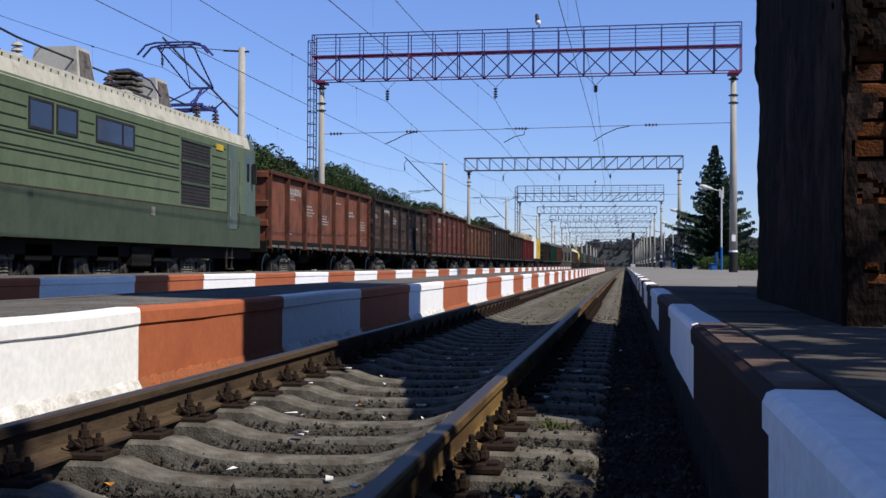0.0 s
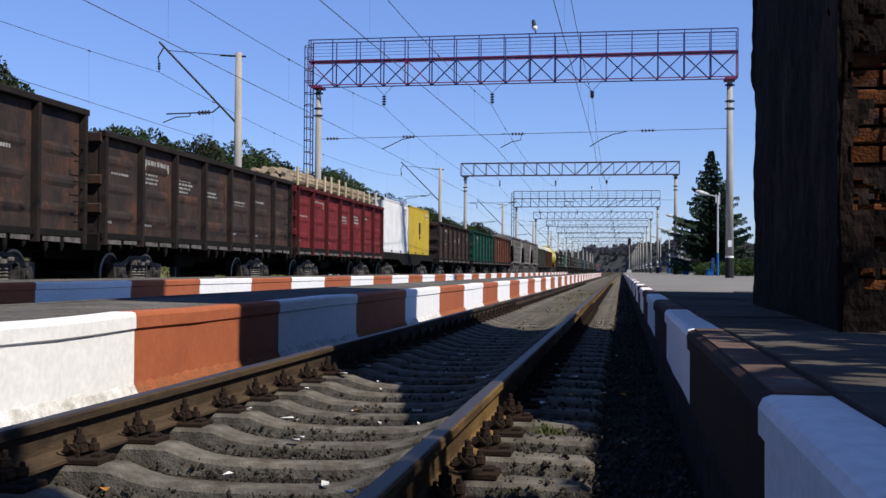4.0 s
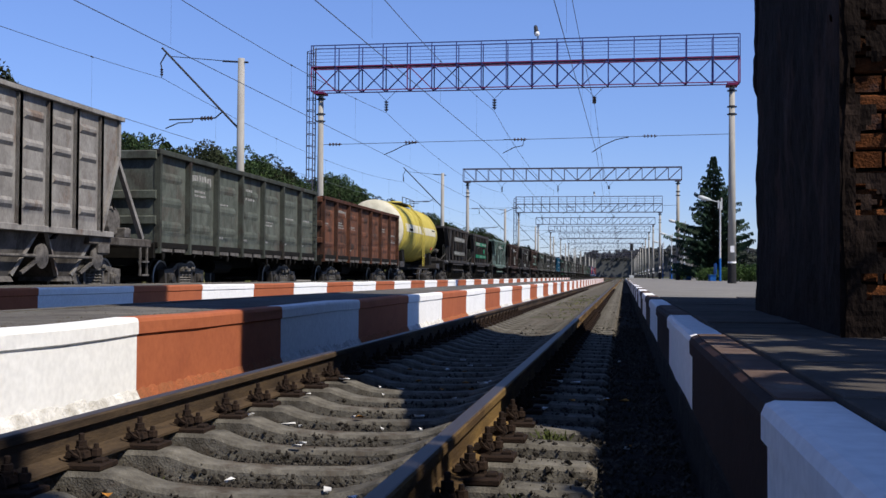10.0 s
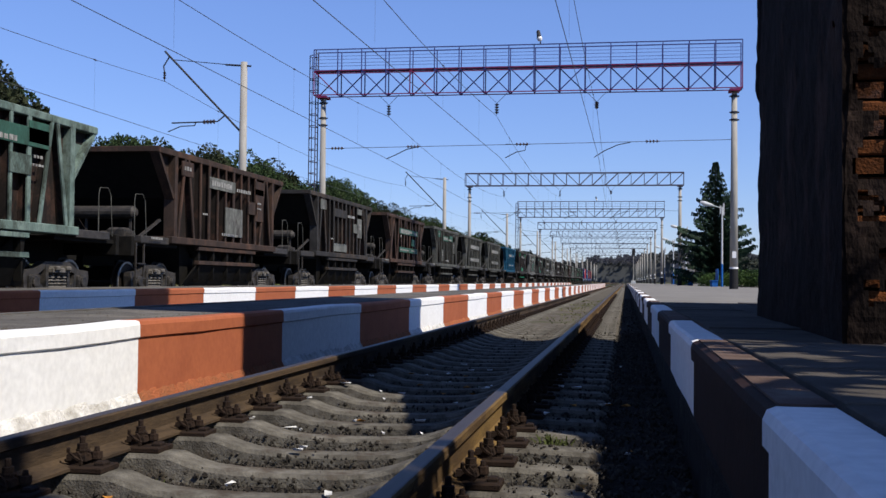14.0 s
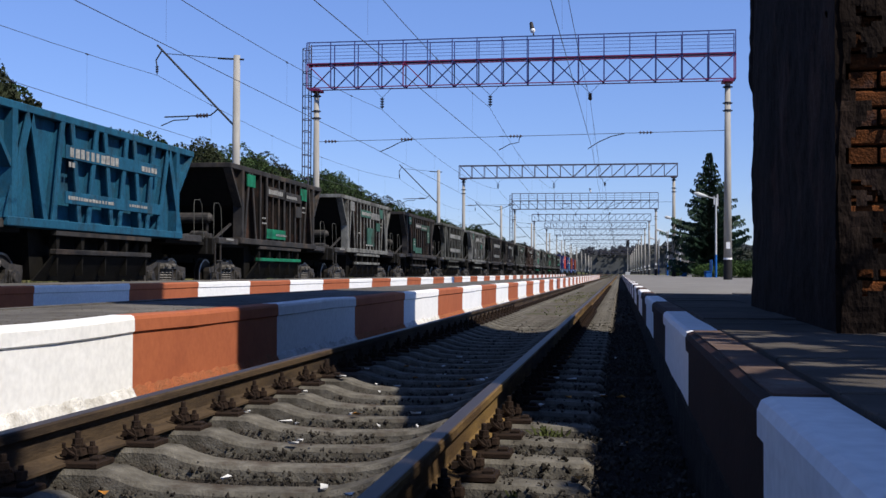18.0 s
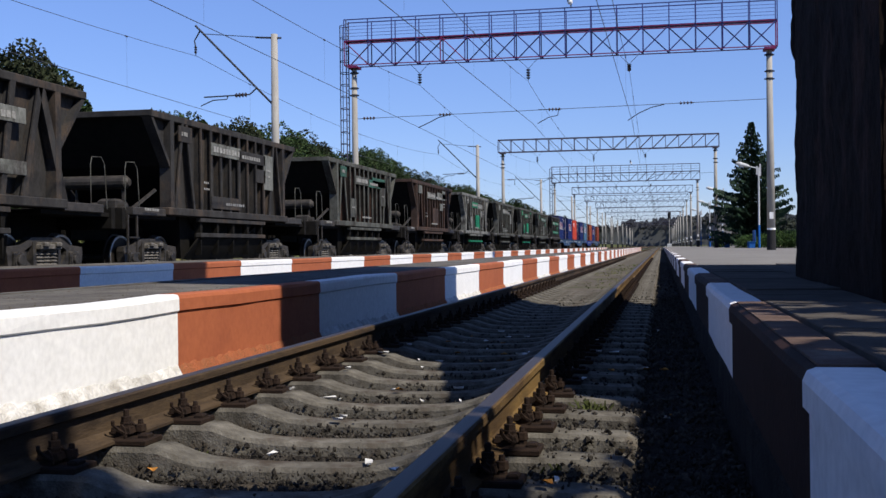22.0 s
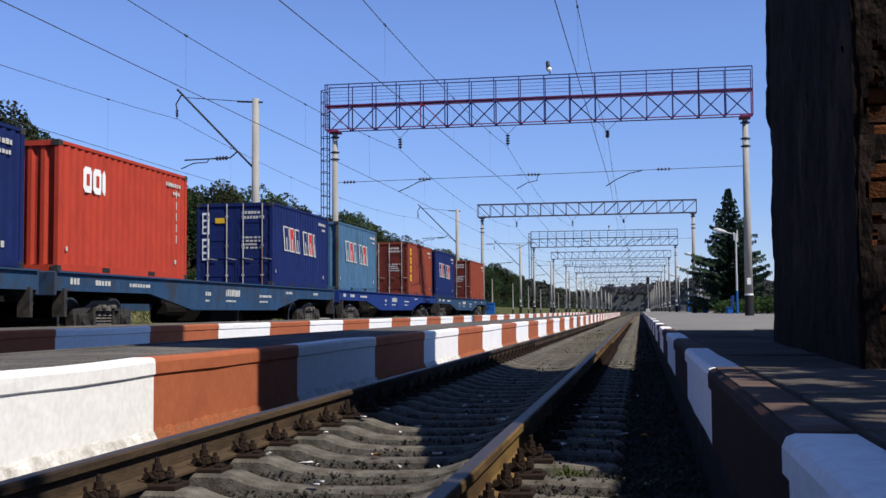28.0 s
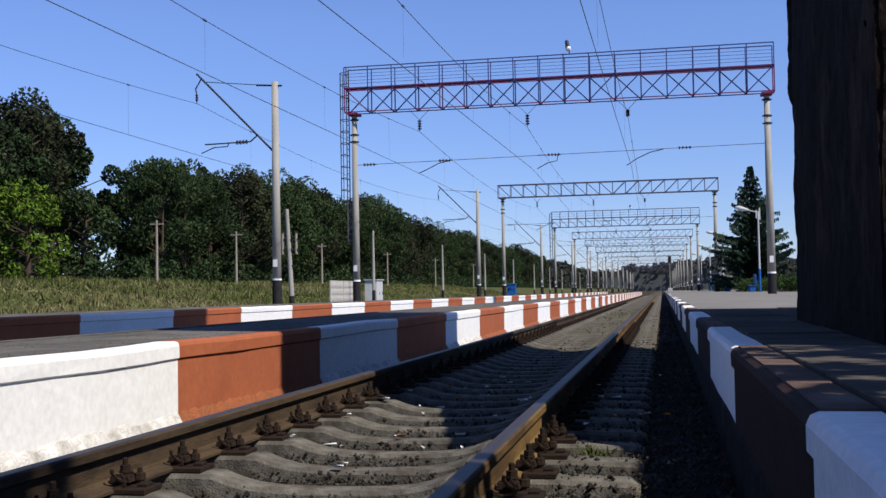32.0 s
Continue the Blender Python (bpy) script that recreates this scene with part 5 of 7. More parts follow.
def covered_hopper(s0, seed):
    w = thing("covered_hopper_wagon", "dusty grey covered hopper wagon with ribbed sides", "hopper wagon", "wagons of the train")
    hw, top, L = 1.53, 3.92, 7.9
    p = "hopper_grey"
    for sx in (-1, 1):
        side = part("side_wall", Shape().prism([(0.0, 3.10), (0.0, top), (L, top), (L, 3.10), (L - 0.75, 1.45), (0.75, 1.45)], "x", sx * (hw - 0.10), sx * (hw - 0.06)), p, w)
        part("side_sill", Shape().box(sx * 1.3, 0.3, 1.36, sx * (hw + 0.01), L - 0.3, 1.48, 0.01), p, side)
        part("eave", Shape().box(sx * 1.40, -0.08, top - 0.06, sx * (hw + 0.05), L + 0.08, top + 0.03, 0.01), p, side)
        part("corner_edge", Shape().bar((sx * (hw - 0.05), 0.03, top), (sx * (hw - 0.05), 0.03, 3.1), 0.09).bar((sx * (hw - 0.05), 0.03, 3.1), (sx * (hw - 0.05), 0.78, 1.45), 0.09), p, side)
        part("corner_edge", Shape().bar((sx * (hw - 0.05), L - 0.03, top), (sx * (hw - 0.05), L - 0.03, 3.1), 0.09).bar((sx * (hw - 0.05), L - 0.03, 3.1), (sx * (hw - 0.05), L - 0.78, 1.45), 0.09), p, side)
        for i in range(7):
            y = 0.85 + i * (L - 1.7) / 6
            part("rib", Shape().prism([(hw - 0.07, y - 0.07), (hw + 0.01, y - 0.05), (hw + 0.01, y + 0.05), (hw - 0.07, y + 0.07)], "z", 1.46, top - 0.05), p, side)
            if i < 6 and sx > 0:
                for j in range(4):
                    z = 1.85 + 0.55 * j
                    ya, yb = y + 0.16, y + (L - 1.7) / 6 - 0.16
                    part("swage", Shape().loft([[(hw - 0.06, ya, z - 0.1), (hw - 0.06, yb, z - 0.1), (hw - 0.06, yb, z + 0.1), (hw - 0.06, ya, z + 0.1)],
                                               [(hw - 0.015, ya + 0.06, z - 0.03), (hw - 0.015, yb - 0.06, z - 0.03), (hw - 0.015, yb - 0.06, z + 0.03), (hw - 0.015, ya + 0.06, z + 0.03)]]), p, side)
    roof = Shape()
    arc = [(-1.52 + 3.04 * i / 8, top + 0.30 * math.sin(math.pi * i / 8) ** 0.8) for i in range(9)]
    roof.prism(arc + [(1.52, top - 0.02), (-1.52, top - 0.02)], "y", 0, L)
    rf = part("roof", roof, p, w)
    for y in (1.6, 3.95, 6.3):
        part("roof_hatch", Shape().rod((0, y, top + 0.25), (0, y, top + 0.40), 0.34, n=16), p, rf)
    for y, o in ((0.0, 1), (L, -1)):
        end = part("end_wall", Shape().box(-hw + 0.08, y, 3.08, hw - 0.08, y + o * 0.05, top), p, w)
        part("end_slope_sheet", Shape().prism([(y, 3.1), (y + o * 0.05, 3.1), (y + o * 2.6, 1.25), (y + o * 2.5, 1.25)], "x", -1.42, 1.42), "underframe", end)
        for x in (-1.25, 1.25):
            part("end_strut", Shape().bar((x, y + o * 0.1, top - 0.2), (x * 1.02, y - o * 1.62, 1.4), 0.10), p, end)
            part("end_strut", Shape().bar((x * 0.6, y + o * 0.9, 2.5), (x * 0.8, y - o * 0.2, 1.4), 0.075), p, end)
        part("end_platform", Shape().box(-1.45, y - o * 1.75, 1.20, 1.45, y + o * 1.2, 1.38, 0.02), "hopper_sill", w)
        part("valve_wheel", Shape().lathe((1.0, y - o * 0.55, 1.75), (1.12, y - o * 0.55, 1.75), [(0, 0.30), (0.5, 0.34), (1, 0.30)], 16), "bogie_dust", w)
        coupler(w, y - o * 1.7, -o)
        bogie(w, y + o * 0.35, "bogie_dust")
    part("centre_sill", Shape().box(-0.25, -1.7, 0.85, 0.25, L + 1.7, 1.3), "underframe", w)
    for k, y in enumerate((1.75, 3.95, 6.15)):
        chute = part("outlet_chute", Shape().loft([[(-1.3, y - 0.95, 1.42), (1.38, y - 0.95, 1.42), (1.38, y + 0.95, 1.42), (-1.3, y + 0.95, 1.42)],
                                                   [(-1.0, y - 0.28, 0.52), (1.16, y - 0.28, 0.52), (1.16, y + 0.28, 0.52), (-1.0, y + 0.28, 0.52)]]), "hopper_sill", w)
        part("outlet_door", Shape().loft([[(0.4, y - 0.32, 0.44), (1.24, y - 0.32, 0.44), (1.24, y + 0.32, 0.44), (0.4, y + 0.32, 0.44)], [(0.4, y - 0.28, 0.54), (1.2, y - 0.28, 0.54), (1.2, y + 0.28, 0.54), (0.4, y + 0.28, 0.54)]]), "bogie_dust", chute)
        part("chute_flange", Shape().bar((1.33, y - 0.93, 1.38), (1.19, y - 0.28, 0.56), 0.07).bar((1.33, y + 0.93, 1.38), (1.19, y + 0.28, 0.56), 0.07), "hopper_grey", chute)
        part("gear_wheel", Shape().lathe((1.30, y + 1.05, 0.92), (1.42, y + 1.05, 0.92), [(0, 0.20), (0.3, 0.24), (0.7, 0.24), (1, 0.10)], 14), "bogie_dust", w)
    part("operating_shaft", Shape().rod((1.36, 0.9, 0.92), (1.36, 7.4, 0.92), 0.035, n=7).bar((1.38, 2.8, 0.92), (1.30, 2.2, 0.60), 0.06).bar((1.38, 5.0, 0.92), (1.30, 4.4, 0.60), 0.06).bar((1.38, 7.2, 0.92), (1.30, 6.6, 0.60), 0.06), "bogie_dust", w)
    for o, y in ((-1, 0.0), (1, L)):
        part("brake_cylinder", Shape().lathe((-0.5, y + o * 0.55, 1.95), (0.9, y + o * 0.55, 1.95), [(0, 0.1), (0.08, 0.19), (0.9, 0.19), (1, 0.08)], 14).bar((0.6, y + o * 0.55, 1.4), (0.6, y + o * 0.55, 1.8), 0.08), "bogie_dust", w)
        part("brake_hose", Shape().path([(1.15, y + o * 0.5, 2.0), (1.22, y + o * 0.2, 2.2), (1.25, y - o * 0.2, 2.1), (1.25, y - o * 0.4, 1.6)], 0.018, 5), "underframe", w)
        part("end_step", Shape().bar((1.42, y + o * 1.6, 1.2), (1.42, y + o * 1.6, 0.55), 0.04).bar((1.42, y + o * 1.25, 1.2), (1.42, y + o * 1.25, 0.55), 0.04).box(1.36, y + o * 1.25, 0.55, 1.48, y + o * 1.6, 0.59).box(1.36, y + o * 1.25, 0.85, 1.48, y + o * 1.6, 0.89), "bogie_dust", w)
        part("valve_box", Shape().box(1.15, y - o * 0.3, 1.0, 1.45, y - o * 0.8, 1.25, 0.03), "bogie_dust", w)
        part("valve_box", Shape().box(0.8, y + o * 0.7, 1.38, 1.3, y + o * 1.0, 1.62, 0.03), "bogie_dust", w)
    t = Shape()
    text_block(t, hw - 0.055, 2.1, 3.55, seed, 2, 0.7, 0.1)
    text_block(t, hw - 0.055, 1.1, 3.3, seed + 3, 2, 0.6, 0.1)
    part("lettering", t, "lettering_old", w, "faded pale markings", kind="stuff")
    roll(w, s0)


for k, s in enumerate((190.1, 202.2, 214.3)):
    covered_hopper(s, 90 + k)


# ---- tank wagon ----
paint_mat("tank_yellow", (0.46, 0.375, 0.075), (0.38, 0.31, 0.062), c3=(0.2408, 0.1892, 0.0516), patch=0.66)
paint_mat("tank_cream", (0.56, 0.53, 0.41), (0.47, 0.44, 0.33), c3=(0.3268, 0.301, 0.215), patch=0.66)


def tank_wagon(s0):
    w = thing("tank_wagon", "dirty yellow tank wagon with cream ends and a faded stripe", "tank wagon", "wagons of the train")
    L, zc, R = 10.9, 2.85, 1.50
    shell = part("shell", Shape().lathe((0, 0.55, zc), (0, L - 0.55, zc), [(i / 8, R) for i in range(9)], 40), "tank_yellow", w, smooth=True)
    for y, o in ((0.55, -1), (L - 0.55, 1)):
        part("tank_end", Shape().lathe((0, y, zc), (0, y + o * 0.55, zc), [(0, R), (0.25, R * 0.97), (0.55, R * 0.85), (0.8, R * 0.62), (0.95, R * 0.32), (1.0, 0.05)], 40), "tank_cream", shell, "cream dished tank end", smooth=True)
    band = Shape()
    for i in range(6):
        a, b = radians(-2 + 2.6 * i), radians(-2 + 2.6 * (i + 1))
        band.add([((R + 0.006) * math.cos(q), y, zc + (R + 0.006) * math.sin(q)) for y in (1.1, L - 1.0) for q in (a, b)], [(0, 1, 3, 2)])
    part("stripe", band, "tank_cream", shell, "faded cream stripe")
    for y in (1.2, L - 1.2, L / 2 - 0.9, L / 2 + 0.9):
        part("tank_strap", Shape().lathe((0, y - 0.05, zc), (0, y + 0.05, zc), [(0, R), (0.1, R + 0.02), (0.9, R + 0.02), (1, R)], 40), "tank_yellow", shell, smooth=False)
    part("dome", Shape().lathe((0, L / 2, zc + R - 0.05), (0, L / 2, zc + R + 0.22), [(0, 0.42), (0.8, 0.42), (1, 0.36)], 20), "tank_yellow", shell)
    walk_top = part("top_walkway", Shape().box(-0.6, L / 2 - 1.6, zc + R + 0.02, 0.75, L / 2 + 1.6, zc + R + 0.06), "bogie", shell)
    for y in (-1.6, -0.6, 0.5, 1.6):
        part("walkway_rail", Shape().bar((0.75, L / 2 + y, zc + R), (0.75, L / 2 + y, zc + R + 0.35), 0.03), "bogie", walk_top)
    part("walkway_rail", Shape().bar((0.75, L / 2 - 1.6, zc + R + 0.35), (0.75, L / 2 + 1.6, zc + R + 0.35), 0.03), "bogie", walk_top)
    lad = Shape()
    for d in (-0.2, 0.2):
        lad.path([(1.58, L / 2 + d, 1.1), (1.60, L / 2 + d, zc), (1.35, L / 2 + d, zc + 0.85), (0.75, L / 2 + d, zc + R + 0.05)], 0.025, 6)
    for i in range(11):
        z = 1.25 + 0.3 * i
        x = 1.59 if z < zc else max(0.75, math.sqrt(max(0.2, (R + 0.12) ** 2 - (z - zc) ** 2)))
        lad.rod((x, L / 2 - 0.2, z), (x, L / 2 + 0.2, z), 0.015, n=5)
    part("ladder", lad, "tank_yellow", w)
    for y in (1.6, L - 1.6):
        part("cradle", Shape().prism([(-1.3, 1.2), (1.3, 1.2), (1.25, 1.9), (0.7, 1.45), (-0.7, 1.45), (-1.25, 1.9)], "y", y - 0.3, y + 0.3), "underframe", w)
    part("centre_sill", Shape().box(-0.3, -0.6, 0.9, 0.3, L + 0.6, 1.25), "underframe", w)
    part("side_step", Shape().box(1.2, L / 2 - 2.4, 0.95, 1.5, L / 2 + 2.4, 1.0).bar((1.4, L / 2 - 2.0, 0.7), (1.4, L / 2 + 2.0, 0.7), 0.05), "bogie", w)
    for y, o in ((-0.5, -1), (L + 0.5, 1)):
        part("end_beam", Shape().box(-1.45, y, 0.95, 1.45, y - o * 0.25, 1.3, 0.02), "bogie", w)
        part("end_plate", Shape().box(0.9, y - o * 0.3, 1.0, 1.5, y - o * 1.3, 1.28, 0.02), "bogie", w)
        coupler(w, y, o)
        bogie(w, y - o * 1.9)
    t = Shape()
    bars(t, R + 0.008, 2.2, zc + 0.02, 0.8, 0.12, 7, 5)
    bars(t, R + 0.008, L - 2.4, zc + 0.22, 0.9, 0.07, 8, 6)
    part("lettering", t, "underframe", w, "dark stencilled marks", kind="stuff")
    part("warning_plate", Shape().box(R - 0.26, L - 1.75, 2.05, R - 0.15, L - 1.35, 2.5), "orange_paint", w)
    part("data_plate", Shape().box(R - 0.55, L - 2.3, 1.62, R - 0.42, L - 1.7, 1.95), "bogie", w)
    roll(w, s0)


tank_wagon(252.4)


# ---- containers and flat wagons ----
paint_mat("box_blue", (0.0115, 0.022, 0.100), (0.0095, 0.018, 0.080), c3=(0.0258, 0.0344, 0.086), patch=0.7)
paint_mat("box_light", (0.062, 0.135, 0.225), (0.052, 0.112, 0.19), c3=(0.0516, 0.086, 0.1118), patch=0.62)
paint_mat("box_post", (0.0817, 0.0903, 0.086), (0.0602, 0.0619, 0.0568), c3=(0.086, 0.0516, 0.0344))
paint_mat("box_red", (0.405, 0.050, 0.028), (0.350, 0.043, 0.025), c3=(0.3268, 0.043, 0.0258), patch=0.7)
paint_mat("box_brown", (0.215, 0.0473, 0.0258), (0.172, 0.0387, 0.0224), c3=(0.1204, 0.0344, 0.0258), patch=0.68)
paint_mat("lock_steel", (0.42, 0.41, 0.38), (0.30, 0.29, 0.27), c3=(0.2, 0.12, 0.08))
paint_mat("box_door", (0.13, 0.026, 0.018), (0.095, 0.021, 0.016), c3=(0.07, 0.025, 0.02), patch=0.62)
paint_mat("box_white", (0.6364, 0.6364, 0.6192), (0.5676, 0.5676, 0.5504), c3=(0.4128, 0.4042, 0.3784), patch=0.7)
paint_mat("box_yellow", (0.42, 0.31, 0.035), (0.36, 0.26, 0.032), c3=(0.3612, 0.258, 0.043), patch=0.7)
paint_mat("flat_blue", (0.0258, 0.0645, 0.1333), (0.0215, 0.0499, 0.1032), c3=(0.0344, 0.043, 0.0602))
paint_mat("flat_cobalt", (0.0135, 0.036, 0.165), (0.012, 0.029, 0.130), c3=(0.0258, 0.0344, 0.086), patch=0.66)
paint_mat("logo_red", (0.473, 0.0344, 0.043), (0.43, 0.0301, 0.0387), c3=None)
paint_mat("logo_yellow", (0.645, 0.4128, 0.0258), (0.602, 0.3784, 0.0258), c3=None)


def corrugation(x, y0, y1, z0, z1, o, period=0.278, depth=0.024):
    s = Shape()
    n = max(2, round((y1 - y0) / period))
    p = (y1 - y0) / n
    ys = []
    for i in range(n):
        ys += [(y0 + p * (i + a), x - o * d) for a, d in ((0, 0), (0.26, 0), (0.5, depth), (0.76, depth))]
    ys.append((y1, x))
    s.loft([[(px, y, z) for y, px in ys] for z in (z0, z1)], caps=False, closed=False)
    return s


def container(s0, paint, doors, logo, seed, label, name="shipping_container", base=1.43):
    c = thing(name, label, "container", "containers on the train")
    hw, L, H = 1.219, 6.06, 2.55
    z0, z1 = base, base + H
    door_paint = "box_door" if paint == "box_brown" else paint
    post_paint = "box_post" if paint == "box_light" else paint
    for x in (-1, 1):
        for y in (0.06, L - 0.06):
            post = part("corner_post", Shape().box(x * (hw - 0.09), y - 0.06, z0, x * hw, y + 0.06, z1, 0.008), post_paint, c)
            for z in (z0, z1 - 0.118):
                part("corner_casting", Shape().box(x * (hw - 0.14), y - 0.075, z - 0.002, x * (hw + 0.004), y + 0.075, z + 0.12, 0.008), "bogie", post)
        part("top_rail", Shape().box(x * (hw - 0.06), 0.1, z1 - 0.07, x * (hw - 0.002), L - 0.1, z1 - 0.005), paint, c)
        part("bottom_rail", Shape().box(x * (hw - 0.06), 0.1, z0 + 0.01, x * (hw - 0.002), L - 0.1, z0 + 0.16), paint, c)
        part("side_panel", corrugation(x * (hw - 0.012), 0.1, L - 0.1, z0 + 0.15, z1 - 0.06, x), paint, c)
    part("roof", Shape().box(-hw + 0.02, 0.08, z1 - 0.04, hw - 0.02, L - 0.08, z1 - 0.012), paint, c)
    part("floor", Shape().box(-hw + 0.05, 0.05, z0 + 0.06, hw - 0.05, L - 0.05, z0 + 0.14), "underframe", c)
    # black plates on the rail stand in for the shaded pocket openings
    for y in (1.95, 4.1):
        part("fork_pocket", Shape().box(hw - 0.01, y - 0.17, z0 + 0.03, hw + 0.001, y + 0.17, z0 + 0.13), "tar_black", c)
    back = Shape().box(-hw + 0.05, L - 0.05, z0 + 0.1, hw - 0.05, L - 0.02, z1 - 0.05)
    part("end_panel", back, paint, c)
    part("end_header", Shape().box(-hw + 0.08, 0.005, z1 - 0.11, hw - 0.08, 0.10, z1 - 0.008), paint, c)
    part("end_sill", Shape().box(-hw + 0.08, 0.005, z0 + 0.005, hw - 0.08, 0.10, z0 + 0.13), paint, c)
    if doors:
        for x0, x1 in ((-1.13, -0.008), (0.008, 1.13)):
            d = part("door", Shape().box(x0, 0.035, z0 + 0.13, x1, 0.085, z1 - 0.11, 0.006), door_paint, c)
            for k in range(4):
                zz = z0 + 0.28 + k * 0.55
                part("door_swage", Shape().box(x0 + 0.1, 0.022, zz, x1 - 0.1, 0.036, zz + 0.36, 0.006), door_paint, d)
            for x in (x0 + 0.27, x1 - 0.24):
                part("lock_rod", Shape().rod((x, 0.0, z0 + 0.02), (x, 0.0, z1 - 0.03), 0.021, n=8), "lock_steel", d)
                for zz in (z0 + 0.3, z0 + 1.2, z0 + 2.1):
                    part("rod_keeper", Shape().box(x - 0.04, -0.02, zz, x + 0.04, 0.036, zz + 0.05), "lock_steel", d)
                part("lock_handle", Shape().bar((x, -0.02, z0 + 0.85), (x + 0.32, -0.02, z0 + 0.80), 0.025), "lock_steel", d)
            for zz in (z0 + 0.35, z0 + 0.95, z0 + 1.55, z0 + 2.15):
                part("hinge", Shape().box(x1 - 0.05 if x0 > 0 else x0 - 0.03, 0.01, zz, x1 + 0.03 if x0 > 0 else x0 + 0.05, 0.04, zz + 0.1), paint, d)
        t = Shape()
        text_block(t, 0.22, 0.02, z1 - 0.35, seed, 2, 0.8, 0.09, 0.06, face="y")
        text_block(t, 0.22, 0.02, z0 + 1.45, seed + 1, 4, 0.75, 0.06, 0.045, face="y")
        if paint == "box_blue":
            for zz, n in ((z1 - 0.95, 3), (z1 - 1.75, 3)):
                part("name_plate", Shape().box(-1.04, 0.006, zz, -0.82, 0.02, zz + 0.66), "white_paint", c, "white plate with dark marks")
                for k in range(n):
                    part("mark", Shape().box(-1.0, 0.0, zz + 0.06 + k * 0.2, -0.86, 0.006, zz + 0.19 + k * 0.2), "box_blue", c)
        part("lettering", t, "lettering", c, "white data markings", kind="stuff")
        part("notice_plate", Shape().box(-0.62, 0.002, z1 - 0.62, -0.32, 0.02, z1 - 0.46), "logo_yellow", c)
    else:
        front = Shape()
        n = 8
        p = 2.2 / n
        xs = []
        for i in range(n):
            xs += [(-1.1 + p * (i + a), 0.03 + d) for a, d in ((0, 0), (0.3, 0), (0.5, 0.045), (0.8, 0.045))]
        xs.append((1.1, 0.03))
        front.loft([[(x, y, z) for x, y in xs] for z in (z0 + 0.12, z1 - 0.10)], caps=False, closed=False)
        part("end_panel", front, paint, c)
        t = Shape()
        if paint == "box_red":
            for k in range(11):
                t.box(0.10, 0.022, z1 - 0.42 - k * 0.14, 0.20, 0.03, z1 - 0.32 - k * 0.14)
        else:
            bars(t, -0.7, 0.03, z1 - 0.42, 1.3, 0.16, 6, seed + 9, "y")
        part("lettering", t, "lettering", c, "white data markings", kind="stuff")
    # side marks: plain shapes in the colours of the lettering
    f = hw - 0.002
    if logo == "slanted":
        for i in range(6):
            y = 1.15 + i * 0.57 + (0.30 if i > 2 else 0.0)
            zz = z0 + 1.12 - i * 0.012
            wide = (0.50, 0.46, 0.46, 0.46, 0.46, 0.22)[i]
            h = 0.78
            lean = -0.14
            outline = [(y, zz), (y + wide, zz), (y + wide + lean, zz + h), (y + lean, zz + h)]
            part("mark", Shape().prism(outline, "x", f, f + 0.006), "lettering", c, "white mark")
            e = 0.05
            inner = [(y + e * 1.6, zz + e), (y + wide - e, zz + e), (y + wide - e + lean * 0.85, zz + h - e), (y + e * 1.6 + lean * 0.85, zz + h - e)]
            part("mark", Shape().prism(inner, "x", f, f + 0.010), "logo_red" if i in (1, 4) else paint, c, "inner mark")
            bar = [(y + wide * 0.42, zz + e), (y + wide * 0.58, zz + e), (y + wide * 0.58 + lean * 0.5, zz + h * 0.55), (y + wide * 0.42 + lean * 0.5, zz + h * 0.55)]
            part("mark", Shape().prism(bar, "x", f, f + 0.014), "lettering", c, "white mark")
    elif logo == "blocks":
        for i, wd in enumerate((0.34, 0.34, 0.13)):
            y = 0.95 + (0, 0.40, 0.79)[i]
            zz = z1 - 0.92
            out = [(y + 0.08, zz), (y + wd - 0.03, zz), (y + wd, zz + 0.1), (y + wd, zz + 0.42), (y + wd - 0.05, zz + 0.52), (y + 0.08, zz + 0.52), (y, zz + 0.44), (y, zz + 0.08)]
            part("mark", Shape().prism(out, "x", f, f + 0.008), "white_paint", c, "white mark")
            if i < 2:
                part("mark", Shape().box(f, y + 0.12, zz + 0.14, f + 0.012, y + 0.25, zz + 0.38), paint, c)
    elif logo == "column":
        for i in range(4):
            zz = z1 - 0.62 - i * 0.42
            part("mark", Shape().box(f, 0.45, zz, f + 0.008, 0.75, zz + 0.32), "logo_yellow", c, "yellow mark")
            part("mark", Shape().box(f, 0.55, zz + 0.09, f + 0.012, 0.66, zz + 0.23), paint, c)
    elif logo == "dark":
        part("mark", Shape().box(f, 2.9, z0 + 1.1, f + 0.008, 3.35, z0 + 1.75), "tar_black", c, "dark mark")
        part("mark", Shape().box(f, 3.0, z0 + 0.85, f + 0.008, 3.3, z0 + 1.02), "tar_black", c, "dark mark")
    t = Shape()
    bars(t, f, 4.85, z1 - 0.36, 0.85, 0.10, 7, seed + 3)
    bars(t, f, 5.25, z1 - 0.54, 0.4, 0.08, 4, seed + 4)
    bars(t, f, 5.35, z0 + 0.35, 0.12, 0.12, 1, seed + 5)
    bars(t, f, 0.3, z0 + 0.4, 0.08, 0.1, 1, seed + 6)
    if logo == "blocks":
        for k in range(5):
            t.box(f, 5.42, z0 + 0.85 + k * 0.27, f + 0.006, 5.46, z0 + 1.05 + k * 0.27)
    part("side_lettering", t, "lettering", c, "small white markings", kind="stuff")
    roll(c, s0)


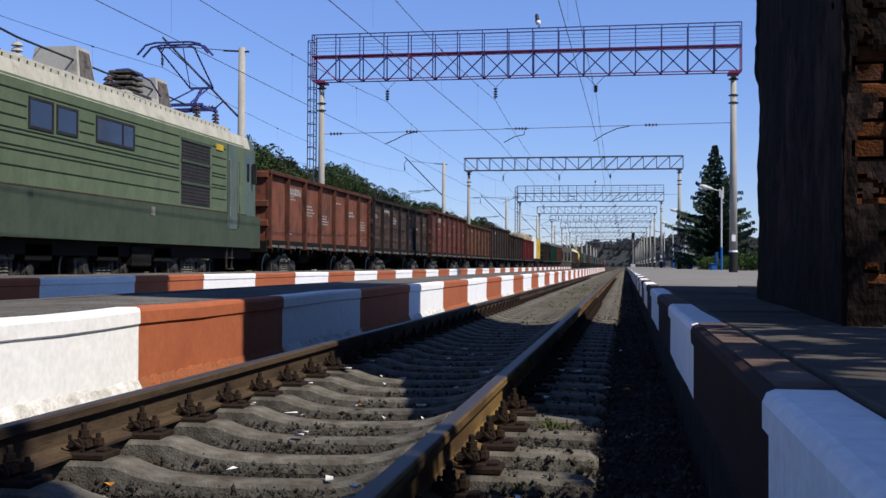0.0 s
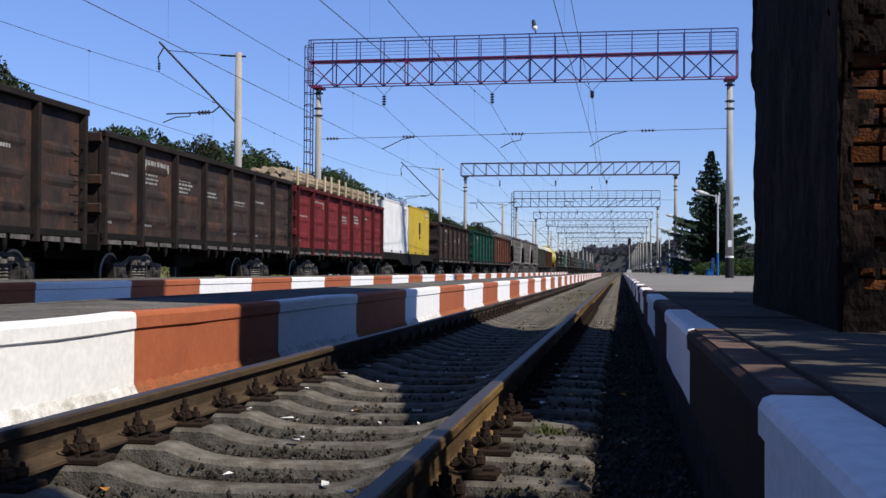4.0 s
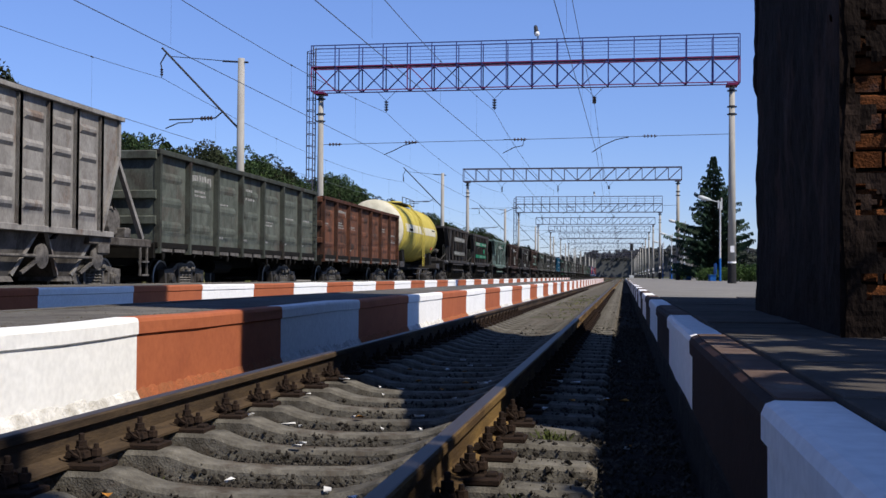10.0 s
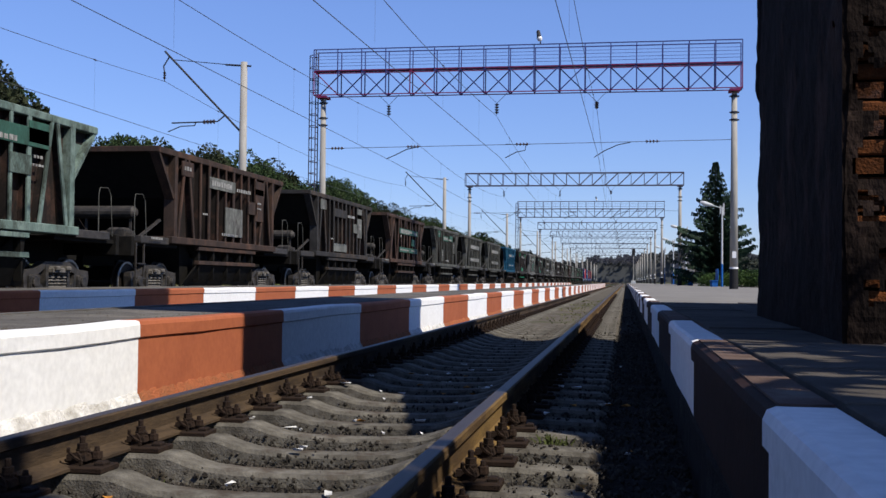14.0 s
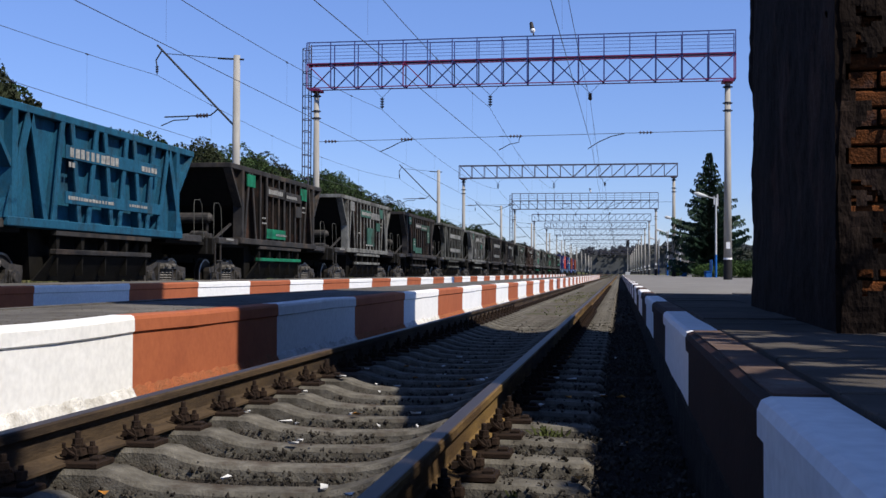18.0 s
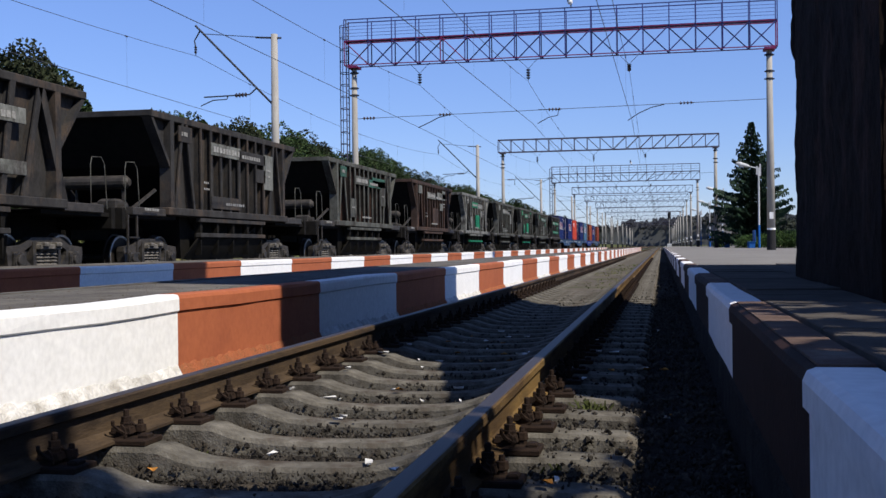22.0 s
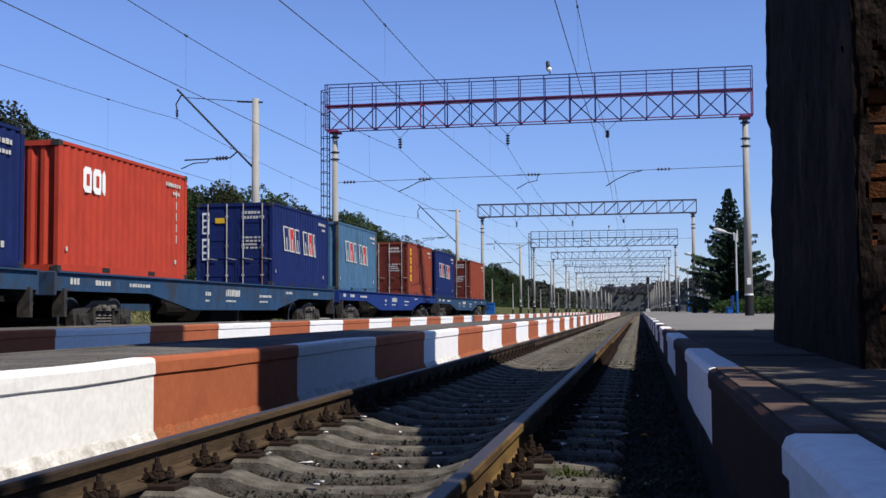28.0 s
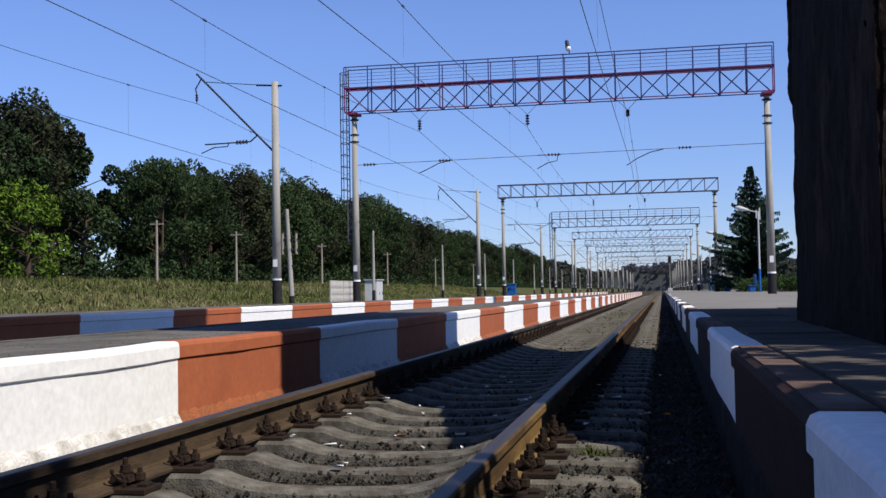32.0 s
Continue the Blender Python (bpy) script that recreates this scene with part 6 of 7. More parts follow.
def flat_wagon(s0, paint, seed, label, L=19.0, deck=1.42):
    w = thing("flat_wagon", label, "flat wagon", "wagons of the train")
    for sx in (-1, 1):
        out = [(0, deck), (L, deck), (L, 1.05), (L - 4.0, 1.05), (L - 6.3, 0.70), (6.3, 0.70), (4.0, 1.05), (0, 1.05)]
        sill = part("side_sill", Shape().prism(out, "x", sx * 1.27, sx * 1.35), paint, w)
        part("flange", Shape().box(sx * 1.22, 0, deck - 0.03, sx * 1.40, L, deck + 0.003), paint, sill)
        part("flange", Shape().box(sx * 1.22, 6.3, 0.68, sx * 1.40, L - 6.3, 0.71), paint, sill)
    for y in (0.1, 4.2, 6.6, 9.5, 12.4, 14.8, L - 0.1):
        part("cross_member", Shape().box(-1.27, y - 0.1, deck - 0.2, 1.27, y + 0.1, deck - 0.02), "underframe", w)
    part("centre_sill", Shape().box(-0.3, -0.2, 0.85, 0.3, L + 0.2, deck - 0.06), "underframe", w)
    part("brake_gear", Shape().box(-0.8, 8.6, 0.35, 0.9, 10.4, 0.8, 0.05).rod((0.2, 7.0, 0.7), (0.2, 8.2, 0.7), 0.22, n=12), "underframe", w)
    for y in (0.25, 6.0, 12.75, 18.5):
        part("twist_lock", Shape().box(1.1, y - 0.1, deck, 1.3, y + 0.1, deck + 0.012), "bogie", w)
    for y, o in ((0, -1), (L, 1)):
        part("end_beam", Shape().box(-1.35, y, 0.95, 1.35, y + o * 0.08, deck, 0.02), paint, w)
        coupler(w, y, o)
        bogie(w, y - o * 2.3)
        part("hand_brake", Shape().box(1.15, y - o * 0.2, 0.55, 1.40, y - o * 0.3, 1.1), "bogie", w)
    t = Shape()
    r = random.Random(seed)
    for y, n, h in ((0.5, 3, 0.13), (1.5, 5, 0.11), (3.0, 8, 0.08), (7.2, 3, 0.10), (8.6, 8, 0.19), (11.2, 8, 0.07), (13.6, 5, 0.08), (16.5, 4, 0.08)):
        bars(t, 1.352, y, 1.18 if not 6 < y < 13 else 1.05, 0.13 * n, h, n, seed + int(y))
        if 6 < y < 13:
            bars(t, 1.352, y, 0.90, 0.09 * n, 0.05, n, seed + 40 + int(y))
    part("lettering", t, "lettering", w, "white markings", kind="stuff")
    roll(w, s0)


FLATS = [
    (560.3, "flat_blue", ("box_blue", False, "slanted", "dark blue container with slanted white and red marks"), ("box_blue", True, "slanted", "dark blue container with doors and slanted marks")),
    (580.0, "flat_blue", ("box_red", False, "blocks", "bright red corrugated container with white block mark"), ("box_blue", True, "slanted", "dark blue container with doors and slanted marks")),
    (599.8, "flat_cobalt", ("box_light", False, "slanted", "light blue corrugated container with slanted marks"), ("box_brown", True, "column", "brown-red container with a yellow column mark")),
    (619.5, "flat_blue", ("box_blue", False, "slanted", "blue corrugated container with slanted marks"), ("box_brown", True, "", "plain brown-red container with locking rods")),
]
for k, (s, paint, a, b) in enumerate(FLATS):
    flat_wagon(s - 0.25, paint, 300 + k, "blue steel flat wagon loaded with two containers")
    for d, (p, doors, logo, label) in ((0.0, a), (12.45, b)):
        container(s + d, p, doors, logo, 400 + k * 2 + int(d), label)



def box_flat(s0):
    w = thing("flat_wagon", "dark short flat wagon carrying white and yellow containers", "flat wagon", "wagons of the train")
    L, deck = 13.4, 1.40
    for sx in (-1, 1):
        part("side_sill", Shape().prism([(0, deck), (L, deck), (L, 1.1), (L - 3.6, 1.1), (L - 4.6, 0.85), (4.6, 0.85), (3.6, 1.1), (0, 1.1)], "x", sx * 1.27, sx * 1.35), "underframe", w)
    part("deck", Shape().box(-1.27, 0, deck - 0.12, 1.27, L, deck), "underframe", w)
    part("centre_sill", Shape().box(-0.3, -0.2, 0.85, 0.3, L + 0.2, deck - 0.1), "underframe", w)
    for y, o in ((0, -1), (L, 1)):
        part("end_beam", Shape().box(-1.35, y, 0.95, 1.35, y + o * 0.08, deck, 0.02), "underframe", w)
        coupler(w, y, o)
        bogie(w, y - o * 2.1)
    roll(w, s0)


box_flat(130.2)
container(130.8, "box_white", False, "", 361, "white corrugated container on a flat wagon")
container(137.0, "box_yellow", False, "dark", 362, "yellow container with a dark mark on its side")

# red wagon heaped with logs
gondola(116.2, "gondola_red", 77, "bright red gondola wagon loaded with logs", 3.42)
define("log_bark", (0.30, 0.245, 0.165), (0.16, 0.125, 0.085), rough=0.95, scale=5, fine=40, bump=0.5, vary=0.25)
define("log_end", (0.50, 0.41, 0.27), (0.40, 0.32, 0.20), rough=0.9, scale=8, fine=40, bump=0.2, vary=0.2)


def log_load(s0):
    w = thing("log_stack", "stack of pale cut logs heaped in the red wagon", "logs")
    r = random.Random(4)
    for k in range(3):
        y0 = 0.35 + k * 4.25
        for row in range(7):
            z = 2.95 + row * 0.165
            n = 11 - (row % 2) - (2 if row == 6 else 0)
            for i in range(n):
                x = (i - (n - 1) / 2) * 0.225 + r.uniform(-0.03, 0.03)
                q = r.uniform(0.085, 0.125)
                ya, yb = y0 + r.uniform(-0.22, 0.25), y0 + 4.0 + r.uniform(-0.25, 0.2)
                zz = z + r.uniform(-0.03, 0.04)
                if row < 4 and 0 < i < n - 1 or row == 6 and r.random() < 0.25:
                    continue
                log = part("log", Shape().rod((x, ya, zz), (x + r.uniform(-0.06, 0.06), yb, zz + r.uniform(-0.05, 0.05)), q, q * 0.9, 8), "log_bark", w)
                part("cut_end", Shape().rod((x, ya - 0.006, zz), (x, ya + 0.004, zz), q * 0.97, n=8), "log_end", log)
        for j in range(4):
            y = y0 + 0.3 + 1.12 * j
            part("stake", Shape().rod((1.30, y, 2.6), (1.30 + r.uniform(-0.03, 0.03), y + r.uniform(-0.08, 0.08), 3.98 + r.uniform(-0.12, 0.15)), 0.055, 0.045, 7), "log_end", w, "pale peeled timber stake")
    roll(w, s0)


log_load(116.2)


# ---- electric locomotive ----
paint_mat("loco_green", (0.094, 0.124, 0.074), (0.078, 0.106, 0.065), c3=(0.086, 0.1118, 0.0731), patch=0.70)
paint_mat("loco_skirt", (0.052, 0.068, 0.046), (0.042, 0.056, 0.039), c3=(0.0602, 0.0774, 0.0516), patch=0.66)
paint_mat("loco_cream", (0.42, 0.405, 0.335), (0.34, 0.33, 0.275), c3=(0.22, 0.20, 0.16), patch=0.62)
paint_mat("loco_grey", (0.3612, 0.3526, 0.3182), (0.2838, 0.2752, 0.2494), c3=(0.1892, 0.1806, 0.1548), patch=0.62)
paint_mat("loco_cab", (0.082, 0.112, 0.100), (0.066, 0.092, 0.083), c3=(0.086, 0.1118, 0.1032), patch=0.68)
paint_mat("loco_groove_shade", (0.020, 0.027, 0.018), (0.014, 0.019, 0.013), c3=None)
M["cab_glass"] = mat("cab_glass", (0.014, 0.020, 0.038), (0.010, 0.014, 0.026), rough=0.06, bump=0, spec=0.8)


def locomotive(s0):
    w = thing("electric_locomotive", "green electric locomotive with cream roof edge and raised pantograph", "locomotive", "wagons of the train")
    L, hw = 16.4, 1.53
    q = lambda s: s - 14.6
    prof = [(-hw, 1.35), (-hw, 3.90), (-hw + 0.10, 4.22), (-0.9, 4.36), (0.9, 4.36), (hw - 0.10, 4.22), (hw, 3.90), (hw, 1.35)]
    body = part("body", Shape().prism(prof, "y", 0, L - 1.4), "loco_green", w)
    cab = Shape()
    rings = []
    for y, k, sl in ((L - 1.4, 0.0, 0.0), (L - 0.55, 0.02, 0.02), (L - 0.12, 0.16, 0.05)):
        rings.append([(x * (1 - k * 0.5), y + (0.0 if y < L - 0.5 else 0.12 * (1 - max(0, z - 2.1) / 2.2)), z - (sl if z > 3.8 else 0)) for x, z in prof])
    part("cab", cab.loft(rings), "loco_cab", w, "blue-green rounded driver's cab")
    part("skirt", Shape().prism([(-hw - 0.02, 1.06), (-hw - 0.02, 1.98), (hw + 0.02, 1.98), (hw + 0.02, 1.06)], "y", 0, L - 0.02), "loco_skirt", w, "darker green lower body")
    for sx in (-1, 1):
        part("waist_line", Shape().box(sx * (hw + 0.005), 0, 1.98, sx * (hw + 0.026), L - 1.2, 2.005), "ore_brown", body, "dirt-stained waist line")
        part("roof_edge", Shape().prism([(sx * (hw + 0.004), 3.88), (sx * (hw - 0.09), 4.22), (sx * (hw - 0.30), 4.29), (sx * (hw - 0.35), 4.25), (sx * (hw - 0.15), 3.95)], "y", 0, L - 0.9), "loco_cream", body, "cream roof edge")
        # grooves are dark green strips on the wall, their shade given as colour
        for z in (3.68, 3.42, 3.20, 2.98, 2.90, 2.68, 2.60, 2.32):
            for a, b in ((17.2, 25.05), (27.2, 28.2)):
                if z > 3.1 and a < 20:
                    for c, d in ((17.2, 18.2), (20.15, 20.75), (22.65, 25.05)) if z < 3.6 else ((17.2, 25.05),):
                        part("body_groove", Shape().box(sx * hw, q(c), z, sx * (hw + 0.012), q(d), z + 0.020), "loco_groove_shade", body)
                else:
                    part("body_groove", Shape().box(sx * hw, q(a), z, sx * (hw + 0.012), q(b), z + 0.020), "loco_groove_shade", body)
    for a, b, lo, hi in ((18.31, 19.09, 3.10, 3.58), (19.30, 20.02, 3.12, 3.57), (20.87, 22.55, 3.13, 3.58)):
        win = part("window", Shape().box(hw - 0.02, q(a), lo, hw + 0.010, q(b), hi, 0.005), "cab_glass", body, "dark blue glass")
        part("window_frame", Shape().box(hw, q(a) - 0.05, hi, hw + 0.02, q(b) + 0.05, hi + 0.05).box(hw, q(a) - 0.05, lo - 0.05, hw + 0.02, q(b) + 0.05, lo)
             .box(hw, q(a) - 0.05, lo, hw + 0.02, q(a), hi).box(hw, q(b), lo, hw + 0.02, q(b) + 0.05, hi), "tar_black", win)
    part("window_bar", Shape().box(hw, q(22.0), 3.13, hw + 0.02, q(22.06), 3.58), "tar_black", body)
    grille = part("intake_grille", Shape().box(hw - 0.05, q(25.2), 2.06, hw + 0.006, q(27.05), 3.66), "tar_black", body, "black louvred air intake")
    for k in range(3):
        z = 2.10 + k * 0.53
        part("grille_frame", Shape().box(hw, q(25.17), z + 0.46, hw + 0.03, q(27.08), z + 0.53), "loco_skirt", grille)
        for j in range(5):
            part("louvre", Shape().prism([(hw, z + 0.04 + j * 0.085), (hw + 0.014, z + 0.02 + j * 0.085), (hw + 0.014, z + 0.028 + j * 0.085), (hw, z + 0.06 + j * 0.085)], "y", q(25.22), q(27.03)), "tar_black", grille)
    part("door", Shape().box(hw, q(28.3), 1.55, hw + 0.034, q(29.02), 3.86, 0.006), "loco_cab", w, "narrow blue-grey cab door")
    for s in (28.34, 29.08):
        part("door_handrail", Shape().path([(hw + 0.02, q(s), 1.6), (hw + 0.08, q(s), 1.65), (hw + 0.08, q(s), 3.4), (hw + 0.02, q(s), 3.45)], 0.018, 6), "plate_pale", w)
    part("side_window", Shape().box(hw - 0.06, q(29.45), 2.95, hw - 0.005, q(30.1), 3.65), "cab_glass", w)
    part("mirror", Shape().box(hw + 0.02, q(30.25), 2.9, hw + 0.14, q(30.32), 3.5, 0.01), "tar_black", w)
    part("warning_sign", Shape().box(hw, q(27.45), 3.62, hw + 0.025, q(27.95), 3.78), "box_yellow", w, "yellow warning plate")
    part("data_plate", Shape().box(hw + 0.02, q(23.4), 1.70, hw + 0.032, q(23.65), 1.90), "plate_pale", w)
    t = Shape()
    bars(t, hw - 0.04, q(29.4), 2.30, 0.9, 0.16, 7, 3)
    part("lettering", t, "lettering", w, "pale raised numbers", kind="stuff")
    part("end_sign", Shape().box(-0.9, L - 0.05, 1.3, 0.9, L + 0.05, 1.7), "underframe", w)
    # roof
    for sx in (-1, 1):
        part("roof_walkway", Shape().box(sx * 1.0, 0.2, 4.335, sx * 1.30, L - 2.0, 4.36), "loco_cream", w)
        for k in range(50):
            part("walkway_stay", Shape().box(sx * 1.285, 0.4 + k * 0.28, 4.255, sx * 1.305, 0.61 + k * 0.28, 4.34), "loco_cream", w)
    for a, wd in ((17.4, 0.9), (21.8, 0.85), (25.85, 0.95)):
        box = part("roof_intake", Shape().loft([[(-0.6, q(a), 4.36), (0.62, q(a), 4.36), (0.62, q(a) + wd, 4.36), (-0.6, q(a) + wd, 4.36)],
                                               [(-0.48, q(a) + 0.15, 5.30), (0.48, q(a) + 0.15, 5.30), (0.48, q(a) + wd - 0.12, 5.30), (-0.48, q(a) + wd - 0.12, 5.30)]]), "loco_grey", w, "grey tapered roof intake")
        part("intake_mesh", Shape().loft([[(-0.5, q(a) + wd - 0.015, 4.5), (0.52, q(a) + wd - 0.015, 4.5), (0.52, q(a) + wd + 0.01, 4.5), (-0.5, q(a) + wd + 0.01, 4.5)],
                                          [(-0.40, q(a) + wd - 0.10, 5.22), (0.42, q(a) + wd - 0.10, 5.22), (0.42, q(a) + wd - 0.075, 5.22), (-0.40, q(a) + wd - 0.075, 5.22)]]), "tar_black", box)
        part("intake_mesh", Shape().loft([[(0.60, q(a) + 0.12, 4.46), (0.625, q(a) + 0.12, 4.46), (0.625, q(a) + wd - 0.06, 4.46), (0.60, q(a) + wd - 0.06, 4.46)],
                                          [(0.485, q(a) + 0.24, 5.22), (0.512, q(a) + 0.24, 5.22), (0.512, q(a) + wd - 0.18, 5.22), (0.485, q(a) + wd - 0.18, 5.22)]]), "bogie_dust", box)
        part("intake_base", Shape().box(-1.0, q(a) - 0.15, 4.36, 1.05, q(a) + wd + 0.25, 4.44), "loco_cream", box)
    for s, x in ((19.6, 0.5), (20.2, -0.3), (23.6, 0.4), (24.2, 0.5), (24.6, -0.2), (28.4, 0.6), (28.4, -0.6), (29.8, 0.6), (29.8, -0.6)):
        ins = Shape()
        insulator_string(ins, (x, q(s), 4.38), (x, q(s), 4.95), 5, 0.12)
        part("roof_insulator", ins, "insulator" if s > 23 else "loco_grey", w)
    part("bus_bar", Shape().path([(0.5, q(17.0), 5.2), (0.5, q(19.6), 5.0), (0.4, q(23.6), 4.98), (0.5, q(24.2), 5.0), (0.4, q(26.6), 4.98), (0.3, q(28.4), 4.96)], 0.025, 6), "steel_dark", w)
    part("roof_switch", Shape().box(0.1, q(23.3), 4.40, 0.9, q(24.9), 4.62, 0.03).rod((0.5, q(23.6), 4.6), (0.5, q(24.7), 4.6), 0.16, n=12), "bogie", w)
    part("horn", Shape().lathe((0.5, q(30.0), 4.42), (0.5, q(30.5), 4.46), [(0, 0.05), (0.7, 0.07), (1, 0.14)], 10).box(0.2, q(29.9), 4.36, 0.8, q(30.2), 4.46), "tar_black", w)
    part("pantograph_base", Shape().bar((-0.6, q(28.3), 4.97), (-0.6, q(29.9), 4.97), 0.07).bar((0.6, q(28.3), 4.97), (0.6, q(29.9), 4.97), 0.07).bar((-0.7, q(29.6), 4.99), (0.7, q(29.6), 4.99), 0.08).bar((-0.7, q(28.6), 4.99), (0.7, q(28.6), 4.99), 0.08), "gantry_blue", w)
    pan = part("pantograph", Shape().bar((0.0, q(29.5), 5.0), (0.0, q(30.25), 5.72), 0.065).bar((-0.35, q(30.25), 5.72), (0.35, q(30.25), 5.72), 0.06), "gantry_blue", w)
    for x in (-0.35, 0.35):
        part("upper_arm", Shape().bar((x, q(30.25), 5.72), (x * 1.5, q(28.35), 6.54), 0.034).bar((x, q(30.25), 5.72), (-x * 0.6, q(28.35), 6.54), 0.022), "gantry_blue", pan)
        part("lower_link", Shape().bar((x, q(28.6), 5.05), (x * 0.6, q(30.15), 5.67), 0.035), "gantry_blue", pan)
    for y in (28.15, 28.5):
        part("contact_strip", Shape().path([(-1.02, q(y), 6.32), (-0.78, q(y), 6.58), (-0.5, q(y), 6.64), (0.5, q(y), 6.64), (0.78, q(y), 6.58), (1.02, q(y), 6.32)], 0.03, 6), "gantry_blue", pan)
    part("head_frame", Shape().bar((-0.5, q(28.1), 6.54), (-0.5, q(28.55), 6.54), 0.03).bar((0.5, q(28.1), 6.54), (0.5, q(28.55), 6.54), 0.03).bar((-0.5, q(28.35), 6.54), (0.5, q(28.35), 6.54), 0.04), "gantry_blue", pan)
    for s, z, x in ((19.0, 4.55, 0.7), (19.9, 4.6, 0.3), (20.6, 4.5, 0.8), (23.4, 4.55, 0.8), (25.0, 4.6, 0.7), (27.6, 4.55, 0.6), (28.0, 4.62, 0.2)):
        part("roof_device", Shape().box(x - 0.22, q(s) - 0.16, 4.36, x + 0.22, q(s) + 0.20, z, 0.03), "loco_grey", w)
    for k in range(4):
        part("resistor_stack", Shape().box(0.25, q(23.9) + 0.02, 4.66 + 0.13 * k, 0.85, q(24.5), 4.74 + 0.13 * k, 0.02), "bogie_dust", w)
    part("roof_pipe", Shape().path([(1.1, q(17.0), 4.42), (1.1, q(22.0), 4.42), (0.95, q(23.5), 4.5), (1.1, q(25.5), 4.42), (1.1, q(29.6), 4.42)], 0.03, 6), "loco_grey", w)
    part("roof_pipe", Shape().path([(0.9, q(23.0), 4.95), (0.9, q(23.6), 5.08), (0.85, q(24.9), 5.02), (0.8, q(25.6), 4.75)], 0.022, 6), "gantry_blue", w)
    part("underframe", Shape().box(-1.3, 0.1, 0.75, 1.3, L - 0.1, 1.08), "underframe", w)
    for a in (q(18.6), q(21.4), q(24.2)):
        part("equipment_box", Shape().box(0.6, a, 0.62, 1.30, a + 0.95, 1.0, 0.04).rod((1.1, a + 0.2, 0.62), (1.1, a + 0.7, 0.62), 0.12, n=10), "underframe", w)
    part("sand_box", Shape().box(0.7, q(22.9), 0.50, 1.36, q(23.9), 1.02, 0.05), "underframe", w)
    for y in (3.4, 7.4, 12.0):
        bogie(w, y)
    part("cab_step", Shape().bar((1.45, q(28.5), 1.1), (1.45, q(28.5), 0.45), 0.04).bar((1.45, q(28.9), 1.1), (1.45, q(28.9), 0.45), 0.04).box(1.38, q(28.5), 0.45, 1.52, q(28.9), 0.48).box(1.38, q(28.5), 0.75, 1.52, q(28.9), 0.78), "bogie", w)
    coupler(w, L, 1)
    roll(w, s0)


locomotive(14.6)


# ---- trees and shrubs ----
def leaf_mat(key, c1, c2, island=0.5):
    M[key] = mat(key, c1, c2, rough=0.6, scale=0.5, fine=4, bump=0, island=island, vary=0.18, spec=0.08)


leaf_mat("leaf_dark", (0.018, 0.033, 0.013), (0.030, 0.047, 0.016), 0.65)
leaf_mat("leaf_mid", (0.026, 0.047, 0.016), (0.038, 0.055, 0.018), 0.6)
leaf_mat("leaf_olive", (0.034, 0.039, 0.018), (0.023, 0.029, 0.014), 0.6)
leaf_mat("leaf_lime", (0.090, 0.145, 0.012), (0.060, 0.105, 0.012))
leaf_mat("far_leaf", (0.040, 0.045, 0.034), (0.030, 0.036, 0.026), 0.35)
# ridge foliage greyed towards blue: air haze mixed into the base colour
leaf_mat("ridge_haze_leaf", (0.060, 0.064, 0.066), (0.056, 0.060, 0.061), 0.06)
leaf_mat("needle", (0.014, 0.028, 0.017), (0.019, 0.036, 0.02))
leaf_mat("hedge_leaf", (0.0516, 0.086, 0.0215), (0.0387, 0.0688, 0.0189))
M["grass_blade"] = mat("grass_blade", (0.100, 0.108, 0.034), (0.050, 0.066, 0.020), rough=0.85, scale=0.16, fine=1.2, bump=0, island=0.45, c3=(0.155, 0.138, 0.066), patch=0.55)


def leaves(rng, centres, radii, count, size):
    """Leaf sprays: bent quads scattered through the clumps of a crown."""
    k = rng.integers(0, len(centres), count)
    d = rng.normal(size=(count, 3))
    d /= np.linalg.norm(d, axis=1)[:, None]
    rad = rng.uniform(0.55, 1.05, count) ** 0.6
    p = centres[k] + d * (radii[k] * rad)[:, None]
    a = rng.normal(size=(count, 3)) + d * 0.6
    a /= np.linalg.norm(a, axis=1)[:, None]
    b = np.cross(a, rng.normal(size=(count, 3)))
    b /= np.linalg.norm(b, axis=1)[:, None]
    s = rng.uniform(0.6, 1.4, count)[:, None] * size
    bend = np.cross(a, b) * s * 0.35
    v = np.stack([p - a * s, p + b * s * 0.55 + bend, p + a * s, p - b * s * 0.55 + bend], 1).reshape(-1, 3)
    return v


def quad_mesh(name, v, material):
    me = bpy.data.meshes.new(name)
    n = len(v) // 4
    me.from_pydata(v.tolist(), [], np.arange(n * 4).reshape(-1, 4).tolist())
    me.materials.append(M[material])
    return me


def broadleaf(seed, height, spread, material, low=0.12, count=5600, size=0.17):
    """Tapered trunk with limbs and a crown of leaf sprays; origin at the foot."""
    rng = np.random.default_rng(seed)
    t = thing("broadleaf_tree", "broadleaf tree with a dense dark green crown", "tree", "trees of the wood")
    limbs, cs, rs = Shape(), [], []
    limbs.lathe((0, 0, -0.3), (0.2, 0.1, height * 0.85), [(0, 0.26), (0.1, 0.19), (0.6, 0.10), (1, 0.03)], 8)
    for i in range(24):
        h = height * (low + (0.93 - low) * rng.random() ** 0.8)
        share = (h / height - low) / (1 - low)
        reach = spread * (0.45 + 0.75 * math.sin(math.pi * min(0.97, share * 0.8 + 0.18))) * rng.uniform(0.45, 1.0)
        an = rng.uniform(0, 2 * math.pi)
        c = (reach * math.cos(an), reach * math.sin(an), h)
        limbs.rod((0.05, 0.03, max(0.6, h - reach * 0.5)), c, 0.07, 0.02, 5)
        cs.append(c)
        rs.append(rng.uniform(0.45, 1.0) * spread * 0.37)
    cs.append((0, 0, height * 0.92))
    rs.append(spread * 0.38)
    part("trunk", limbs, "bark", t)
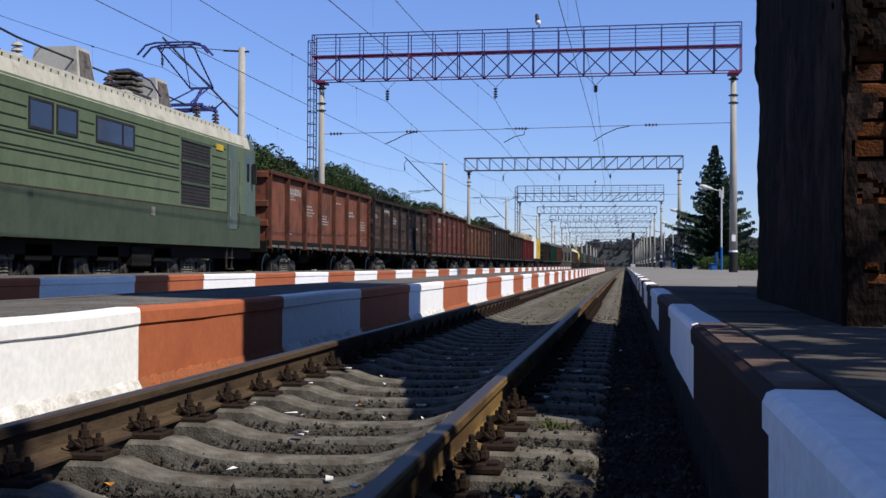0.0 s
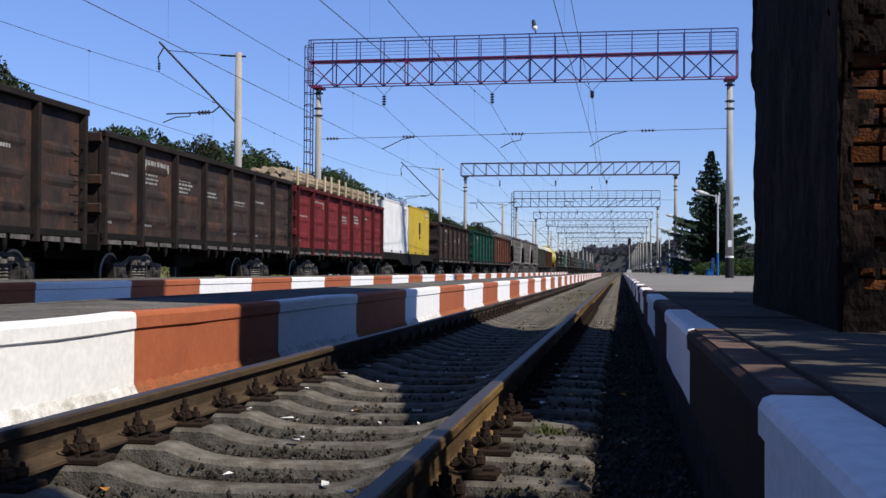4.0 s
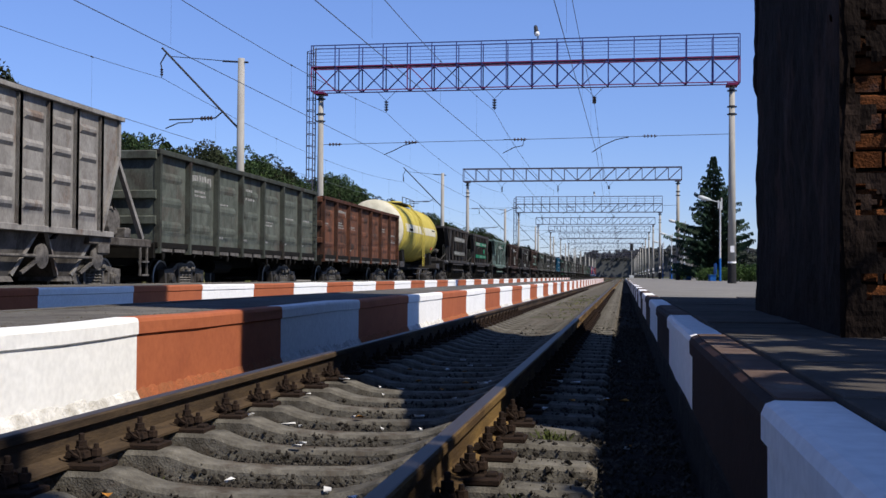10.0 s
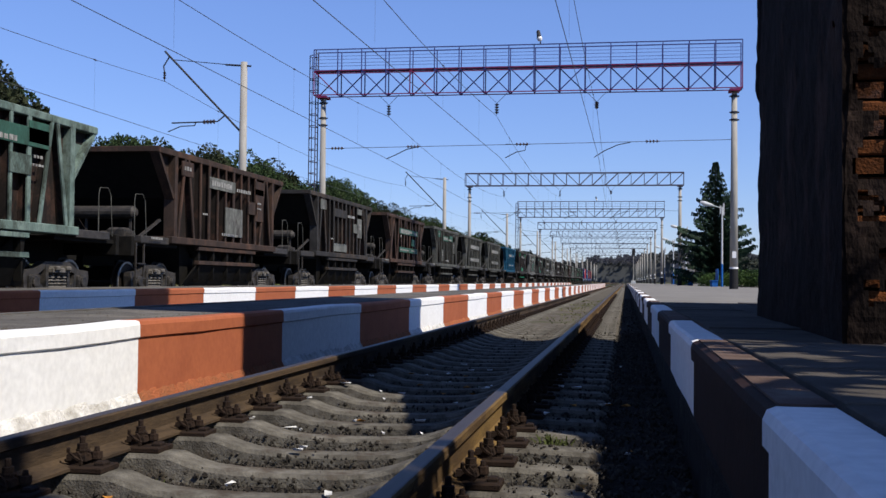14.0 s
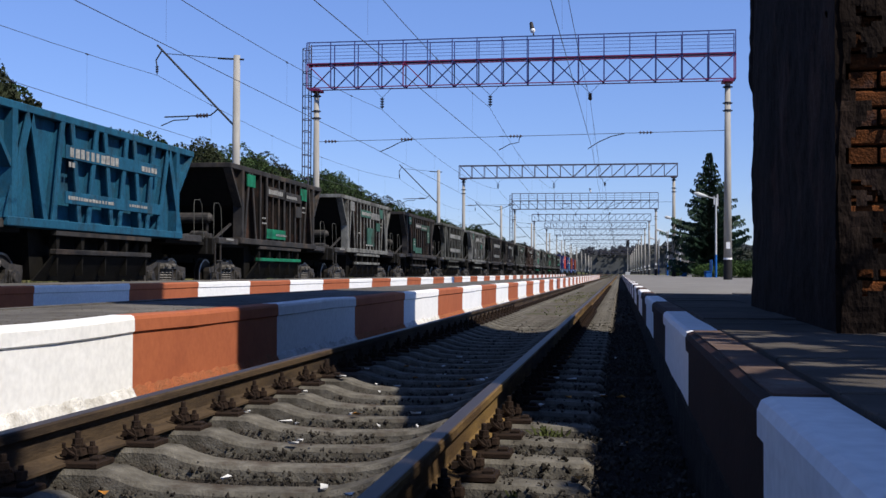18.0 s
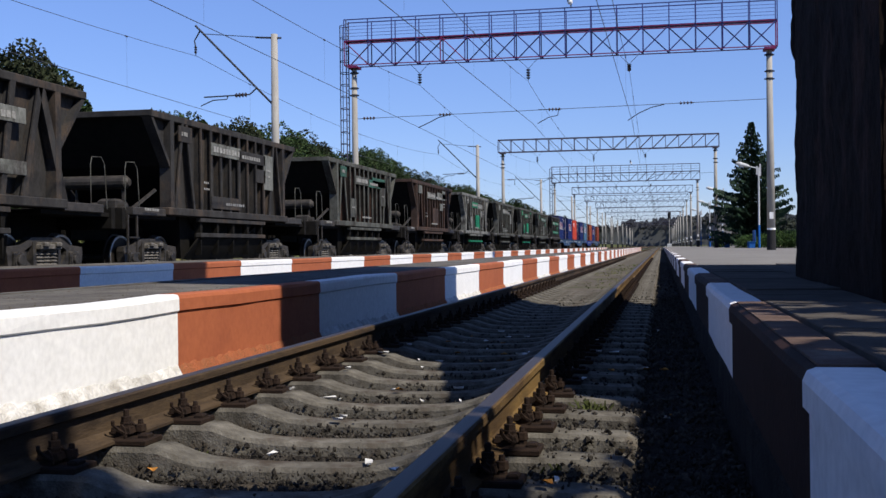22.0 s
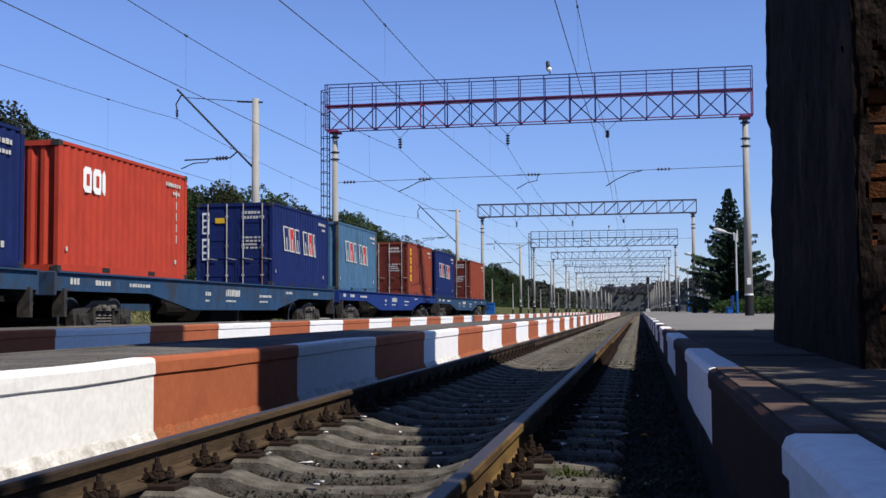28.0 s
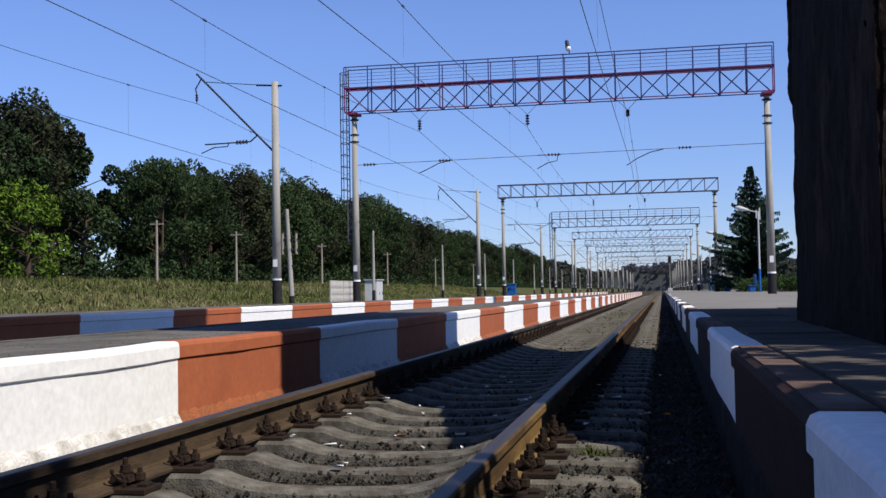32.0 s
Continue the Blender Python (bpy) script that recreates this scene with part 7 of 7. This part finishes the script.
    crown = new("crown", quad_mesh("crown", leaves(rng, np.array(cs), np.array(rs), count, size), material))
    crown.parent = t
    return t


def plant(model, x, y, turn, scale):
    ob = copy_thing(model, pose(x, y, ground_height(x, y) - 0.1, 0, 0, turn))
    ob.scale = (scale, scale, scale * random.Random(int(x * 7 + y)).uniform(0.92, 1.1))
    return ob


TOPS = ((40, 12.5), (70, 13.7), (72.4, 14.6), (76, 15.5), (79, 14.5), (83, 13.8), (84.5, 12.6), (87.4, 11.4), (90.6, 12.1), (95.4, 12.8), (100, 13.0), (104, 12.4), (109, 12.7), (115, 13.8), (121, 14.2), (136, 14.7), (144, 14.2), (150, 13.3), (166, 14.7), (174, 15.1), (188, 13.8), (217, 13.4), (241, 13.4), (271, 15.1), (299, 12.7), (340, 14.6), (430, 14.1), (470, 14.1))


def crown_line(x, y):
    """Scale of a tree, from the height that the wood's edge has along the line."""
    near = -x / 46.0
    u = y / near
    for (a, p), (b, q) in zip(TOPS, TOPS[1:]):
        if u < b:
            break
    top = p + (q - p) * min(max((u - a) / (b - a), 0), 1)
    return (top * near - ground_height(x, y)) / 11.4


def build_wood():
    models = [broadleaf(21, 11.5, 3.6, "leaf_dark"), broadleaf(22, 12.0, 4.0, "leaf_mid"), broadleaf(23, 11.0, 3.4, "leaf_dark", 0.06), broadleaf(24, 12.2, 3.8, "leaf_olive"),
              broadleaf(25, 10.5, 4.2, "leaf_mid", 0.05), broadleaf(26, 11.8, 3.5, "leaf_dark", 0.2)]
    r = random.Random(17)
    first = dict.fromkeys(range(6), True)

    def place(x, y, scale):
        k = r.randrange(6)
        if first[k]:
            first[k] = False
            ob = models[k]
            ob.location = (x, y, ground_height(x, y) - 0.1)
            ob.scale = (scale,) * 3
            return
        plant(models[k], x, y, r.uniform(0, 360), scale)

    for row, (x0, step) in enumerate(((-46.5, 5.2), (-52.0, 5.6), (-58.5, 7.0), (-66.0, 9.0))):
        y = 44.0 + row * 2.3
        while y < 430:
            x = x0 + r.uniform(-1.4, 1.4) - 0.008 * max(0, y - 250)
            ratio = -x / y
            if not 0.508 < ratio < 0.582:
                place(x, y + r.uniform(-1, 1), crown_line(x, y) * r.uniform(0.90, 1.01))
            y += step * r.uniform(0.8, 1.2) * (1.0 if y < 84 else 0.8 if y < 200 else 1.5)
    lime = broadleaf(31, 6.4, 2.7, "leaf_lime", 0.05, 2600, 0.17)
    tagged(lime, "young tree with bright lime green leaves", "tree")
    lime.location = (-40.5, 64.5, ground_height(-40.5, 64.5) - 0.1)
    mid = broadleaf(32, 7.0, 2.2, "leaf_mid", 0.05, 2200, 0.17)
    tagged(mid, "slender young green tree at the wood's edge", "tree")
    mid.location = (-43.0, 76.0, ground_height(-43.0, 76.0) - 0.1)


def build_undergrowth():
    rng = np.random.default_rng(3)
    cs, rs = [], []
    y = 30.0
    while y < 420:
        x = -43.5 + rng.uniform(-2.0, 1.6) - 0.008 * max(0, y - 250)
        cs.append((x, y, ground_height(x, y) + rng.uniform(0.3, 1.3)))
        rs.append(rng.uniform(0.8, 1.9))
        y += rng.uniform(0.6, 1.6)
    me = quad_mesh("undergrowth", leaves(rng, np.array(cs), np.array(rs), 24000, 0.20), "leaf_dark")
    tagged(new("undergrowth", me), "dark tangled undergrowth along the wood's edge", "bushes", kind="stuff")


def ridge_top(x):
    return 21 + 6 * math.sin(x * 0.009 + 0.6) + 3 * math.sin(x * 0.031) + 5 * noise.noise((x * 0.05, 3, 1)) + 3 * noise.noise((x * 0.17, 7, 1))


def build_far_woods():
    rng = np.random.default_rng(9)
    cs, rs = [], []
    for _ in range(1000):
        y = rng.uniform(425, 1000)
        x = -49 - 0.012 * (y - 430) - abs(rng.normal()) * 9
        cs.append((x, y, ground_height(x, y) + rng.uniform(1, 11.5)))
        rs.append(rng.uniform(2.5, 4.0))
    for _ in range(300):
        y = rng.uniform(190, 1000)
        x = 24 + 0.05 * y + abs(rng.normal()) * 10
        cs.append((x, y, rng.uniform(0.5, 6) + 0.006 * y))
        rs.append(rng.uniform(2.0, 3.2))
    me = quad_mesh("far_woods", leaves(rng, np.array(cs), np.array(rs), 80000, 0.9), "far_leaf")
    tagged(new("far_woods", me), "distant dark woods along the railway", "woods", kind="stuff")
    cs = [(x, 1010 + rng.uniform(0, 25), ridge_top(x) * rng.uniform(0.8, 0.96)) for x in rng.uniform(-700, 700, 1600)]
    me = quad_mesh("ridge_trees", leaves(rng, np.array(cs), rng.uniform(1.5, 3.2, len(cs)), 9000, 1.8), "ridge_haze_leaf")
    tagged(new("ridge_trees", me), "trees on the distant ridge, haze put into their grey-blue colour", "woods", kind="stuff")
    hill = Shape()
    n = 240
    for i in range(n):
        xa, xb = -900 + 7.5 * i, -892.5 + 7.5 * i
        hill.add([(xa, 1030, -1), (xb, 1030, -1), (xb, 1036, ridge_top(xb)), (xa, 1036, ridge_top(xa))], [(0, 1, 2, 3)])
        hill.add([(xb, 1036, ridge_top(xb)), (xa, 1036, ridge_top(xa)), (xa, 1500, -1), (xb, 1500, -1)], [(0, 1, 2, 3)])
    tagged(part("far_ridge", hill, "ridge_haze_leaf"), "distant wooded ridge, haze put into its grey-blue colour", "hill", kind="structure")


build_wood()
build_undergrowth()
build_far_woods()


def build_grass():
    rng = np.random.default_rng(12)
    n = 90000
    y = 22 + 190 * rng.random(n) ** 1.7
    x = -16.8 - 27.5 * rng.random(n)
    x = np.where((np.abs(x + 18.8) < 1.9), x - 3.9, x)
    h = rng.uniform(0.10, 0.40, n) * (0.7 + 0.6 * (np.sin(x * 0.9) * np.sin(y * 0.31) > 0))
    an = rng.uniform(0, math.pi, n)
    w = rng.uniform(0.02, 0.07, n)
    z = np.array([ground_height(a, b) for a, b in zip(x, y)]) - 0.03
    lx, ly = rng.normal(size=n) * 0.16, rng.normal(size=n) * 0.16
    dx, dy = np.cos(an) * w, np.sin(an) * w
    v = np.stack([np.stack([x - dx, y - dy, z], 1), np.stack([x + dx, y + dy, z], 1), np.stack([x + dx * 0.3 + lx, y + dy * 0.3 + ly, z + h], 1), np.stack([x - dx * 0.5 + lx, y - dy * 0.5 + ly, z + h * 0.9], 1)], 1).reshape(-1, 3)
    tagged(new("grass", quad_mesh("grass", v, "grass_blade")), "tall dry grass and weeds on the bank", "grass", kind="stuff")


build_grass()


def spruce(x, y, height, spread):
    rng = random.Random(6)
    t = thing("spruce_tree", "tall dark green spruce behind the platform lamps", "tree", at=(x, y, 0.2))
    part("trunk", Shape().lathe((0, 0, -0.4), (0, 0, height * 0.97), [(0, 0.24), (0.5, 0.13), (1, 0.02)], 8), "bark", t)
    v = []
    z = 0.9
    while z < height - 0.1:
        share = 1 - (z - 0.9) / (height - 0.9)
        reach = spread * min(1.0, 1.35 * share) ** 0.95 * rng.uniform(0.75, 1.08) + 0.12
        n = 6 + int(9 * share)
        for i in range(n):
            an = 2 * math.pi * (i + rng.random()) / n
            ln = reach * rng.uniform(0.5, 1.3)
            steps = max(3, int(ln / 0.16))
            for k in range(steps):
                u = (k + 0.5) / steps
                px, py, pz = math.cos(an) * ln * u, math.sin(an) * ln * u, z - 0.30 * ln * u + 0.36 * ln * u * u + rng.uniform(-0.06, 0.06)
                wd = 0.08 + 0.30 * (1 - u) * min(1, ln)
                for sgn in (-1, 1):
                    ax, ay = -math.sin(an) * sgn, math.cos(an) * sgn
                    tip = (px + ax * wd + math.cos(an) * 0.12, py + ay * wd + math.sin(an) * 0.12, pz - 0.16 - rng.uniform(0, 0.20))
                    v += [(px - math.cos(an) * 0.08, py - math.sin(an) * 0.08, pz), (px + math.cos(an) * 0.08, py + math.sin(an) * 0.08, pz), tip, (tip[0] - math.cos(an) * 0.09, tip[1] - math.sin(an) * 0.09, tip[2] - 0.03)]
        z += 0.28 + 0.06 * share
    crown = new("crown", quad_mesh("crown", np.array(v), "needle"))
    crown.parent = t


spruce(7.85, 100.0, 11.4, 3.4)


def hedge(x0, x1, y0, y1, h, seed):
    rng = np.random.default_rng(seed)
    n = int(14 * (x1 - x0) * (y1 - y0)) + 40
    cs = np.stack([rng.uniform(x0, x1, n), rng.uniform(y0, y1, n), 0.3 + h * rng.uniform(0.2, 0.8, n)], 1)
    me = quad_mesh("hedge", leaves(rng, cs, np.full(n, h * 0.35), 150 * n // 4, 0.07), "hedge_leaf")
    tagged(new("hedge", me), "clipped low green hedge beside the platform", "hedge", "hedges")


hedge(5.9, 8.4, 88.0, 90.0, 1.0, 1)
hedge(7.2, 9.6, 73.0, 75.0, 1.1, 2)
hedge(5.4, 6.6, 112.0, 118.0, 0.9, 3)


def shade_tree(x, y, seed, height, spread=2.4, low=0.50, count=4300):
    """Tree beside the building, behind the viewer, whose crown dapples the platform."""
    t = broadleaf(seed, height, spread, "leaf_mid", low, count, 0.13)
    tagged(t, "broadleaf tree beside the station building", "tree")
    t.location = (x, y, 0.2)


shade_tree(4.9, -2.2, 44, 8.2, 3.1, 0.48, 11000)
shade_tree(3.4, -1.9, 46, 10.4, 2.5, 0.58, 8000)
shade_tree(3.9, 2.4, 45, 4.6, 1.25, 0.50, 650)


# ---- platform furniture and trackside things ----
define("lamp_white", (0.5332, 0.5418, 0.5332), (0.4472, 0.4558, 0.4472), rough=0.5, scale=5, fine=40, bump=0.05)
define("blue_paint", (0.0258, 0.1204, 0.3612), (0.0215, 0.0946, 0.2924), rough=0.55, scale=4, fine=40, bump=0.06)
define("fence_concrete", (0.43, 0.4128, 0.3784), (0.344, 0.3268, 0.301), rough=0.92, scale=3, fine=40, bump=0.2)
define("grey_render", (0.2322, 0.2236, 0.2107), (0.1806, 0.1763, 0.1634), rough=0.9, scale=1.2, fine=20, bump=0.1)
define("pole_timber", (0.3096, 0.2752, 0.2322), (0.2322, 0.2064, 0.172), rough=0.92, scale=4, fine=40, bump=0.2, stretch=(1, 1, 0.2))


def platform_lamp():
    t = thing("street_lamp", "platform lamp on a pole painted white above blue", "street lamp", "platform lamps")
    post = part("post", Shape().rod((0, 0, 1.9), (0, 0, 6.0), 0.07, 0.06, 10), "lamp_white", t)
    part("lower_post", Shape().rod((0, 0, 0.28), (0, 0, 1.95), 0.085, 0.08, 10), "blue_paint", post, "blue painted lower post")
    part("arm", Shape().path([(0, 0, 5.9), (-0.25, 0, 6.0), (-0.75, 0, 6.12)], 0.035, 8), "lamp_white", t)
    part("head", Shape().lathe((-0.6, 0, 6.10), (-1.55, 0, 6.35), [(0, 0.05), (0.2, 0.11), (0.7, 0.17), (0.95, 0.10), (1, 0.02)], 12), "lamp_white", t)
    part("bracket", Shape().box(0.06, -0.03, 5.4, 0.16, 0.03, 6.25).box(-0.16, -0.03, 5.5, -0.06, 0.03, 6.1), "lamp_white", t)
    return t


LAMP = platform_lamp()
LAMP.location = (6.75, 80, 0)
for x, y in ((6.0, 113), (6.15, 146), (6.2, 180)):
    copy_thing(LAMP, pose(x, y, 0))


def bench(x, y):
    t = thing("bench", "bright blue painted platform bench", "bench", "platform benches", at=(x, y, 0.32))
    part("seat", Shape().box(-0.2, -0.8, 0.42, 0.25, 0.8, 0.47, 0.01), "blue_paint", t)
    part("backrest", Shape().box(0.22, -0.8, 0.5, 0.27, 0.8, 1.3, 0.01), "blue_paint", t)
    for yy in (-0.7, 0.7):
        part("leg", Shape().box(-0.18, yy - 0.05, 0, 0.22, yy + 0.05, 0.42), "blue_paint", t)


bench(6.35, 82)
bench(6.5, 84.5)
bench(5.9, 104)


def shed():
    t = thing("station_shed", "long low grey rendered shed beside the platform", "building", at=(7.4, 150, 0.2))
    part("wall", Shape().box(0, 0, -0.4, 4.5, 34, 3.9), "grey_render", t)
    part("roof", Shape().prism([(-0.3, 3.9), (4.8, 3.9), (2.25, 4.7)], "y", -0.3, 34.3), "gantry_grey", t)
    for i in range(5):
        win = part("window", Shape().box(-0.03, 3 + i * 6, 1.2, 0.02, 4.4 + i * 6, 2.5), "cab_glass", t)
        part("window_frame", Shape().box(-0.05, 2.9 + i * 6, 1.1, 0.0, 4.5 + i * 6, 1.2).box(-0.05, 2.9 + i * 6, 2.5, 0.0, 4.5 + i * 6, 2.6), "lamp_white", win)


shed()


def signal_mast(x, y):
    t = thing("railway_signal", "colour light signal on a slim mast", "signal", at=(x, y, 0))
    part("mast", Shape().rod((0, 0, -0.4), (0, 0, 7.6), 0.10, 0.07, 10), "concrete_pole", t)
    head = part("head", Shape().box(-0.35, -0.12, 6.7, 0.35, 0.12, 8.2, 0.04), "tar_black", t)
    for z in (7.0, 7.45, 7.9):
        part("visor", Shape().lathe((0, -0.12, z), (0, -0.4, z + 0.03), [(0, 0.14), (1, 0.15)], 10), "tar_black", head)
    part("cabinet", Shape().box(-0.5, -0.3, -0.4, 0.5, 0.3, 0.9, 0.03), "lamp_white", t, "pale equipment cabinet")


signal_mast(1.75, 255)


def fence_panel():
    t = thing("concrete_fence_panel", "pale precast concrete fence panel with square relief", "fence", "fence panels")
    part("panel", Shape().box(-0.05, 0, -0.5, 0.03, 3.0, 1.6, 0.01), "fence_concrete", t)
    for j in range(4):
        for i in range(6):
            part("relief", Shape().loft([[(0.03, 0.12 + i * 0.47, -0.30 + j * 0.46), (0.03, 0.52 + i * 0.47, -0.30 + j * 0.46), (0.03, 0.52 + i * 0.47, 0.10 + j * 0.46), (0.03, 0.12 + i * 0.47, 0.10 + j * 0.46)],
                                         [(0.09, 0.30 + i * 0.47, -0.12 + j * 0.46), (0.09, 0.34 + i * 0.47, -0.12 + j * 0.46), (0.09, 0.34 + i * 0.47, -0.08 + j * 0.46), (0.09, 0.30 + i * 0.47, -0.08 + j * 0.46)]]), "fence_concrete", t)
    return t


FENCE = fence_panel()
FENCE.location = (-22.0, 71.0, 0)
for k in range(1, 2):
    copy_thing(FENCE, pose(-22.0, 71.0 + 3.05 * k, 0))


def cabinet(x, y):
    t = thing("relay_cabinet", "white painted steel relay cabinet beside the track", "cabinet", at=(x, y, -0.42))
    part("body", Shape().box(-0.45, -0.9, 0, 0.45, 0.9, 2.1, 0.02), "lamp_white", t)
    for a in (-0.88, 0.02):
        d = part("door", Shape().box(0.45, a, 0.15, 0.475, a + 0.86, 2.0, 0.005), "lamp_white", t)
        part("handle", Shape().box(0.475, a + 0.7, 1.0, 0.50, a + 0.76, 1.2), "steel_dark", d)
    part("roof", Shape().box(-0.55, -1.0, 2.1, 0.55, 1.0, 2.16), "lamp_white", t)


cabinet(-21.5, 80.5)


def blue_box(x, y):
    t = thing("sand_bin", "blue painted metal bin beside a gantry leg", "bin", at=(x, y, -0.42))
    part("body", Shape().box(-0.4, -0.4, 0, 0.4, 0.4, 1.75, 0.02), "blue_paint", t)
    part("lid", Shape().box(-0.45, -0.45, 1.75, 0.45, 0.45, 1.85, 0.02), "blue_paint", t)


blue_box(-14.4, 106.0)


def track_post():
    t = thing("trackside_post", "slim concrete post with a dark base", "post", "trackside posts")
    part("shaft", Shape().rod((0, 0, 0.9), (0, 0, 5.1), 0.12, 0.075, 10), "concrete_pole", t)
    part("tarred_base", Shape().rod((0, 0, -0.42), (0, 0, 0.9), 0.13, 0.122, 10), "tar_black", t)
    return t


POST = track_post()
POST.location = (-19.9, 74.5, 0)
for y in (100, 125, 150, 175, 200, 225, 250, 275, 300):
    copy_thing(POST, pose(-19.9 + 0.3 * math.sin(y), y, 0))


def strut_post(x, y):
    t = thing("strutted_post", "paired concrete post with bolted struts and a tarred base", "post", at=(x, y, 0))
    part("shaft", Shape().rod((0, 0, 0.6), (-0.25, 0, 5.6), 0.15, 0.11, 10), "concrete_pole", t)
    part("tarred_base", Shape().rod((0.03, 0, -0.42), (0, 0, 0.6), 0.16, 0.155, 10), "tar_black", t)
    for xx in (-0.52, 0.30):
        part("side_tube", Shape().rod((xx, 0, 3.0), (xx, 0, 4.2), 0.08, n=8), "pole_timber", t)
    part("cross_arm", Shape().box(-0.62, -0.06, 3.2, 0.42, 0.06, 3.3).box(-0.60, -0.06, 3.8, 0.40, 0.06, 3.88).box(-0.4, -0.06, 2.3, 0.3, 0.06, 2.38), "steel_dark", t)


strut_post(-20.9, 60.0)


def telegraph_pole():
    t = thing("telegraph_pole", "weathered timber telegraph pole with a short crossarm", "pole", "telegraph poles")
    part("shaft", Shape().rod((0, 0, -0.4), (0, 0, 4.9), 0.12, 0.08, 9), "pole_timber", t)
    arm = part("cross_arm", Shape().box(-0.55, -0.05, 4.55, 0.55, 0.05, 4.65), "pole_timber", t)
    for y in (-0.48, -0.24, 0.24, 0.48):
        part("insulator", Shape().lathe((y, 0, 4.65), (y, 0, 4.82), [(0, 0.03), (0.4, 0.05), (1, 0.03)], 7), "insulator", arm)
    return t


TELE = telegraph_pole()
TELE.location = (-38.0, 78.0, ground_height(-38, 78))
for x, y in ((-38.0, 94.0), (-37.5, 118.0), (-37.0, 146.0), (-36.5, 176.0), (-36.0, 210.0)):
    copy_thing(TELE, pose(x, y, ground_height(x, y)))


# ---- small things lying on the track ----
define("leaf_litter", (0.3612, 0.172, 0.0344), (0.258, 0.1118, 0.0258), rough=0.8, bump=0, vary=0.3)
define("litter_white", (0.645, 0.6364, 0.602), (0.516, 0.5074, 0.473), rough=0.7, bump=0.1, vary=0.2)


def build_litter():
    r = random.Random(2)
    for k in range(96):
        y = 2.8 + 8.0 * r.random()
        x = TRACKS[0] + r.uniform(-0.6, 1.5)
        i = (y - FIRST_SLEEPER) / SLEEPER_STEP
        z = -0.268 if abs(i - round(i)) > 0.20 else (-0.170 if abs(x - TRACKS[0]) > 0.5 else -0.236)
        a = r.uniform(0, 6.28)
        c, s = math.cos(a), math.sin(a)
        if k % 3 == 0:
            ob = part("fallen_leaf", Shape().add([(0.035 * c, 0.035 * s, 0.006), (-0.022 * s, 0.022 * c, 0.016), (-0.035 * c, -0.035 * s, 0.004), (0.022 * s, -0.022 * c, 0.013), (0, 0, 0.0)], [(0, 1, 4), (1, 2, 4), (2, 3, 4), (3, 0, 4)]), "leaf_litter")
            tagged(ob, "yellow-brown fallen leaf on the ballast", "leaf", "fallen leaves")
        else:
            w = r.uniform(0.006, 0.016)
            ln = r.uniform(0.012, 0.045)
            ob = part("paper_scrap", Shape().add([(ln * c + w * s, ln * s - w * c, 0.004), (ln * c - w * s, ln * s + w * c, 0.010), (-ln * c - w * s, -ln * s + w * c, 0.004), (-ln * c + w * s, -ln * s - w * c, 0.008),
                                                  (ln * c * 0.9, ln * s * 0.9, -0.004), (-ln * c * 0.9, -ln * s * 0.9, -0.004)], [(0, 1, 2, 3), (0, 4, 1), (1, 4, 5, 2), (2, 5, 3), (3, 5, 4, 0)]), "litter_white")
            tagged(ob, "small pale scrap of litter on the ballast", "litter", "litter")
        ob.location = (x, y, z)


build_litter()


def build_weeds():
    rng = np.random.default_rng(5)
    every = []
    for x, y, z, n, h in ((-0.42, 4.1, -0.24, 40, 0.04), (-0.36, 5.6, -0.24, 40, 0.06), (-2.0, 4.35, -0.28, 24, 0.03), (-1.2, 24.0, -0.235, 70, 0.03), (-1.0, 28.0, -0.235, 90, 0.03), (-1.5, 33.0, -0.235, 120, 0.035), (-1.3, 39.0, -0.235, 150, 0.035), (-1.2, 46.0, -0.235, 150, 0.035)):
        an = rng.uniform(0, 6.28, n)
        rad = rng.uniform(0, 0.09 if y < 10 else 0.9, n) ** (1 if y < 10 else 0.6)
        bx, by = rad * np.cos(an) * (1 if y < 10 else 0.7), rad * np.sin(an) * (1 if y < 10 else 3.0)
        hh = h * rng.uniform(0.4, 1.0, n)
        lx, ly = rng.normal(size=n) * h * 0.5, rng.normal(size=n) * h * 0.5
        w = 0.006 if y < 10 else 0.015
        v = np.stack([np.stack([bx - w, by, 0 * bx], 1), np.stack([bx + w, by, 0 * bx], 1), np.stack([bx + lx + w * 0.5, by + ly, hh], 1), np.stack([bx + lx - w * 0.5, by + ly, hh * 0.95], 1)], 1).reshape(-1, 3)
        every.append(v + np.array((x, y, z)))
    tagged(new("weeds", quad_mesh("weeds", np.concatenate(every), "grass_blade")), "small green weeds growing in the ballast", "weeds", kind="stuff")


build_weeds()


def motions():
    for ob, s in ROLLING:
        walk(ob, [(t, pose(XT, s - d, 0)) for t, d in TRAVEL])


motions()
